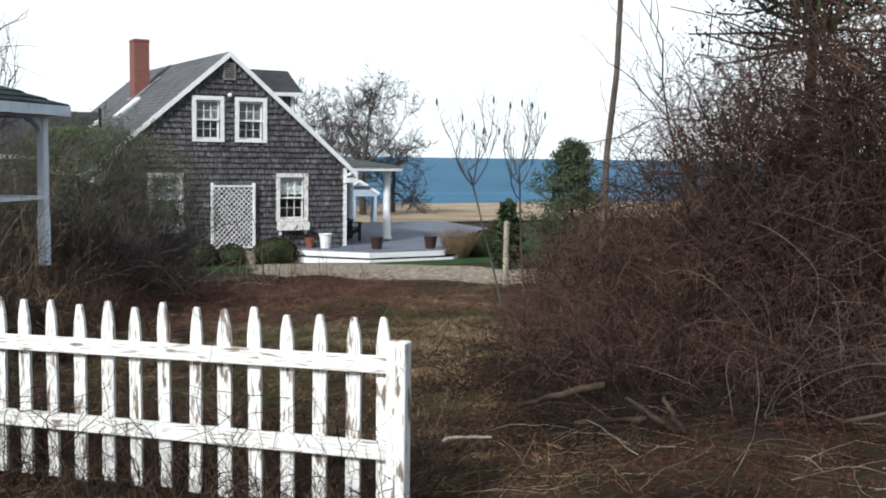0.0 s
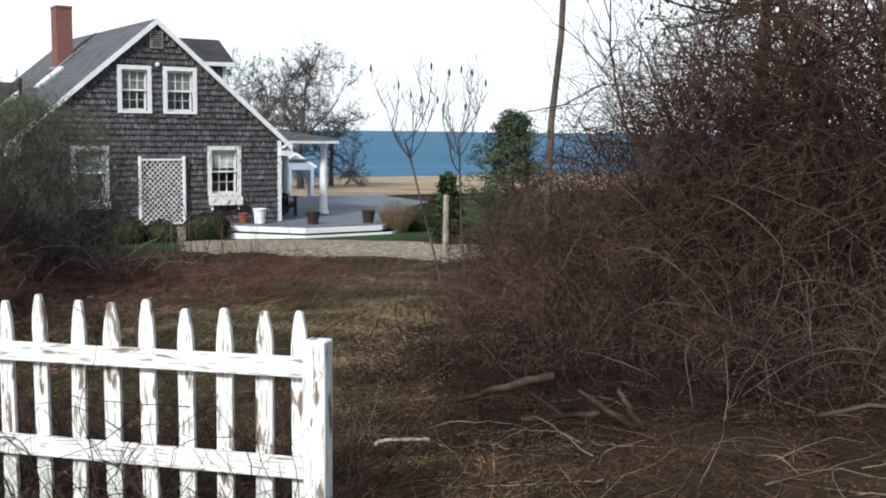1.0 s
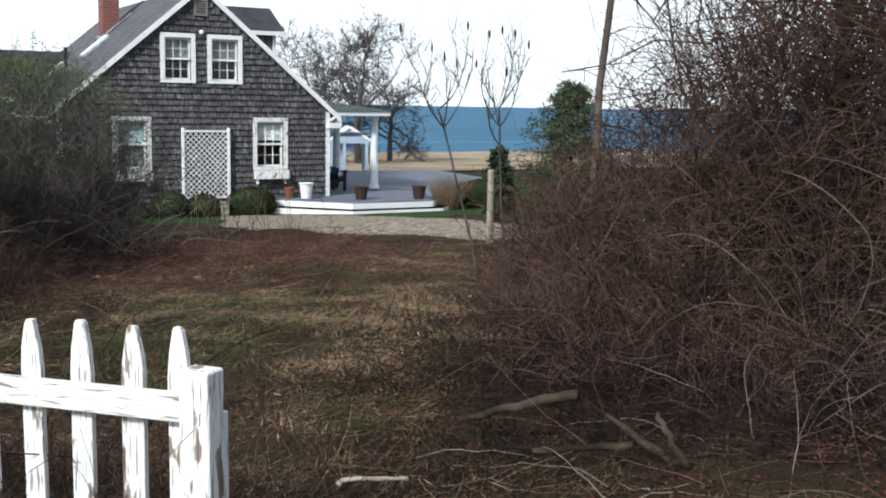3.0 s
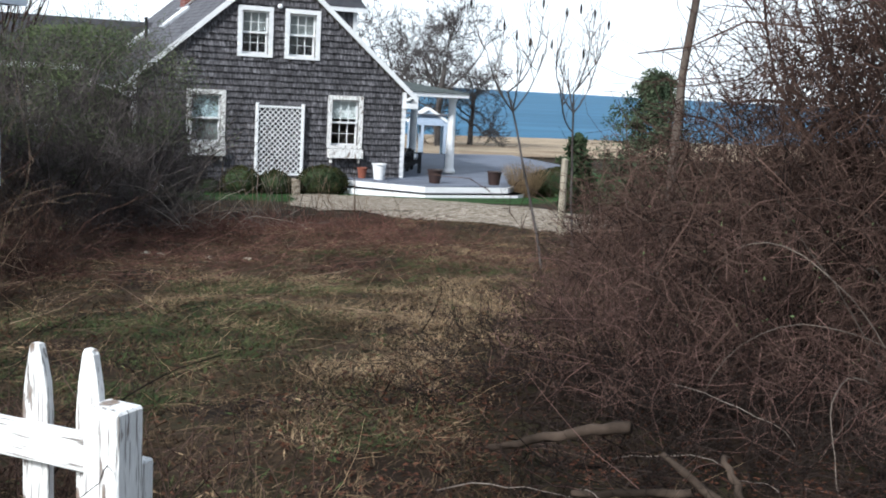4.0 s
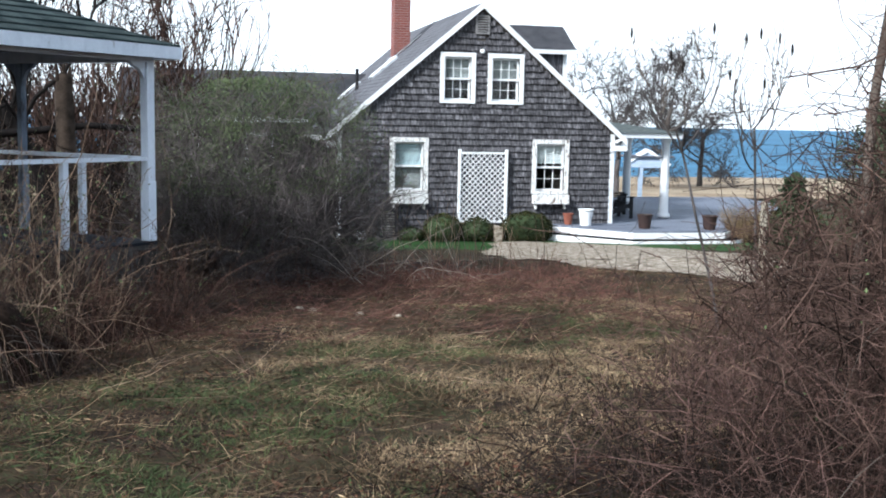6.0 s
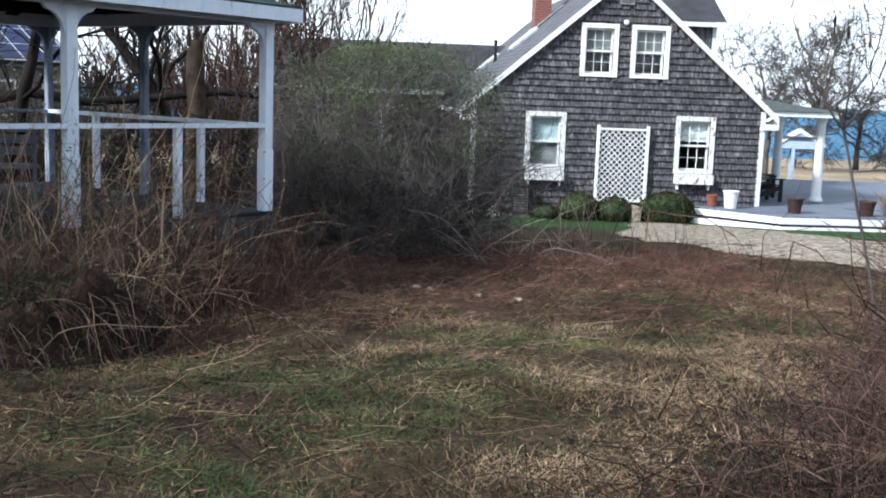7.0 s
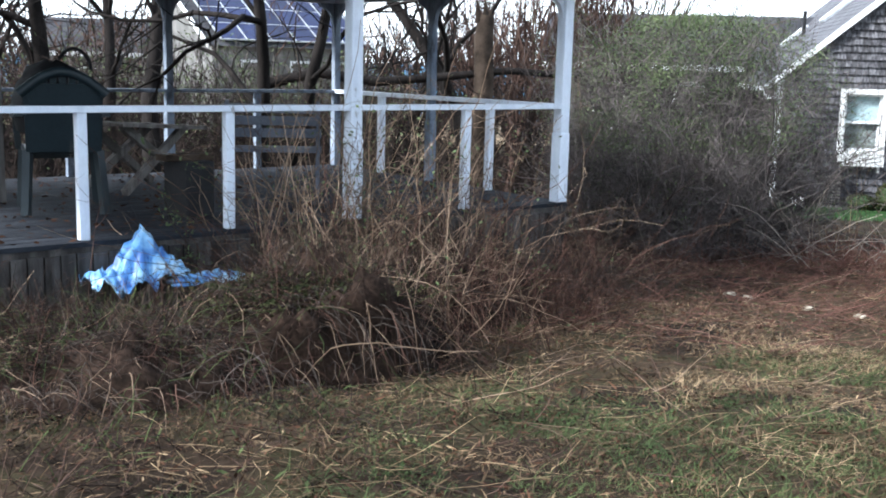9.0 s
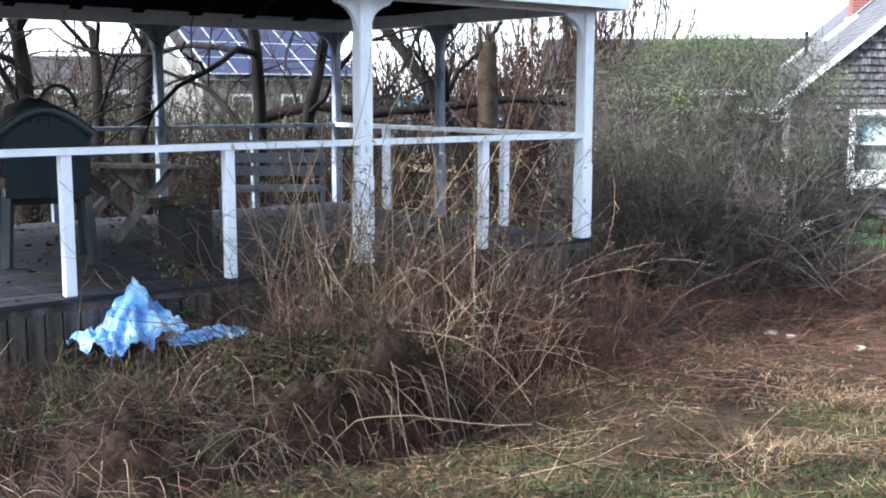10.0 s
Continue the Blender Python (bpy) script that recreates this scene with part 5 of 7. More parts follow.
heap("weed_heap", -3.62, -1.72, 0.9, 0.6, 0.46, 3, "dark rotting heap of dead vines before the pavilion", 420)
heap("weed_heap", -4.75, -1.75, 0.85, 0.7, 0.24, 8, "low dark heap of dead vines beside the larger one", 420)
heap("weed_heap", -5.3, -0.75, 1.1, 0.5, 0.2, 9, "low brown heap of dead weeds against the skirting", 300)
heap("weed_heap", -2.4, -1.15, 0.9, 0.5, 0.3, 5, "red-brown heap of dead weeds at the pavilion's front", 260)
weeds("pale_weed_pile", 30, -4.2, -2.4, -2.2, -0.6, 1.2, 0.0042, WEEDPALE, "pale bent stalks over the weed heap", 0.16, 0.14, 0.7, each=2)
c = np.column_stack([from_gazebo(rng.normal(-3.75, 0.3, 2200), rng.normal(-1.75, 0.16, 2200)), rng.normal(0.22, 0.05, 2200)])
stuff("vine_leaves", cards("vine_leaves", above_ground(c, 0.05), rng.uniform(0.006, 0.014, 2200), rng, long=1.6), BOXLEAF, "small green leaves on the vine heap", "leaves")
weeds("front_stalks", 60, -3.4, -2.0, -2.3, -0.7, 0.9, 0.0036, WEEDPALE, "upright dry stalks among the heaps", 0.05, 0.1, 0.3, each=3)
weeds("front_stems", 170, -3.4, -1.2, -2.3, -0.7, 0.75, 0.0032, WEEDRED, "upright red-brown stems among the heaps", 0.08, 0.14, 0.35, each=5)
weeds("left_dark_weeds", 320, -7.4, -4.2, -3.4, -0.5, 0.36, 0.003, TWIGDARK, "low dark dead weeds", 0.3, 0.25, 0.7, each=6, twig=0.18)
weeds("left_weeds", 190, -7.4, -4.2, -3.4, -0.5, 0.34, 0.0028, WEEDRED, "low brown dead weeds", 0.3, 0.25, 0.7, each=6, twig=0.16)
weeds("left_stems", 26, -6.0, -4.0, -2.2, -0.4, 0.8, 0.004, WEEDRED, "thin upright brown stems", 0.03, 0.07, 0.15, each=3)
n = 700
xy = from_gazebo(rng.uniform(-6.6, -3.9, n), rng.uniform(-3.2, -0.9, n))
n_at = patch(xy[:, 0] * 3, xy[:, 1] * 3) > 0.05
xy = xy[n_at]
p = above_ground(wander(rng, np.column_stack([xy, ground_z(xy[:, 0], xy[:, 1]) + rng.uniform(0.0, 0.2, len(xy))]), np.column_stack([rng.normal(0, 0.7, (len(xy), 2)), np.ones(len(xy))]), 3, rng.uniform(0.06, 0.2, len(xy)), 0.2, np.full(len(xy), 0.15)))
stuff("green_shoots", tubes("green_shoots", p, taper(len(p), 4, rng.uniform(0.0014, 0.003, len(p)), 0.4)), GREENBLADE, "fresh green shoots among the dead weeds", "shoots")
weeds("corner_weeds", 45, -0.4, 0.7, -0.8, 0.3, 0.8, 0.0042, WEEDPALE, "dry stalks at the pavilion's corner", 0.1, each=4)
keep = wp[:, 4:].reshape(-1, 3)
keep = np.repeat(keep[rng.random(len(keep)) < 0.12], 4, axis=0)
stuff("weed_leaves", cards("weed_leaves", keep + rng.normal(0, 0.06, keep.shape), rng.uniform(0.009, 0.02, len(keep)), rng), LEAF, "scattered green leaves on climbing vines", "leaves")
# green vines that climb before the deck and the front post
for gx, gy, tall, seed in ((-3.62, -0.28, 1.0, 1), (-3.08, -0.22, 1.2, 2), (-2.3, -0.2, 1.35, 3), (-1.15, -0.9, 0.6, 4)):
    r = np.random.default_rng(seed)
    xy = from_gazebo(np.array([gx]), np.array([gy]))
    p = wander(r, np.column_stack([xy, ground_z(xy[:, 0], xy[:, 1]) - 0.02]), np.array([[0.0, 0.0, 1.0]]), 14, np.array([tall]), 0.16, np.zeros(1))
    vine = tagged(part("climbing_vine", tubes("climbing_vine", p, taper(1, 15, [0.006], 0.4), 5), WEEDGREY, smooth=True), "thin climbing vine with small green leaves", "vine")
    q, t = twigs(np.repeat(p, 3, axis=0), 5, 0.16, 0.0022)
    tagged(part("tendril", tubes("tendril", q, t), WEEDGREY, vine), kind="stuff")
    c = np.repeat(q[:, 1:].reshape(-1, 3), 4, axis=0)
    tagged(part("leaf_spray", cards("leaf_spray", c + r.normal(0, 0.022, c.shape), r.uniform(0.007, 0.016, len(c)), r, long=1.3), LEAF, vine, "small green leaves"), kind="stuff")
# tall thin stalks near the grass strip
n = 900
bx, by = rng.uniform(5.4, 9.2, n), rng.uniform(15.8, 19.6, n)
p = above_ground(wander(rng, np.column_stack([bx, by, ground_z(bx, by)]), np.column_stack([rng.normal(0, 0.5, (n, 2)), np.ones(n)]), 4, rng.uniform(0.08, 0.24, n), 0.2, np.full(n, 0.05)))
stuff("low_brush", tubes("low_brush", p, taper(n, 5, rng.uniform(0.003, 0.006, n), 0.5)), REDSTEM, "low reddish dead brush before the drive", "brush")
n = 60
bx, by = rng.uniform(5.8, 9.0, n), rng.uniform(17.6, 20.4, n)
p = wander(rng, np.column_stack([bx, by, ground_z(bx, by)]), np.column_stack([rng.normal(-0.15, 0.22, (n, 2)), np.ones(n)]), 6, rng.uniform(0.45, 1.2, n), 0.06, np.full(n, 0.02))
stuff("tall_stalks", tubes("tall_stalks", p, taper(n, 7, rng.uniform(0.0035, 0.007, n), 0.5)), WEEDPALE, "tall bare pale weed stalks", "weeds")

# ---------------------------------------------------------------- grass, straw and leaf litter
def in_view(n, near=3.0, far=19.0):
    """Places on the open ground, denser near the path."""
    y = near + (far - near) * rng.random(n) ** 1.5
    x = rng.uniform(-4.5, 11.5, n)
    ok = x < np.interp(y, EDGE[:, 1], EDGE[:, 0]) + np.interp(y, [6, 8], [-1.5, 0.5])
    ok &= ~in_gravel(x, y)
    u = (np.column_stack([x, y]) - (2.93, 14.6)) @ np.array([[0.667, -0.745], [0.745, 0.667]])
    ok &= ~((u[:, 0] < 0.0) & (u[:, 1] > -0.1))
    return x[ok], y[ok]


GREEN = [(2.5, 8.4, 0.6), (5.0, 11.1, 0.7), (6.6, 12.1, 0.8), (3.8, 8.9, 0.6), (3.6, 9.9, 0.5), (4.3, 9.8, 0.5), (3.2, 7.9, 0.4), (5.6, 11.5, 0.5), (6.1, 11.8, 0.6), (6.9, 12.3, 0.7), (6.7, 13.6, 0.6), (2.9, 10.2, 0.6), (2.1, 9.5, 0.7), (4.4, 11.4, 0.4), (7.3, 12.6, 0.5)]
TAN = [(5.9, 9.9, 0.8), (7.8, 12.8, 0.6), (5.8, 8.8, 0.6), (5.0, 8.2, 0.6), (5.7, 12.0, 0.4), (8.2, 13.4, 0.7), (6.6, 10.7, 0.7), (4.7, 11.8, 0.5), (5.6, 9.4, 0.7), (4.3, 10.8, 0.4), (6.9, 11.2, 0.5)]


def spots(x, y, where):
    """How far a place lies in one of the named patches, with ragged edges."""
    out = np.zeros(len(x))
    for a, b, r in where:
        out = np.maximum(out, np.exp(-((x - a) ** 2 + (y - b) ** 2) / (r * r)))
    return out + 0.6 * patch(x * 1.6 + 5, y * 1.6) + 0.55 * patch(x * 6.5, y * 6.5 + 3)


def tufts(name, x, y, each, spread, height, width, material, label):
    """Clumps of grass: blades that lean outwards from the clump's middle."""
    cx, cy = np.repeat(x, each), np.repeat(y, each)
    n = len(cx)
    dx, dy = rng.normal(0, spread, n), rng.normal(0, spread, n)
    big = np.repeat(rng.uniform(0.5, 1.4, len(x)), each)
    h = height * big * rng.uniform(0.5, 1.2, n)
    px, py = cx + dx * big, cy + dy * big
    a = rng.uniform(0, 2 * np.pi, n)
    root = np.column_stack([px, py, ground_z(px, py) - 0.004])
    side = np.column_stack([np.cos(a), np.sin(a), np.zeros(n)]) * (width * rng.uniform(0.6, 1.3, n))[:, None]
    out = np.column_stack([dx / spread, dy / spread]) * 0.5 + rng.normal(0, 0.85, (n, 2)) + (0.25, 0)
    mid = root + np.column_stack([out * h[:, None] * 0.5, h * 0.5])
    tip = root + np.column_stack([out * h[:, None] * 1.3, h * rng.uniform(0.2, 0.8, n)])
    v = np.stack([root - side, root + side, mid + side * 0.7, tip, mid - side * 0.7], 1).reshape(-1, 3)
    f = (np.arange(n)[:, None, None] * 5 + np.array([[0, 1, 2], [0, 2, 4], [4, 2, 3]])).reshape(-1, 3)
    return stuff(name, raw_mesh(name, v, f), material, label, "grass")


x, y = in_view(60000)
open_lawn = np.clip((y - 5.0) / 1.5, 0, 1) * np.clip((15.5 - y) / 2.5, 0, 1)
k = (spots(x, y, GREEN) + rng.normal(0, 0.05, len(x)) > 0.5) & (rng.random(len(x)) < open_lawn) & (rng.random(len(x)) < np.interp(x, [2.5, 4.5], [0.5, 0.95]))
tufts("green_grass", x[k], y[k], 14, 0.06, 0.055, 0.0024, GREENBLADE, "patches of short green grass")
x, y = in_view(60000)
k = (spots(x + 0.1, y, TAN) + rng.normal(0, 0.05, len(x)) > 0.47) & (rng.random(len(x)) < np.clip((y - 5.0) / 1.5, 0, 1)) & (rng.random(len(x)) < 0.6)
tufts("dry_grass", x[k], y[k], 16, 0.06, 0.066, 0.0024, STRAW, "tufts of pale dry grass")
x, y = in_view(36000)
k = rng.random(len(x)) < np.clip((y - 4.4) / 1.2, 0.1, 1) * np.interp(x, [-1, 2.8, 5], [0.5, 0.85, 1.05]) * np.clip(0.75 + 1.6 * patch(x * 6, y * 6 + 11), 0.1, 1.4)
tufts("dull_grass", x[k], y[k], 8, 0.05, 0.06, 0.0028, DULLSTRAW, "matted brown dead grass")
for name, n, material, low, label in (("brown_thatch", 52000, DULLSTRAW, -0.6, "matted brown thatch of dead blades"), ("red_thatch", 42000, LITTER, -0.35, "flattened red-brown dead leaves and blades"), ("green_thatch", 22000, GREENBLADE, 0.05, "thin scattered green blades"), ("pale_thatch", 16000, STRAW, -0.1, "scattered pale dead blades")):
    x, y = in_view(n)
    k = (patch(x * 2.1 + low * 40, y * 2.1 - 7) > low + rng.normal(0, 0.15, len(x))) & (y > 4.2 + rng.random(len(x))) & ((material is LITTER) | (y > 7 - 1.2 * rng.random(len(x))) | (x < 3.9 + 0.5 * rng.random(len(x))))
    x, y = x[k], y[k]
    c = np.column_stack([x, y, ground_z(x, y) + rng.uniform(0.004, 0.03, len(x))])
    stuff(name, cards(name, c, rng.uniform(0.005, 0.012, len(x)), rng, 0.75, 3.6), material, label, "thatch")
x, y = in_view(16000)
near = np.clip((11.5 - y) / 3, 0, 1) * np.clip((4.2 - x) / 1.5, 0, 1)
g = (patch(x + 31, y - 17) > np.interp(x, [0.5, 3.0], [0.2, 0.0]) + 0.15 * near + rng.normal(0, 0.12, len(x))) | (rng.random(len(x)) < 0.1)
x, y = x[g], y[g]
n = len(x)
p = above_ground(wander(rng, np.column_stack([x, y, ground_z(x, y) + 0.02]), np.column_stack([rng.normal(0.6, 1, n), rng.normal(0, 0.7, n), rng.normal(0.08, 0.12, n)]), 3, rng.uniform(0.1, 0.45, n) * rng.choice((0.6, 1.0, 1.8), n, p=(0.45, 0.45, 0.1)), 0.2, np.full(n, 0.03)), 0.012)
stuff("straw_stalks", tubes("straw_stalks", p, taper(n, 4, rng.uniform(0.0009, 0.0019, n), 0.5)), STRAW, "loose dry stalks lying on the grass", "straw")
x, y = in_view(7000)
n = len(x)
p = above_ground(wander(rng, np.column_stack([x, y, ground_z(x, y) + 0.02]), np.column_stack([rng.normal(0, 1, (n, 2)), rng.normal(0.3, 0.3, n)]), 3, rng.uniform(0.08, 0.4, n), 0.3, np.full(n, 0.06)), 0.008)
stuff("ground_twigs", tubes("ground_twigs", p, taper(n, 4, rng.uniform(0.001, 0.0028, n), 0.5)), TWIGRED, "brown twigs and dead stems on the ground", "twigs")

x, y = in_view(9000)
k = (x < 3.6 + rng.normal(0, 0.5, len(x))) & (y > 4.5)
x, y = x[k], y[k]
n = len(x)
p = above_ground(wander(rng, np.column_stack([x, y, ground_z(x, y) + 0.02]), np.column_stack([rng.normal(0, 1, (n, 2)), rng.normal(0.25, 0.3, n)]), 3, rng.uniform(0.1, 0.4, n), 0.3, np.full(n, 0.06)), 0.01)
stuff("dark_ground_twigs", tubes("dark_ground_twigs", p, taper(n, 4, rng.uniform(0.0014, 0.003, n), 0.5)), TWIGDARK, "dark fallen twigs over the grass by the pavilion", "twigs")

n = 260
x, y = rng.uniform(1.5, 8.6, n), rng.uniform(9.5, 16.6, n)
p = above_ground(wander(rng, np.column_stack([x, y, ground_z(x, y) + 0.03]), np.column_stack([rng.normal(0.9, 0.6, n), rng.normal(0, 0.6, n), rng.normal(0.05, 0.1, n)]), 5, rng.uniform(0.2, 0.7, n), 0.13, np.full(n, 0.02)), 0.02)
stuff("pale_stalks", tubes("pale_stalks", p, taper(n, 6, rng.uniform(0.0014, 0.003, n), 0.5)), WEEDPALE, "long pale stalks lying on the rough grass", "stalks")


def litter(name, n, x0, x1, y0, y1, label, ok=None):
    x, y = rng.uniform(x0, x1, n), rng.uniform(y0, y1, n)
    if ok is not None:
        k = ok(x, y)
        x, y = x[k], y[k]
    c = np.column_stack([x, y, ground_z(x, y) + rng.uniform(0.008, 0.035, len(x))])
    stuff(name, cards(name, c, rng.uniform(0.006, 0.016, len(x)), rng, 0.75), FALLEN if name == "leaf_litter" else LITTER, label, "leaf litter")


litter("leaf_litter", 46000, 2.4, 9.0, 1.6, 8.0, "brown dead leaves under the brambles", lambda x, y: x > np.interp(y, [1, 4, 6, 8.5], [3.6, 3.4, 3.6, 4.4]) + rng.normal(0, 0.35, len(x)))
litter("shrub_litter", 7000, 1.5, 8.0, 14.2, 18.6, "reddish dead leaves before the shrub")
litter("weed_litter", 6000, -2.5, 4.0, 8.5, 14.5, "brown litter among the dead weeds")
n = 6000
x, y = rng.uniform(0.8, 8.5, n), 11.5 + 7.0 * rng.random(n) ** 0.7
p = above_ground(wander(rng, np.column_stack([x, y, ground_z(x, y) + 0.02]), np.column_stack([rng.normal(0.3, 1, n), rng.normal(0, 1, n), rng.normal(0.2, 0.25, n)]), 3, rng.uniform(0.15, 0.7, n), 0.2, np.full(n, 0.06)), 0.008)
stuff("red_stems", tubes("red_stems", p, taper(n, 4, rng.uniform(0.0016, 0.0034, n), 0.5)), REDSTEM, "reddish fallen stems before the shrub", "stems")
litter("lawn_litter", 20000, -1.0, 7.5, 3.0, 14.0, "scattered dead leaves on the grass", lambda x, y: rng.random(len(x)) < 0.35)


# ---------------------------------------------------------------- trees
def bare_tree(name, x, y, height, spread, seed, label, thick=0.16, levels=4, split=5, material=BARK, lean=(0, 0), fine=0.006):
    """A leafless tree: trunk, limbs, and a crown of finer and finer branches."""
    r = np.random.default_rng(seed)
    base = np.array([[x, y, float(ground_z(x, y)) - 0.05]])
    p = wander(r, base, np.array([[lean[0], lean[1], 1.0]]), 7, np.array([height * 0.55]), 0.09, np.zeros(1))
    tree = tagged(part(name, tubes(name, p, taper(1, 8, [thick], 0.55), 9), material, smooth=True), label, "tree")
    length, rad = height * 0.42, thick * 0.4
    for lev in range(levels):
        n, k = p.shape[:2]
        each = split + (2 if lev == 0 else 0)
        i, j = np.repeat(np.arange(n), each), r.integers(max(1, int(k * 0.45)), k, n * each)
        start = p[i, j]
        d = p[i, j] - p[i, j - 1]
        d /= np.linalg.norm(d, axis=1, keepdims=True)
        head = d * 0.8 + r.normal(0, 0.62 * spread, (n * each, 3)) + (0, 0, 0.22)
        st = 5 if lev < 2 else 3 if lev < 3 else 2
        q = wander(r, start, head, st, length * r.uniform(0.55, 1.15, n * each), 0.20, np.full(n * each, -0.01 if lev < 2 else 0.02))
        rr = taper(n * each, st + 1, np.maximum(rad * r.uniform(0.6, 1.1, n * each), fine), 0.45)
        if lev == 0:
            for a, b in zip(q, rr):
                part("limb", tubes("limb", a[None], b[None], 6), material, tree, smooth=True)
        else:
            tagged(part("branch_crown" if lev == 1 else "twig_crown", tubes("twigs", q, rr, 4 if lev == 1 else 3), material, tree), kind="stuff")
        p, length, rad = q, length * 0.6, rad * 0.45
    return tree


bare_tree("bare_tree", 25.5, 52, 7.4, 1.0, 3, "leafless grey spreading tree near the shore", 0.2, 5, 5, GREYBARK, fine=0.014)
bare_tree("bare_tree", 21.0, 47, 6.6, 0.9, 5, "leafless grey tree behind the deck", 0.14, 5, 4, GREYBARK, fine=0.013)
bare_tree("bare_tree", 28.8, 55, 5.0, 1.2, 8, "low leafless shore tree", 0.16, 4, 6, GREYBARK, fine=0.014)
for k, (x, y, h, t, ln, levels) in enumerate(((-0.9, 17.3, 6.5, 0.10, (0.06, 0.05), 3), (-1.35, 19.2, 6.5, 0.11, (0.22, 0), 3), (-2.75, 18.6, 7, 0.14, (-0.12, 0), 3), (-6.3, 24.6, 7, 0.15, (0.03, 0), 3), (-6.9, 23.0, 7.5, 0.2, (0.08, 0), 3), (-8.4, 24.6, 7, 0.14, (-0.3, 0), 3),
                                             (-0.85, 25.3, 7.5, 0.06, (0.0, 0), 3), (0.62, 25.2, 8, 0.17, (-0.06, 0), 4), (-11.5, 27, 8, 0.2, (0.2, 0), 3), (-9.6, 21, 7, 0.16, (0.1, 0), 3))):
    bare_tree("bare_tree", x, y, h, 0.9, 20 + k, "leafless dark-barked tree behind the pavilion", t, levels, 4, BARK, ln, 0.007)
# broken trunk with a ragged top
t = np.array([[(1.38, 20.6, -0.8), (1.4, 20.6, 0.3), (1.42, 20.62, 1.2), (1.4, 20.6, 1.9), (1.43, 20.6, 2.2)]])
snag = tagged(part("broken_trunk", tubes("broken_trunk", t, np.array([[0.19, 0.16, 0.145, 0.14, 0.11]]), 11), LOGW, smooth=True), "broken brown tree trunk with a ragged top", "tree")
for a, b in (((1.32, 20.55, 2.1), (1.3, 20.52, 2.42)), ((1.47, 20.6, 2.1), (1.5, 20.6, 2.33)), ((1.4, 20.66, 2.15), (1.4, 20.68, 2.5))):
    part("splinter", tubes("splinter", np.array([[a, b]]), np.array([[0.05, 0.008]]), 5), LOGW, snag)


def twiggy_tree(x, y, tall, wide, stems, seed, label, thick=0.03, material=None, bend=0.08):
    """Many upright stems from one root, forking into a haze of fine twigs."""
    r = np.random.default_rng(seed)
    a, rad = r.uniform(0, 2 * np.pi, stems), 0.12 * wide * np.sqrt(r.random(stems))
    bx, by = x + rad * np.cos(a), y + rad * np.sin(a)
    f = r.uniform(0.1, 1.0, stems) * wide / tall
    p = wander(r, np.column_stack([bx, by, ground_z(bx, by) - 0.03]), np.column_stack([np.cos(a) * f * 0.5, np.sin(a) * f * 0.5, np.ones(stems)]), 8, tall * r.uniform(0.6, 0.95, stems), bend, np.zeros(stems))
    tree = tagged(part("twiggy_tree", tubes("twiggy_tree", p, taper(stems, 9, thick * r.uniform(0.5, 1.1, stems), 0.3), 5), material or TWIGRED, smooth=True), label, "tree")
    for lev, (each, length, th) in enumerate(((7, tall * 0.26, thick * 0.36), (4, tall * 0.12, thick * 0.2))):
        n, k = p.shape[:2]
        i, j = np.repeat(np.arange(n), each), r.integers(max(1, k // 3), k, n * each)
        d = p[i, j] - p[i, j - 1]
        d /= np.linalg.norm(d, axis=1, keepdims=True)
        p2 = wander(r, p[i, j], d + r.normal(0, 0.42, (n * each, 3)) + (0, 0, 0.3), 4, length * r.uniform(0.5, 1.2, n * each), 0.16, np.zeros(n * each))
        tagged(part("twig_crown", tubes("twig_crown", p2, taper(len(p2), 5, th * r.uniform(0.7, 1.2, len(p2)), 0.5)), material or TWIGRED, tree), kind="stuff")
        p = p2
    return tree


twiggy_tree(2.9, 29.5, 6.2, 4.4, 40, 3, "tall upright leafless brown tree behind the shrub", 0.05)
twiggy_tree(0.9, 28.0, 5.6, 3.6, 30, 5, "upright leafless brown tree behind the pavilion", 0.045)
twiggy_tree(8.6, 7.9, 3.1, 1.2, 6, 7, "brown curling leafless small tree above the thicket", 0.02, TWIGRED, 0.17)
twiggy_tree(8.8, 8.1, 4.0, 2.0, 8, 9, "brown leafless small tree above the thicket", 0.022, TWIGRED, 0.15)
twiggy_tree(9.4, 7.6, 4.2, 2.4, 7, 13, "brown leafless small tree above the thicket", 0.022, TWIGRED, 0.15)
twiggy_tree(10.6, 6.6, 4.6, 3.2, 16, 11, "grey leafless small tree above the thicket", 0.022, CANEGREY)
pole = thing("flagpole", pose(1.98, 39.9, float(ground_z(1.98, 39.9))), "tall plain white flagpole behind the cottage's wing", "flagpole")
part("shaft", lathe([(0.07, 0), (0.065, 2.5), (0.05, 6.4), (0.045, 7.6)], 12), WHITE, pole, smooth=True)
part("finial", lathe([(0.01, 7.6), (0.07, 7.65), (0.09, 7.71), (0.06, 7.78), (0.005, 7.81)], 12), WHITE, pole, smooth=True)
part("base_collar", lathe([(0.14, 0), (0.14, 0.06), (0.08, 0.12), (0.066, 0.13)], 14), GREYW, pole, "grey base collar")
limb = np.array([[(-2.1, 20.9, 1.1), (-1.2, 21.0, 1.32), (-0.3, 21.1, 1.2), (0.7, 21.2, 1.3), (1.7, 21.3, 1.42), (2.7, 21.5, 1.36), (3.6, 21.6, 1.5)]])
tagged(part("leaning_limb", tubes("leaning_limb", limb, taper(1, 7, [0.09], 0.4), 9), BARK, smooth=True), "long dark broken limb resting on a trunk", "limb")
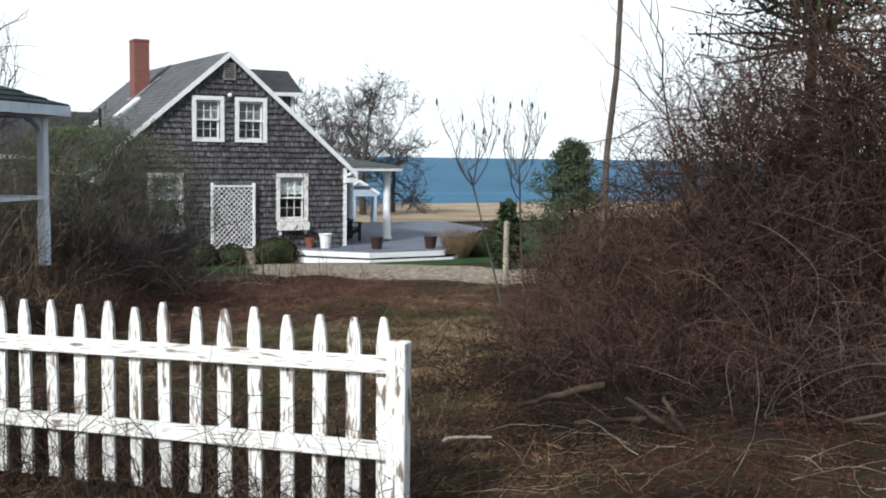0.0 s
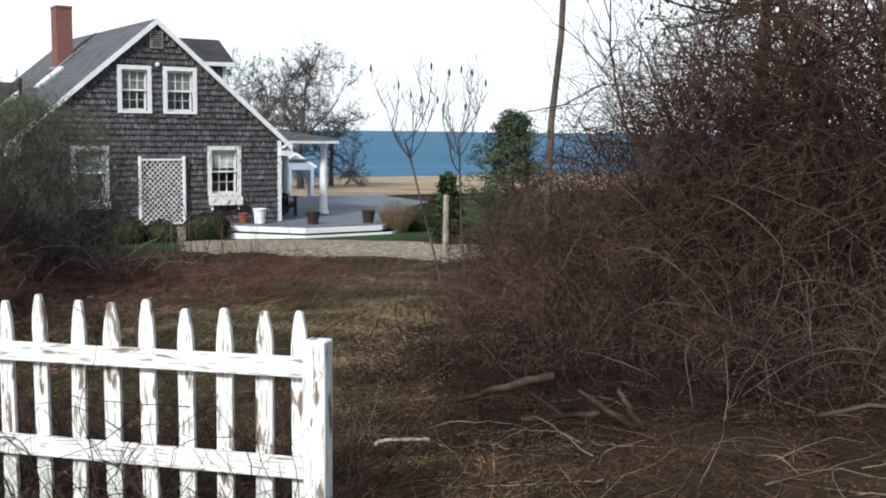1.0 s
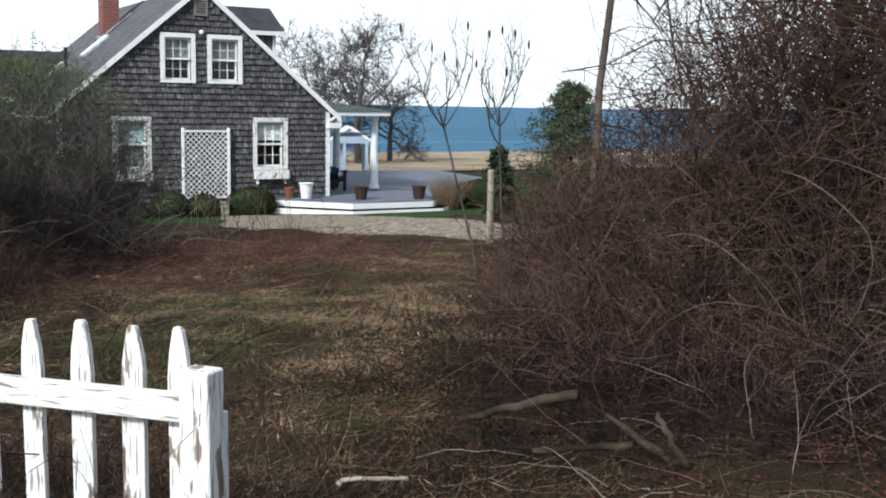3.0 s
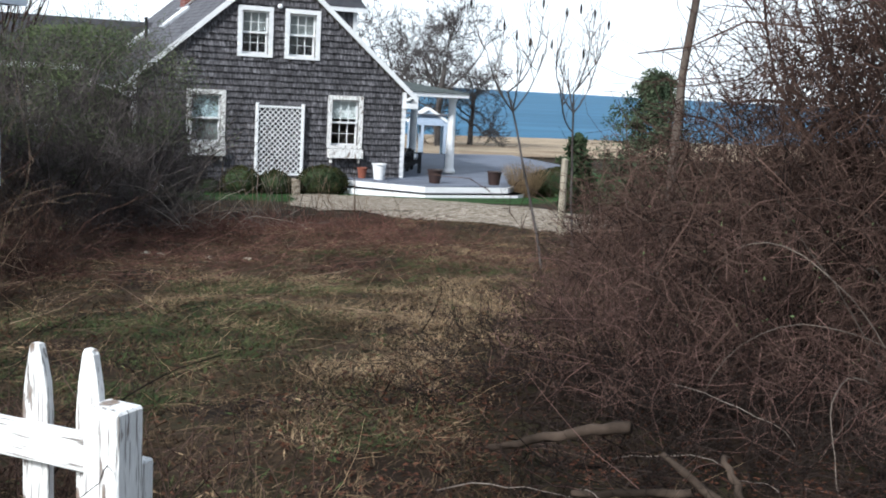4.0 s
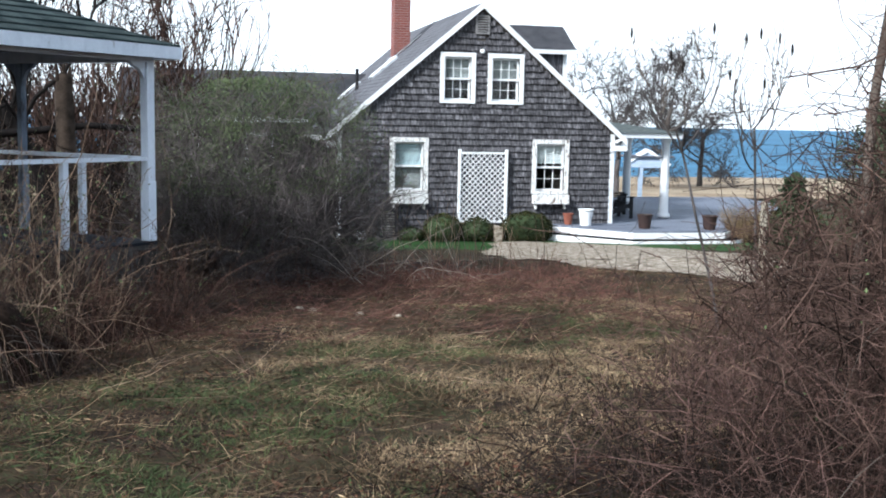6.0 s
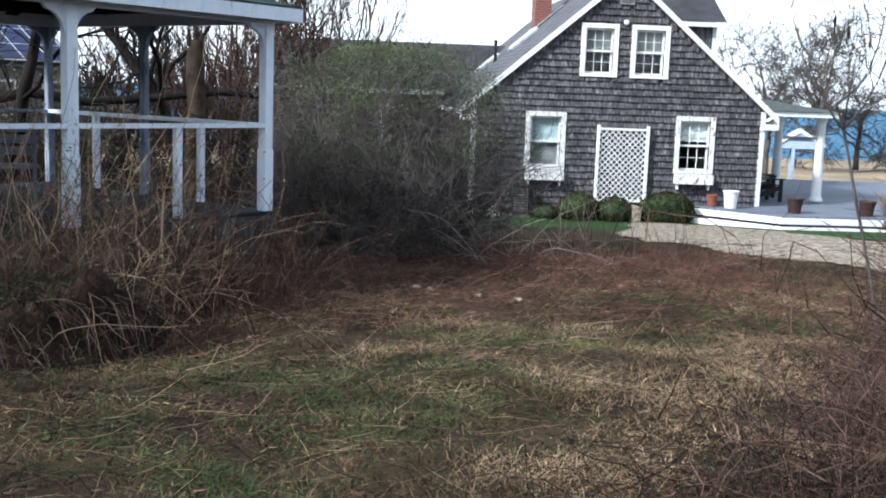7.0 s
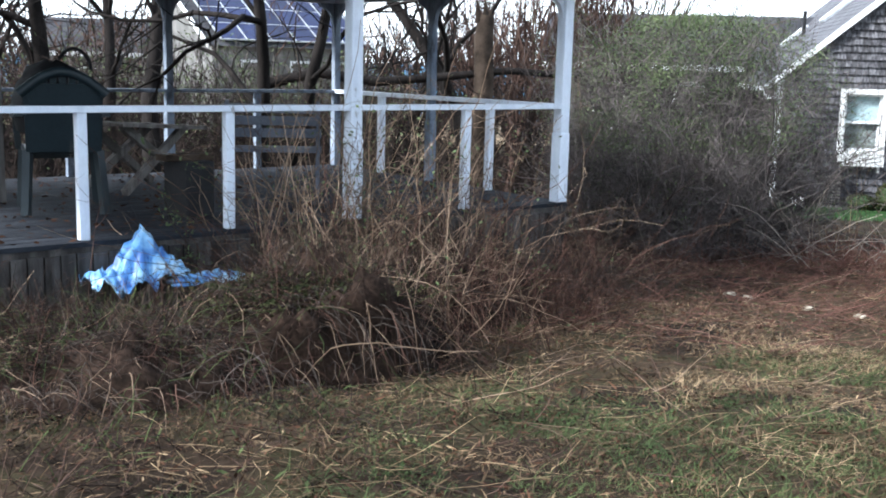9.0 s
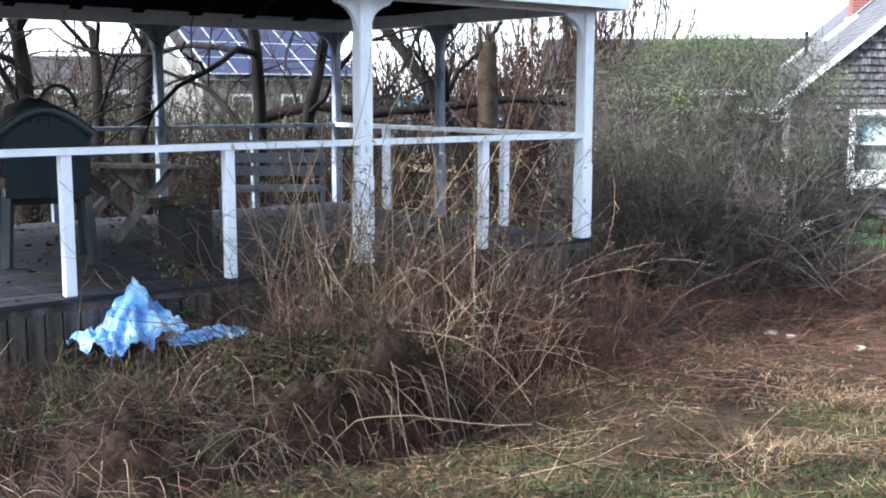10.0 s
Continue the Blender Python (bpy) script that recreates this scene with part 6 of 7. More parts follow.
# far woods that close the view behind the pavilion
n = 1000
bx, by = rng.uniform(-36, 3.5, n), rng.uniform(46, 66, n)
p = wander(rng, np.column_stack([bx, by, ground_z(bx, by)]), np.column_stack([rng.normal(0, 0.2, (n, 2)), np.ones(n)]), 6, rng.uniform(3.0, 6.0, n), 0.12, np.zeros(n))
stuff("far_woods", tubes("far_woods", p, taper(n, 7, rng.uniform(0.03, 0.08, n), 0.3)), BARK, "leafless far woods behind the pavilion", "woods")
q, s = twigs(p, 6, 1.7, 0.03, steps=2, low=1)
stuff("far_twigs", tubes("far_twigs", q, s), TWIGRED, "brown twig haze of the far woods", "twigs")
# brush behind the pavilion
n = 2500
bx, by = rng.uniform(-16, 2.4, n), 8.0 + 24 * rng.random(n)
loc = (np.column_stack([bx, by]) - (2.93, 14.6)) @ np.array([[0.667, -0.745], [0.745, 0.667]])
ok = (loc[:, 1] > 4.4) & (by > 19) | (loc[:, 0] < -7.6) & (loc[:, 1] > -1.0) & (rng.random(n) < 0.9)
bx, by = bx[ok], by[ok]
n = len(bx)
p = wander(rng, np.column_stack([bx, by, ground_z(bx, by)]), np.column_stack([rng.normal(0, 0.35, (n, 2)), np.ones(n)]), 7, rng.uniform(1.0, 2.8, n), 0.16, np.full(n, 0.02))
stuff("brushwood", tubes("brushwood", p, taper(n, 8, rng.uniform(0.008, 0.018, n), 0.4)), TWIGDARK, "brown leafless undergrowth behind the pavilion", "undergrowth")
q, s = twigs(p, 5, 0.75, 0.009, steps=2)
stuff("brushwood_twigs", tubes("brushwood_twigs", q, s), TWIGDARK, "fine twigs of the undergrowth", "twigs")
sel = q[rng.random(len(q)) < 0.35, -1]
stuff("brush_leaves", cards("brush_leaves", sel, rng.uniform(0.02, 0.045, len(sel)), rng), LEAF, "thin green leaves in the undergrowth", "leaves")

# taller olive bushes before the neighbour's house
n = 300
bx, by = rng.uniform(-11.5, -2.5, n), rng.uniform(29.5, 35.0, n)
p = wander(rng, np.column_stack([bx, by, ground_z(bx, by)]), np.column_stack([rng.normal(0, 0.3, (n, 2)), np.ones(n)]), 6, rng.uniform(1.8, 3.3, n), 0.14, np.full(n, 0.01))
stuff("far_bushes", tubes("far_bushes", p, taper(n, 7, rng.uniform(0.010, 0.022, n), 0.4)), TWIGDARK, "half-leafed olive bushes before the far house", "bushes")
q, s = twigs(p, 9, 0.8, 0.011, steps=2)
stuff("far_bush_twigs", tubes("far_bush_twigs", q, s), SHRUBTWIG, "twigs of the far bushes", "twigs")
c = np.repeat(q[:, 1:].reshape(-1, 3), 2, axis=0)
stuff("far_bush_leaves", cards("far_bush_leaves", c + rng.normal(0, 0.15, c.shape), rng.uniform(0.025, 0.05, len(c)), rng), LEAF, "olive leaves of the far bushes", "leaves")


def conifer(name, x, y, height, width, seed, label, clear=0.05, density=900, needle=None, leaf=(0.03, 0.07), each=14, outer=1, fluff=0.045):
    """A trunk with whorls of drooping boughs set with needle sprays."""
    r = np.random.default_rng(seed)
    gzv = float(ground_z(x, y))
    trunk = np.array([[(x + 0.02 * k, y, gzv + height * k / 5) for k in range(6)]])
    tree = tagged(part(name, tubes(name, trunk, taper(1, 6, [0.016 * height], 0.2), 8), BARK, smooth=True), label, "tree")
    n = density // 6
    f = clear + (1 - clear) * r.random(n) ** 0.9
    a = r.uniform(0, 2 * np.pi, n)
    start = np.column_stack([np.full(n, x), np.full(n, y), gzv + height * f])
    lump = 1 + 0.28 * np.sin(3 * a + 9 * f) + 0.2 * np.sin(5 * a - 17 * f + 1)
    reach = width * 0.5 * np.clip(1.08 - f, 0.08, 1) ** 0.7 * lump * r.uniform(0.5, 1.2, n)
    p = wander(r, start, np.column_stack([np.cos(a), np.sin(a), r.uniform(-0.1, 0.5, n)]), 4, reach, 0.12, np.full(n, -0.04))
    tagged(part("bough_whorl", tubes("bough_whorl", p, taper(n, 5, np.full(n, 0.008 * height / 2), 0.4)), BARK, tree), kind="stuff")
    c = np.repeat(p[:, outer:].reshape(-1, 3), each, axis=0)
    c = c + r.normal(0, fluff * height ** 0.5, c.shape) * (1, 1, 0.7)
    tagged(part("needles", cards("needles", c, r.uniform(*leaf, len(c)), r, long=1.4), needle or NEEDLE, tree), kind="stuff")
    return tree


conifer("conifer", 17.6, 23.2, 3.0, 2.5, 12, "small dark green pine with open tufted boughs beyond the drive", 0.02, 1300, SOFTNEEDLE, (0.018, 0.045), 34, 2, 0.05)
conifer("conifer", 13.9, 20.6, 1.5, 0.75, 2, "small dark juniper beside the drive", 0.02, 700)
conifer("pine_tree", 10.1, 8.9, 6.0, 4.4, 4, "tall dark pine behind the thicket", 0.5, 1700, None, (0.016, 0.038), 16)
conifer("pine_tree", 13.0, 7.0, 7.0, 4.6, 6, "tall dark pine behind the thicket", 0.45, 1700, None, (0.02, 0.044), 13)

# lean bare trunk in the thicket
t = np.array([[(8.25, 10.2, -0.3), (8.3, 10.2, 1.0), (8.32, 10.2, 1.8), (8.43, 10.2, 2.7), (8.46, 10.2, 3.6), (8.6, 10.2, 4.6), (8.65, 10.2, 5.6)]])
snag = tagged(part("dead_tree", tubes("dead_tree", t, taper(1, 7, [0.042], 0.6), 8), CANEGREY, smooth=True), "tall thin crooked dead tree in the thicket", "tree")
q, s = twigs(t, 46, 0.38, 0.003, steps=4, low=3, up=0.6)
tagged(part("trunk_twigs", tubes("trunk_twigs", q, s), TWIGDARK, snag), kind="stuff")

# sapling with dark seed heads
def sapling(x, y, tall, seed, forks, lean):
    """A slim stem that opens into a candelabra of forks, each fork ending in thin shoots with a seed head."""
    r = np.random.default_rng(seed)
    g0 = float(ground_z(x, y)) - 0.03
    stem = wander(r, np.array([[x, y, g0]]), np.array([[lean[0], lean[1], 1.0]]), 9, np.array([tall * 0.64]), 0.05, np.zeros(1))
    ob = tagged(part("sapling", tubes("sapling", stem, taper(1, 10, [0.015], 0.65), 6), GREYBARK, smooth=True), "leafless sapling with upright forks and dark seed heads", "sapling")
    ang = np.arange(forks) * 2 * np.pi / forks + r.uniform(0, 1, forks)
    at = stem[0, r.integers(7, 10, forks)]
    out = np.column_stack([np.cos(ang), np.sin(ang), np.full(forks, 0.75)])
    limbs = wander(r, at, out, 7, tall * r.uniform(0.15, 0.25, forks), 0.1, np.full(forks, -0.22))
    for a in limbs:
        part("branch", tubes("branch", a[None], taper(1, 8, [0.0092], 0.55), 5), GREYBARK, ob, smooth=True)
    i = np.repeat(np.arange(forks), 2)
    tips = wander(r, limbs[i, r.integers(4, 8, len(i))], np.column_stack([r.normal(0, 0.42, (len(i), 2)), np.ones(len(i))]), 6, tall * r.uniform(0.1, 0.2, len(i)), 0.1, np.full(len(i), -0.14))
    for k, a in enumerate(tips):
        part("shoot", tubes("shoot", a[None], taper(1, 7, [0.0062], 0.4), 4), CANEGREY, ob, smooth=True)
        if k % 2:
            head = lathe([(0.002, -0.02), (0.009, -0.01), (0.014, 0.03), (0.01, 0.06), (0.003, 0.085)], 8)
            bmesh.ops.translate(head, verts=head.verts[:], vec=a[-1])
            part("seed_head", head, BARK, ob)
    both = np.concatenate([tips, limbs[:, :7]])
    i = np.repeat(np.arange(len(both)), 4)
    tq = wander(r, both[i, r.integers(1, 6, len(i))], np.column_stack([r.normal(0, 0.6, (len(i), 2)), np.ones(len(i))]), 5, r.uniform(0.15, 0.55, len(i)), 0.16, np.full(len(i), -0.1))
    tagged(part("twig_spray", tubes("twig_spray", tq, taper(len(tq), 6, np.full(len(tq), 0.0042), 0.4)), CANEGREY, ob), kind="stuff")


sapling(8.05, 11.9, 2.95, 2, 5, (-0.05, 0.0))
sapling(8.6, 12.2, 3.0, 7, 6, (0.0, 0.02))


# ---------------------------------------------------------------- by the house
trellis = thing("trellis", pose(0, HY0, 0), "white diagonal lattice trellis leaning on the shingle wall", "trellis")
TX0, TX1, TZ0, TZ1 = 9.40, 10.62, -0.80, 0.90
for x in (TX0, TX1 - 0.07):
    part("trellis_post", cube((x, -0.15, HGROUND + 0.05), (x + 0.07, -0.08, TZ1 + 0.05), 0.008), WHITE, trellis)
part("trellis_rail", cube((TX0 + 0.07, -0.14, TZ1 - 0.06), (TX1 - 0.07, -0.09, TZ1 - 0.01)), WHITE, trellis)
part("trellis_rail", cube((TX0 + 0.07, -0.14, TZ0), (TX1 - 0.07, -0.09, TZ0 + 0.05)), WHITE, trellis)
X0, X1, Z0, Z1 = TX0 + 0.07, TX1 - 0.07, TZ0 + 0.05, TZ1 - 0.06
for sgn, yy in ((1, -0.122), (-1, -0.108)):
    c = (X0 - Z1 if sgn > 0 else X0 + Z0) + 0.06
    while c < (X1 - Z0 if sgn > 0 else X1 + Z1):
        pts = []
        for z in (Z0, Z1):
            x = c + sgn * z
            if X0 <= x <= X1:
                pts.append((x, z))
        for x in (X0, X1):
            z = sgn * (x - c)
            if Z0 < z < Z1:
                pts.append((x, z))
        if len(pts) >= 2:
            a, b = pts[0], pts[-1]
            bm = bmesh.new()
            nrm = Vector((-(b[1] - a[1]), b[0] - a[0])).normalized() * 0.0105
            ring = [(a[0] - nrm.x, a[1] - nrm.y), (b[0] - nrm.x, b[1] - nrm.y), (b[0] + nrm.x, b[1] + nrm.y), (a[0] + nrm.x, a[1] + nrm.y)]
            va, vb = [bm.verts.new((x, yy, z)) for x, z in ring], [bm.verts.new((x, yy + 0.012, z)) for x, z in ring]
            bm.faces.new(va)
            bm.faces.new(vb[::-1])
            for k in range(4):
                bm.faces.new((va[k], vb[k], vb[(k + 1) % 4], va[(k + 1) % 4]))
            bmesh.ops.recalc_face_normals(bm, faces=bm.faces[:])
            part("lattice_slat", bm, WHITE, trellis)
        c += 0.137


def hedge_bush(x, y, w, d, h, seed, label):
    """A clipped evergreen mound: a twiggy core covered with small leaves."""
    r = np.random.default_rng(seed)
    g0 = float(ground_z(x, y)) + 0.02
    core = lathe([(0.05, 0), (0.36, 0.05), (0.44, 0.3), (0.40, 0.6), (0.25, 0.82), (0.02, 0.9)], 14)
    bmesh.ops.transform(core, matrix=Matrix.Translation((x, y, g0)) @ Matrix.Diagonal((w, d, h, 1)), verts=core.verts[:])
    ob = tagged(part("box_bush", core, NEEDLE, smooth=True), label, "bush", "clipped bushes along the wall")
    n = int(5200 * w * h)
    a, f = r.uniform(0, 2 * np.pi, n), r.random(n)
    rad = np.interp(f, [0, 0.08, 0.35, 0.65, 0.87, 1], [0.36, 0.44, 0.49, 0.44, 0.3, 0.02]) * r.uniform(0.9, 1.06, n)
    c = np.column_stack([x + w * rad * np.cos(a), y + d * rad * np.sin(a), g0 + h * f * r.uniform(0.96, 1.03, n)])
    tagged(part("leaves", cards("leaves", c, r.uniform(0.014, 0.03, n), r), BOXLEAF, ob), kind="stuff")


hedge_bush(8.92, 27.35, 0.95, 0.75, 0.62, 1, "rounded clipped green bush against the wall")
hedge_bush(9.72, 27.3, 0.86, 0.75, 0.54, 2, "low rounded clipped green bush before the trellis")
hedge_bush(10.93, 27.3, 1.32, 0.8, 0.68, 3, "wide rounded clipped green bush under the window")
hedge_bush(8.2, 27.45, 0.6, 0.6, 0.3, 5, "low dark bush against the wall")
hedge_bush(17.1, 26.6, 1.6, 1.1, 0.75, 6, "green low shrub beside the deck")
hedge_bush(18.2, 27.6, 1.5, 1.2, 0.8, 7, "green low shrub beside the deck")
step = thing("stepping_block", pose(0, 0, 0), "pale stone block between the bushes", "block")
part("block", cube((10.08, 27.0, -1.18), (10.28, 27.6, -0.82), 0.02), GRAVEL, step)
ac = thing("utility_box", pose(7.65, 27.75, -1.18), "dark grey utility box against the wall", "box")
part("casing", cube((-0.19, -0.2, 0.06), (0.19, 0.2, 0.74), 0.02), BLACK, ac)
for k in range(9):
    part("grille_bar", cube((-0.16, -0.212, 0.14 + 0.06 * k), (0.16, -0.204, 0.17 + 0.06 * k)), GREYW, ac)
part("foot", cube((-0.21, -0.22, 0), (0.21, 0.22, 0.055)), GREYW, ac)
bag = lathe([(0.1, 0), (0.17, 0.03), (0.15, 0.12), (0.06, 0.2), (0.01, 0.22)], 11)
for v in bag.verts:
    v.co += Vector((random.uniform(-1, 1), random.uniform(-1, 1), 0)) * 0.02
bag = part("white_bag", bag, WHITE)
bag.location = (7.0, 27.5, float(ground_z(7.0, 27.5)) + 0.02)
tagged(bag, "crumpled white bag on the grass", "bag")


def pot(name, x, y, z, r, h, material, label, rim=0.03):
    body = lathe([(r * 0.7, 0), (r * 0.72, 0.01), (r * 0.95, h - rim - 0.005), (r * 1.06, h - rim), (r * 1.06, h), (r * 0.93, h), (r * 0.86, h - 0.06), (0.0, h - 0.07)], 22)
    ob = part(name, body, material, smooth=False)
    ob.location = (x, y, z)
    tagged(ob, label, "pot", "pots on the deck")
    soil = lathe([(r * 0.87, 0), (r * 0.86, 0.015), (r * 0.4, 0.02)], 16)
    part("soil", soil, BARK, ob).location = (0, 0, h - 0.075)
    return ob


pot("plant_pot", 13.68, 26.75, DK + 0.001, 0.19, 0.34, DARKPOT, "dark brown plant pot on the deck edge")
pot("plant_pot", 15.2, 26.45, DK + 0.001, 0.19, 0.34, DARKPOT, "dark brown plant pot at the deck corner")
pot("white_urn", 12.48, 27.5, DK + 0.001, 0.18, 0.40, WHITE, "white tapered plant pot by the wall")
pot("terracotta_pot", 12.13, 27.78, DK + 0.001, 0.125, 0.27, TERRA, "terracotta flower pot by the wall")


def adirondack(x, y, turn):
    ob = thing("deck_chair", pose(x, y, DK, 0, 0, turn), "dark slatted deck chair beside the porch wall", "chair")
    for s in (-0.3, 0.3):
        part("leg", bar(bmesh.new(), (s, -0.42, 0.0), (s, -0.42, 0.55), 0.04, 0.09), BLACK, ob)
        part("side_rail", bar(bmesh.new(), (s, -0.45, 0.36), (s, 0.45, 0.08), 0.03, 0.12), BLACK, ob)
        part("arm", cube((s - 0.08, -0.5, 0.55), (s + 0.08, 0.25, 0.575), 0.006), BLACK, ob)
    for k in range(6):
        part("seat_slat", bar(bmesh.new(), (-0.28, -0.4 + 0.11 * k, 0.405 - 0.034 * k), (0.28, -0.4 + 0.11 * k, 0.405 - 0.034 * k), 0.09, 0.02), BLACK, ob)
    for k in range(7):
        xx = -0.27 + 0.09 * k
        part("back_slat", bar(bmesh.new(), (xx, 0.2, 0.2), (xx * 1.15, 0.55, 0.98 - 0.8 * xx * xx), 0.08, 0.02), BLACK, ob)
    part("back_rail", bar(bmesh.new(), (-0.3, 0.32, 0.45), (0.3, 0.32, 0.45), 0.03, 0.06), BLACK, ob)


adirondack(13.95, 29.6, 100)
adirondack(14.35, 30.9, 75)

# small gabled garden shelter past the deck's far end
arb = thing("garden_shelter", pose(18.5, 37.9, -1.3, 0, 0, -20), "small open gabled garden shelter of white posts", "shelter")
for x in (-0.62, -0.2, 0.62):
    for y in (0, 1.2):
        part("shelter_post", cube((x - 0.05, y - 0.05, 0), (x + 0.05, y + 0.05, 1.45)), BLUEWALL, arb)
for y in (-0.06, 1.2):
    part("shelter_beam", cube((-0.7, y, 1.45), (0.7, y + 0.06, 1.55)), BLUEWALL, arb)
    for s in (-1, 1):
        part("shelter_rake", bar(bmesh.new(), (s * 0.78, y + 0.03, 1.55), (0, y + 0.03, 2.05), 0.06, 0.09), WHITE, arb)
part("shelter_gable", prism([(-0.66, 1.56), (0.66, 1.56), (0, 1.98)], 0.04), BLUEWALL, arb)
for s in (-1, 1):
    part("shelter_roof", bar(bmesh.new(), (s * 0.42, -0.12, 1.83), (s * 0.42, 1.32, 1.83), 0.98, 0.04), ASPHALT, arb).rotation_euler = (0, 0, 0)

# beige ornamental grass clump by the step
n = 700
a = rng.uniform(0, 2 * np.pi, n)
rad = 0.28 * np.sqrt(rng.random(n))
bx, by = 16.05 + rad * np.cos(a), 26.35 + rad * np.sin(a)
p = wander(rng, np.column_stack([bx, by, ground_z(bx, by)]), np.column_stack([np.cos(a) * rad * 1.4, np.sin(a) * rad * 1.4, np.ones(n)]), 5, rng.uniform(0.5, 0.95, n), 0.06, np.full(n, 0.05))
tagged(part("ornamental_grass", tubes("ornamental_grass", p, taper(n, 6, np.full(n, 0.005), 0.4)), STRAW), "beige dry ornamental grass clump by the step", "grass clump")

# weathered stake beside the drive
stake = lathe([(0.055, 0), (0.052, 0.4), (0.05, 0.85), (0.048, 1.2), (0.03, 1.22)], 9)
for v in stake.verts:
    v.co += Vector((random.uniform(-0.006, 0.006), random.uniform(-0.006, 0.006), 0))
stake = part("wooden_stake", stake, STAKEW)
stake.location = (10.37, 15.34, -0.545)
tagged(stake, "weathered pale wooden post beside the thicket", "post")

# ---------------------------------------------------------------- logs and sticks
def log(name, pts, r0, r1, material, label):
    f = np.linspace(0, len(pts) - 1, 11)
    p = np.column_stack([np.interp(f, np.arange(len(pts)), [q[i] for q in pts]) for i in range(3)])[None]
    p = p + rng.normal(0, r0 * 0.35, p.shape)
    k = 11
    ob = part(name, tubes(name, p, np.linspace(r0, r1, k)[None], 9), material, smooth=True)
    me = ob.data
    bm = bmesh.new()
    bm.from_mesh(me)
    for v in bm.verts:
        v.co += Vector((random.uniform(-1, 1), random.uniform(-1, 1), random.uniform(-1, 1))) * r0 * 0.22
    bmesh.ops.holes_fill(bm, edges=[e for e in bm.edges if e.is_boundary])
    bm.to_mesh(me)
    bm.free()
    return tagged(ob, label, "log")


log("fallen_log", [(4.50, 6.32, 0.08), (4.66, 6.2, 0.15), (4.80, 6.05, 0.22), (4.93, 5.93, 0.26)], 0.015, 0.027, LOGW, "barkless brown fallen log on the brush")
log("fallen_log", [(4.55, 5.75, 0.09), (4.72, 5.66, 0.1), (4.95, 5.55, 0.12)], 0.013, 0.017, LOGW, "short brown log end on the litter")
log("stump_fork", [(4.95, 5.72, 0.22), (5.02, 5.55, 0.12), (5.12, 5.4, 0.04)], 0.012, 0.024, LOGW, "dark forked stump leaning in the brush")
log("stump_fork", [(5.16, 5.62, 0.22), (5.14, 5.5, 0.12), (5.12, 5.36, 0.04)], 0.011, 0.022, LOGW, "dark forked stump leaning in the brush")
log("bleached_stick", [(3.62, 5.78, 0.09), (3.75, 5.72, 0.11), (3.88, 5.66, 0.1)], 0.011, 0.008, STAKEW, "bleached stick on the litter")
log("bleached_stick", [(5.55, 4.55, 0.25), (5.75, 4.35, 0.33), (5.95, 4.2, 0.28), (6.05, 4.1, 0.15)], 0.013, 0.009, LOGW, "bleached bent stick under the brambles")
n = 22
bx, by = rng.uniform(4.0, 6.2, n), rng.uniform(3.4, 6.2, n)
p = above_ground(wander(rng, np.column_stack([bx, by, ground_z(bx, by) + 0.03]), np.column_stack([rng.normal(0, 1, (n, 2)), rng.uniform(0.1, 0.6, n)]), 8, rng.uniform(0.3, 0.75, n), 0.2, np.full(n, 0.08)), 0.012)
for a in p:
    tagged(part("pale_stick", tubes("pale_stick", a[None], taper(1, 9, [rng.uniform(0.0022, 0.004)], 0.5), 5), TWIGGREY, smooth=True), "pale dry stick on the leaf litter", "stick", "sticks on the litter")

# vines on the fence
n = 170
k0 = rng.uniform(0.0, flen, n)
st = np.array([fence_m @ Vector((x, 0.04, 0.05)) for x in k0])
hd = np.column_stack([rng.normal(0, 0.3, (n, 2)), np.ones(n)])
p = wander(rng, st, hd, 14, rng.uniform(0.3, 1.1, n), 0.3, np.full(n, 0.0), 0.12)
inv = np.array(fence_m.inverted())
loc = np.concatenate([p, np.ones((*p.shape[:2], 1))], 2) @ inv.T
loc[..., 1] = np.clip(loc[..., 1] - 0.03, -0.008, 0.02)
loc[..., 0] = np.clip(loc[..., 0], -0.04, flen)
p = (loc @ np.array(fence_m).T)[..., :3]
stuff("fence_vines", tubes("fence_vines", p, taper(n, 15, rng.uniform(0.0016, 0.0036, n), 0.5)), TWIGDARK, "thin dark leafless vines clinging to the fence", "vines")
n = 1500
bx = rng.uniform(0, flen, n)
st = np.array([fence_m @ Vector((x, y, 0.0)) for x, y in zip(bx, rng.uniform(-1.3, 0.3, n))])
st[:, 2] = ground_z(st[:, 0], st[:, 1])
p = wander(rng, st, np.column_stack([rng.normal(0, 0.5, (n, 2)), np.ones(n)]), 7, rng.uniform(0.2, 0.75, n), 0.2, np.full(n, 0.08))
stuff("fence_weeds", tubes("fence_weeds", above_ground(p), taper(n, 8, rng.uniform(0.0016, 0.003, n), 0.4)), TWIGRED, "thin dead weeds at the fence foot", "weeds")

n = 90
bx, bz = rng.uniform(0, flen, n), rng.uniform(0.1, 0.75, n)
st = np.array([fence_m @ Vector((x, -0.085, z)) for x, z in zip(bx, bz)])
way = np.array([fence_m.to_3x3() @ Vector((a, 0, b)) for a, b in zip(rng.normal(0, 0.6, n), rng.normal(0.4, 0.8, n))])
p = above_ground(wander(rng, st, way, 9, rng.uniform(0.15, 0.55, n), 0.16, np.full(n, 0.03), 0.12))
stuff("fence_vines", tubes("fence_vines", p, taper(n, 10, rng.uniform(0.0013, 0.0028, n), 0.5), 4), TWIGDARK, "thin dark dead vines caught on the fence", "vines")

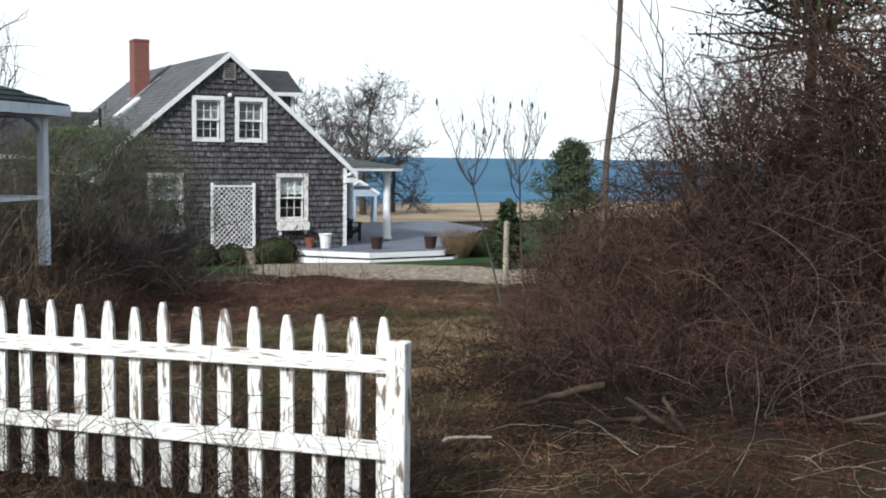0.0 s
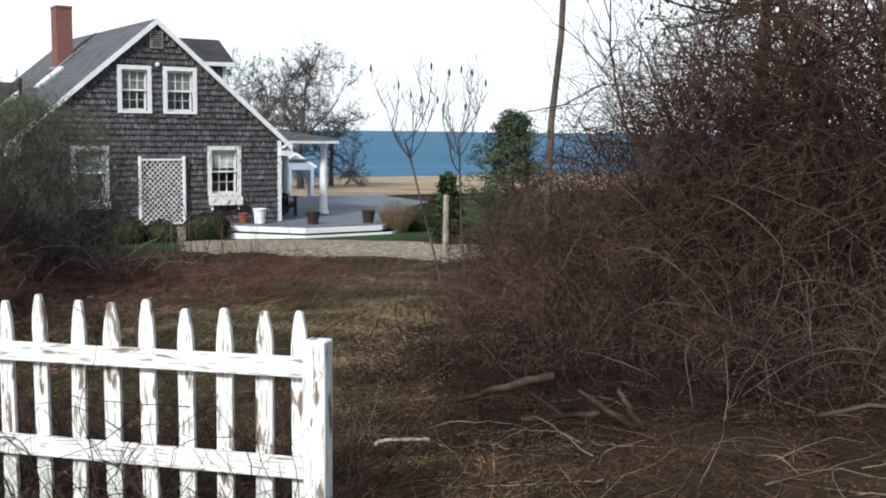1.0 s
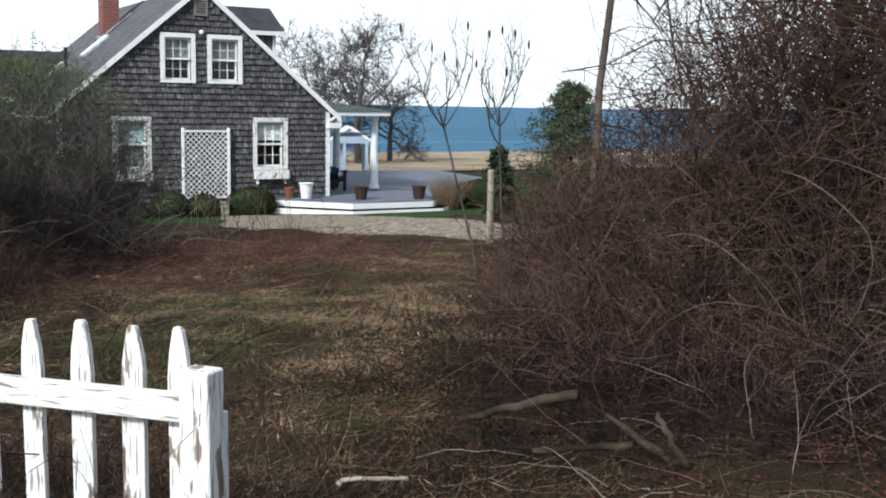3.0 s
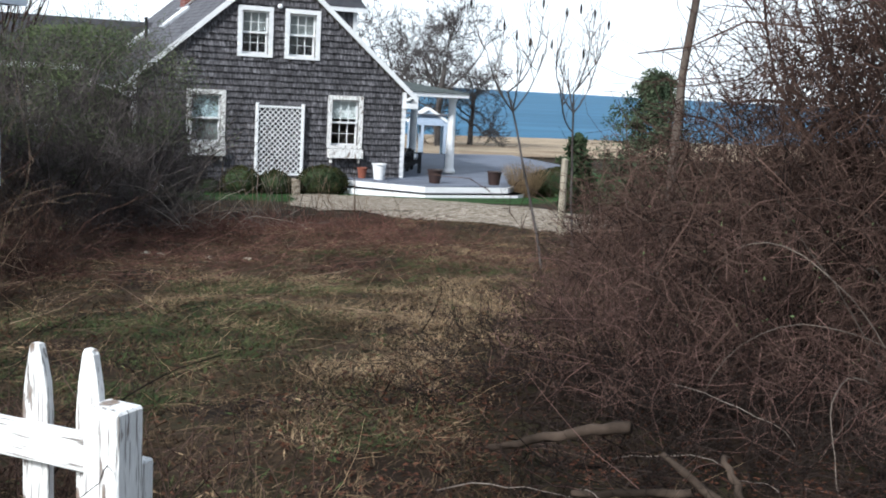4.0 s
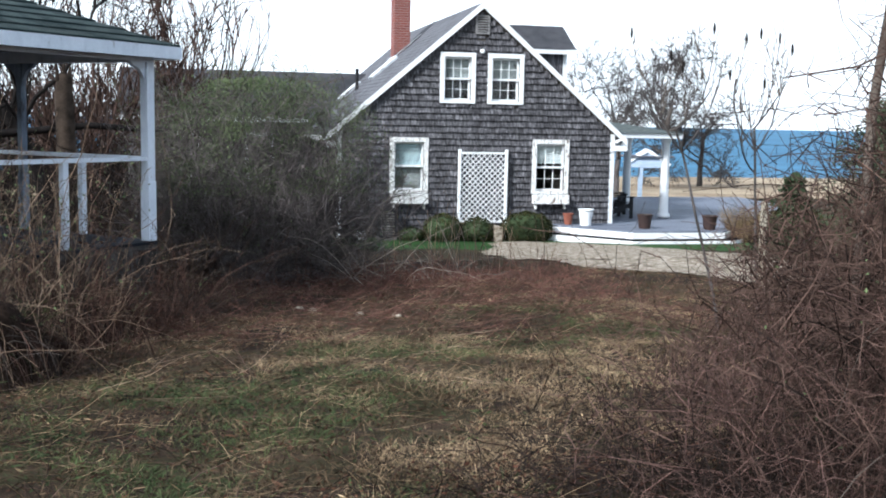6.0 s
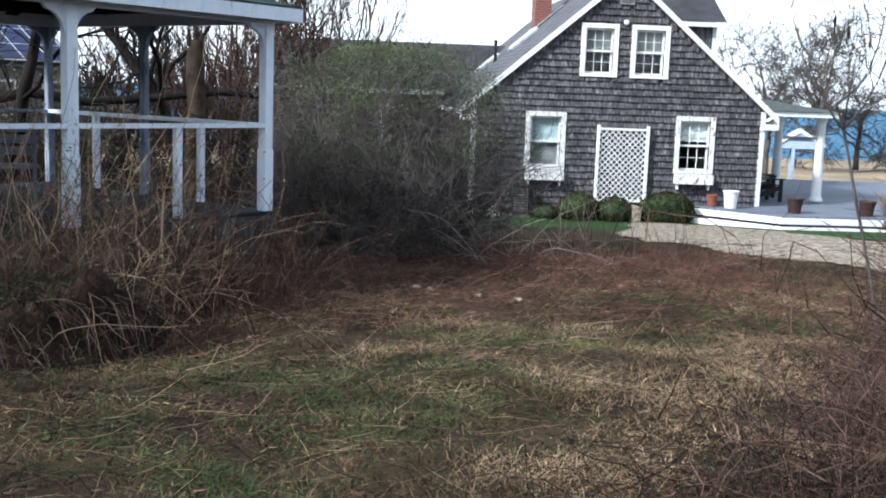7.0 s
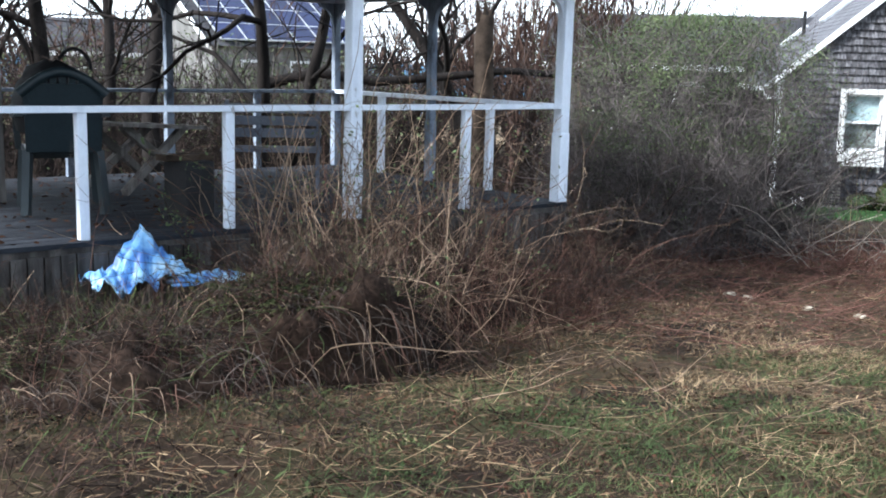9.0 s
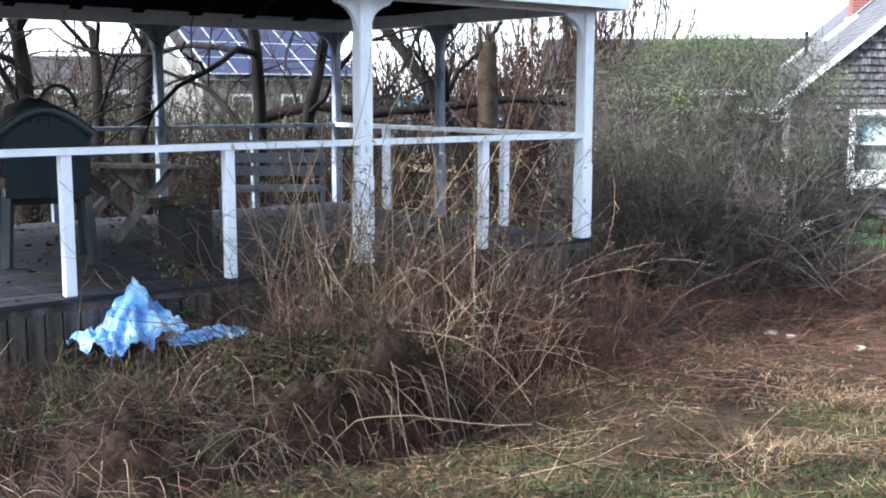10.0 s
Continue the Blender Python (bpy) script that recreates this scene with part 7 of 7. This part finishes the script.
# ---------------------------------------------------------------- in the pavilion
def resin_chair(m, label):
    """A moulded armchair with a slotted tall back."""
    ob = thing("garden_chair", m, label, "chair", "chairs in the pavilion")
    for sx in (-0.25, 0.25):
        part("leg", bar(bmesh.new(), (sx, -0.24, 0), (sx * 0.92, -0.2, 0.42), 0.05, 0.06), PLASTIC, ob)
        part("leg", bar(bmesh.new(), (sx, 0.27, 0), (sx * 0.88, 0.2, 0.42), 0.05, 0.06), PLASTIC, ob)
        part("arm", bar(bmesh.new(), (sx * 1.12, -0.24, 0.63), (sx * 1.08, 0.24, 0.66), 0.06, 0.03), PLASTIC, ob)
        part("arm_post", bar(bmesh.new(), (sx * 1.05, -0.22, 0.4), (sx * 1.12, -0.22, 0.63), 0.05, 0.04), PLASTIC, ob)
    part("seat", cube((-0.25, -0.26, 0.40), (0.25, 0.22, 0.43), 0.012), PLASTIC, ob)
    part("apron", cube((-0.24, -0.27, 0.33), (0.24, -0.25, 0.40)), PLASTIC, ob)
    for k in range(9):
        xx = -0.22 + 0.055 * k
        part("back_slat", bar(bmesh.new(), (xx * 0.9, 0.22, 0.42), (xx * 1.05, 0.32, 0.80 + 0.12 * math.cos(xx * 6)), 0.04, 0.018), PLASTIC, ob)
    back = bmesh.new()
    bar(back, (0, 0.238, 0.42), (0, 0.332, 0.86), 0.47, 0.012)
    part("back_panel", back, PLASTIC, ob)
    top = np.array([[(xx, 0.325, 0.80 + 0.14 * math.cos(xx * 6)) for xx in np.linspace(-0.27, 0.27, 11)]])
    part("back_top", tubes("back_top", top, np.full((1, 11), 0.035), 6), PLASTIC, ob, smooth=True)
    return ob


def gl(x, y, z, turn):
    return G @ pose(x, y, z, 0, 0, turn)


resin_chair(gl(-3.95, 1.45, GF + 0.004, 165) @ Matrix.Scale(1.14, 4), "dark green moulded garden chair facing away, stacked with a black bag")
resin_chair(gl(-4.6, 2.3, GF + 0.004, 20), "dark green moulded garden chair in the pavilion")
sack = lathe([(0.12, 0), (0.3, 0.06), (0.34, 0.25), (0.3, 0.45), (0.2, 0.58), (0.05, 0.64)], 14)
for v in sack.verts:
    v.co += Vector((random.uniform(-1, 1), random.uniform(-1, 1), random.uniform(-1, 1))) * 0.025
sack = part("black_bag", sack, BLACK, smooth=True)
sack.matrix_world = gl(-3.95, 1.62, GF + 0.56, 0) @ Matrix.Scale(0.9, 4)
tagged(sack, "full black bag sitting on the garden chair", "bag")
hp = np.array([[(0.20 + 0.15 * math.cos(a), 0, 0.56 + 0.2 * math.sin(a)) for a in np.linspace(0.1, 3.0, 12)]])
part("bag_handle", tubes("bag_handle", hp, np.full((1, 12), 0.017), 6), BLACK, sack, smooth=True)
bench = thing("slatted_bench", gl(-2.05, 1.55, GF + 0.003, -32) @ Matrix.Diagonal((0.58, 0.85, 1, 1)), "weathered grey slatted bench buried in dead vines", "bench")
for k in range(5):
    part("seat_slat", cube((-0.75, -0.25 + 0.1 * k, 0.40), (0.75, -0.16 + 0.1 * k, 0.425)), DECKW, bench)
for k in range(3):
    part("back_slat", cube((-0.75, 0.26, 0.50 + 0.11 * k), (0.75, 0.285, 0.58 + 0.11 * k)), DECKW, bench)
for x in (-0.7, 0.7):
    part("leg", cube((x - 0.03, -0.24, 0.0), (x + 0.03, -0.18, 0.4)), DECKW, bench)
    part("leg", cube((x - 0.03, 0.22, 0.0), (x + 0.03, 0.28, 0.83)), DECKW, bench)
tab = thing("folding_table", gl(-2.9, 2.5, GF, 25), "collapsed dark wooden table with crossed legs", "table")
part("tabletop", bar(bmesh.new(), (-0.55, 0, 0.62), (0.55, 0, 0.55), 0.7, 0.03), GREYW, tab)
for s in (-0.25, 0.25):
    part("leg", bar(bmesh.new(), (-0.45, s, 0.02), (0.4, s * 0.8, 0.56), 0.05, 0.07), GREYW, tab)
    part("leg", bar(bmesh.new(), (0.45, s, 0.02), (-0.4, s * 0.8, 0.6), 0.05, 0.07), GREYW, tab)
plank = part("plank", bar(bmesh.new(), (-0.22, 0, 0), (0.22, 0.03, -0.01), 0.12, 0.05), LOGW)
plank.matrix_world = gl(-3.25, 0.75, GF + 0.455, 10)
tagged(plank, "cut pale plank end on an added box", "plank")
# added box: holds the plank and puts dark where only shade is
crate = part("crate", cube((-0.13, -0.15, 0), (0.13, 0.15, 0.42), 0.01), BLACK)
crate.matrix_world = gl(-3.22, 0.75, GF + 0.004, 10)
tagged(crate, "added dark box under the plank, where there is only shade", "crate")


def crumple(name, m, w, d, h, seed, label, peaky=3.2):
    """A crumpled sheet of plastic."""
    bm = bmesh.new()
    bmesh.ops.create_grid(bm, x_segments=40, y_segments=32, size=0.5)
    for v in bm.verts:
        x, y = v.co.x, v.co.y
        far = math.hypot(x - 0.12, y)
        peak = math.exp(-(far * peaky) ** 1.3)
        fold = math.sin(9 * math.atan2(y, x - 0.12) + seed) * 0.5 + noise.noise(Vector((x * 6 + seed, y * 6, 0)))
        v.co = Vector((x * w + 0.06 * w * noise.noise(Vector((x * 9, y * 9, seed))), y * d, h * (peak + 0.16 * fold * min(1, far * 4)) + 0.17 * h * noise.noise(Vector((x * 15, y * 15 + seed, 2))) + 0.07 * h * noise.noise(Vector((x * 40, y * 40, seed)))))
    bmesh.ops.solidify(bm, geom=bm.faces[:], thickness=0.004)
    ob = part(name, bm, TARP, smooth=True)
    ob.matrix_world = m
    return tagged(ob, label, "plastic sheet")


crumple("plastic_sheet", gl(-4.06, -0.2, 0.03, 20), 0.58, 0.46, 0.37, 3, "crumpled pale blue plastic sheet hanging from the deck edge")
crumple("plastic_scrap", gl(-3.66, -0.42, -0.02, -10), 0.5, 0.2, 0.12, 5, "flat scrap of blue plastic in the weeds", 1.2)
n = 1500
xy = from_gazebo(rng.uniform(-5, 0.0, n), rng.uniform(0.0, 3.6, n))
c = np.column_stack([xy, GF + rng.uniform(0.004, 0.02, n)])
stuff("deck_litter", cards("deck_litter", c, rng.uniform(0.012, 0.035, n), rng, 0.85), LITTER, "dead leaves strewn over the pavilion floor", "leaf litter")

# white scraps on the ground
for x, y in ((5.03, 13.76), (4.46, 14.28), (4.6, 14.2), (5.35, 13.4)):
    sc = lathe([(0.01, 0), (0.05, 0.01), (0.045, 0.03), (0.01, 0.04)], 7)
    for v in sc.verts:
        v.co += Vector((random.uniform(-1, 1), random.uniform(-1, 1), 0)) * 0.015
    sc = part("pale_scrap", sc, STAKEW)
    sc.location = (x, y, float(ground_z(x, y)) + 0.005)
    tagged(sc, "small pale scrap lying on the grass", "scrap")

# ---------------------------------------------------------------- neighbour's house with solar panels
nb = thing("neighbour_house", pose(-11.2, 48.3, -1.55, 0, 0, 43), "far grey house with blue solar panels on its roof", "house")
part("wall", cube((-3.4, -2.2, 0), (3.2, 5, 3.55)), FARWALL, nb)
nr = bmesh.new()
v = [nr.verts.new(p) for p in ((-3.7, -2.5, 3.5), (3.5, -2.5, 3.5), (3.5, 1.4, 5.6), (-3.7, 1.4, 5.6))]
nr.faces.new(v)
v2 = [nr.verts.new(p) for p in ((-3.7, 5.3, 3.5), (3.5, 5.3, 3.5), (3.5, 1.41, 5.6), (-3.7, 1.41, 5.6))]
nr.faces.new(v2[::-1])
bmesh.ops.solidify(nr, geom=nr.faces[:], thickness=0.12)
part("roof", nr, ASPHALT, nb)
part("gable", prism([(-2.2, 3.5), (5.0, 3.5), (1.4, 5.5)], 0.12, "x"), FARWALL, nb).location = (-3.45, 0, 0)
part("rake", bar(bmesh.new(), (-3.72, -2.5, 3.5), (-3.72, 1.4, 5.6), 0.05, 0.2), WHITE, nb)
ns = math.atan(2.1 / 3.9)
for i in range(6):
    for j in range(3):
        pn = part("solar_panel", cube((0, 0, 0), (1.0, 1.3, 0.04)), SOLAR, nb)
        pn.matrix_local = Matrix.Translation((-3.1 + 1.05 * i, -2.3 + math.cos(ns) * 1.35 * j, 3.74 + math.sin(ns) * 1.35 * j)) @ Matrix.Rotation(ns, 4, "X")
for i in range(7):
    rail = part("panel_rail", cube((-0.02, 0, 0), (0.02, 4.0, 0.06)), METALW, nb)
    rail.matrix_local = Matrix.Translation((-3.125 + 1.05 * i, -2.3, 3.74)) @ Matrix.Rotation(ns, 4, "X")
for j in range(4):
    rail = part("panel_rail", cube((-3.1, 1.35 * j - 0.045, 0), (3.2, 1.35 * j - 0.01, 0.055)), METALW, nb)
    rail.matrix_local = Matrix.Translation((0, -2.3, 3.74)) @ Matrix.Rotation(ns, 4, "X")
for x in (-2.3, -0.2, 1.8):
    w = part("window", cube((x, -2.26, 1.6), (x + 0.9, -2.205, 3.0)), WHITE, nb)
    part("pane", cube((x + 0.1, -2.27, 1.7), (x + 0.8, -2.262, 2.9)), INSIDE, w)

far = thing("far_house", pose(-20.5, 57.5, -1.6, 0, 0, 20), "pale far house with a low grey roof among the trees", "house")
part("wall", cube((-5.0, -2.4, 0), (5.0, 3.0, 3.3)), FARWALL, far)
for s in (-1, 1):
    slope = bmesh.new()
    slope.faces.new([slope.verts.new(p) for p in ((-5.4, 0.3 + s * 3.1, 3.2), (5.4, 0.3 + s * 3.1, 3.2), (5.4, 0.3, 4.9), (-5.4, 0.3, 4.9))])
    bmesh.ops.solidify(slope, geom=slope.faces[:], thickness=0.12)
    part("roof_slope", slope, ASPHALT, far)
part("fascia", cube((-5.4, -2.9, 3.0), (5.4, -2.82, 3.22)), WHITE, far, "white fascia board")
for x in (-3.5, -0.5, 2.5):
    w = part("window", cube((x, -2.46, 1.2), (x + 1.0, -2.405, 2.5)), WHITE, far)
    part("pane", cube((x + 0.1, -2.47, 1.3), (x + 0.9, -2.463, 2.4)), INSIDE, w)

# ---------------------------------------------------------------- single shingles of the gable
widths = {}
for x, z, w, out, _ in near_rows:
    key = round(w, 3)
    if key not in widths:
        bm = bmesh.new()
        shingle_mesh(bm, 0, 0, w, 0.003, course_h)
        bmesh.ops.translate(bm, verts=bm.verts[:], vec=(0, -HY0, 0))
        widths[key] = mesh_of(bm, "shingle")
    part("shingle", widths[key], SHINGLE, house).location = (x, HY0 - out * 0.5 - 0.001, z)
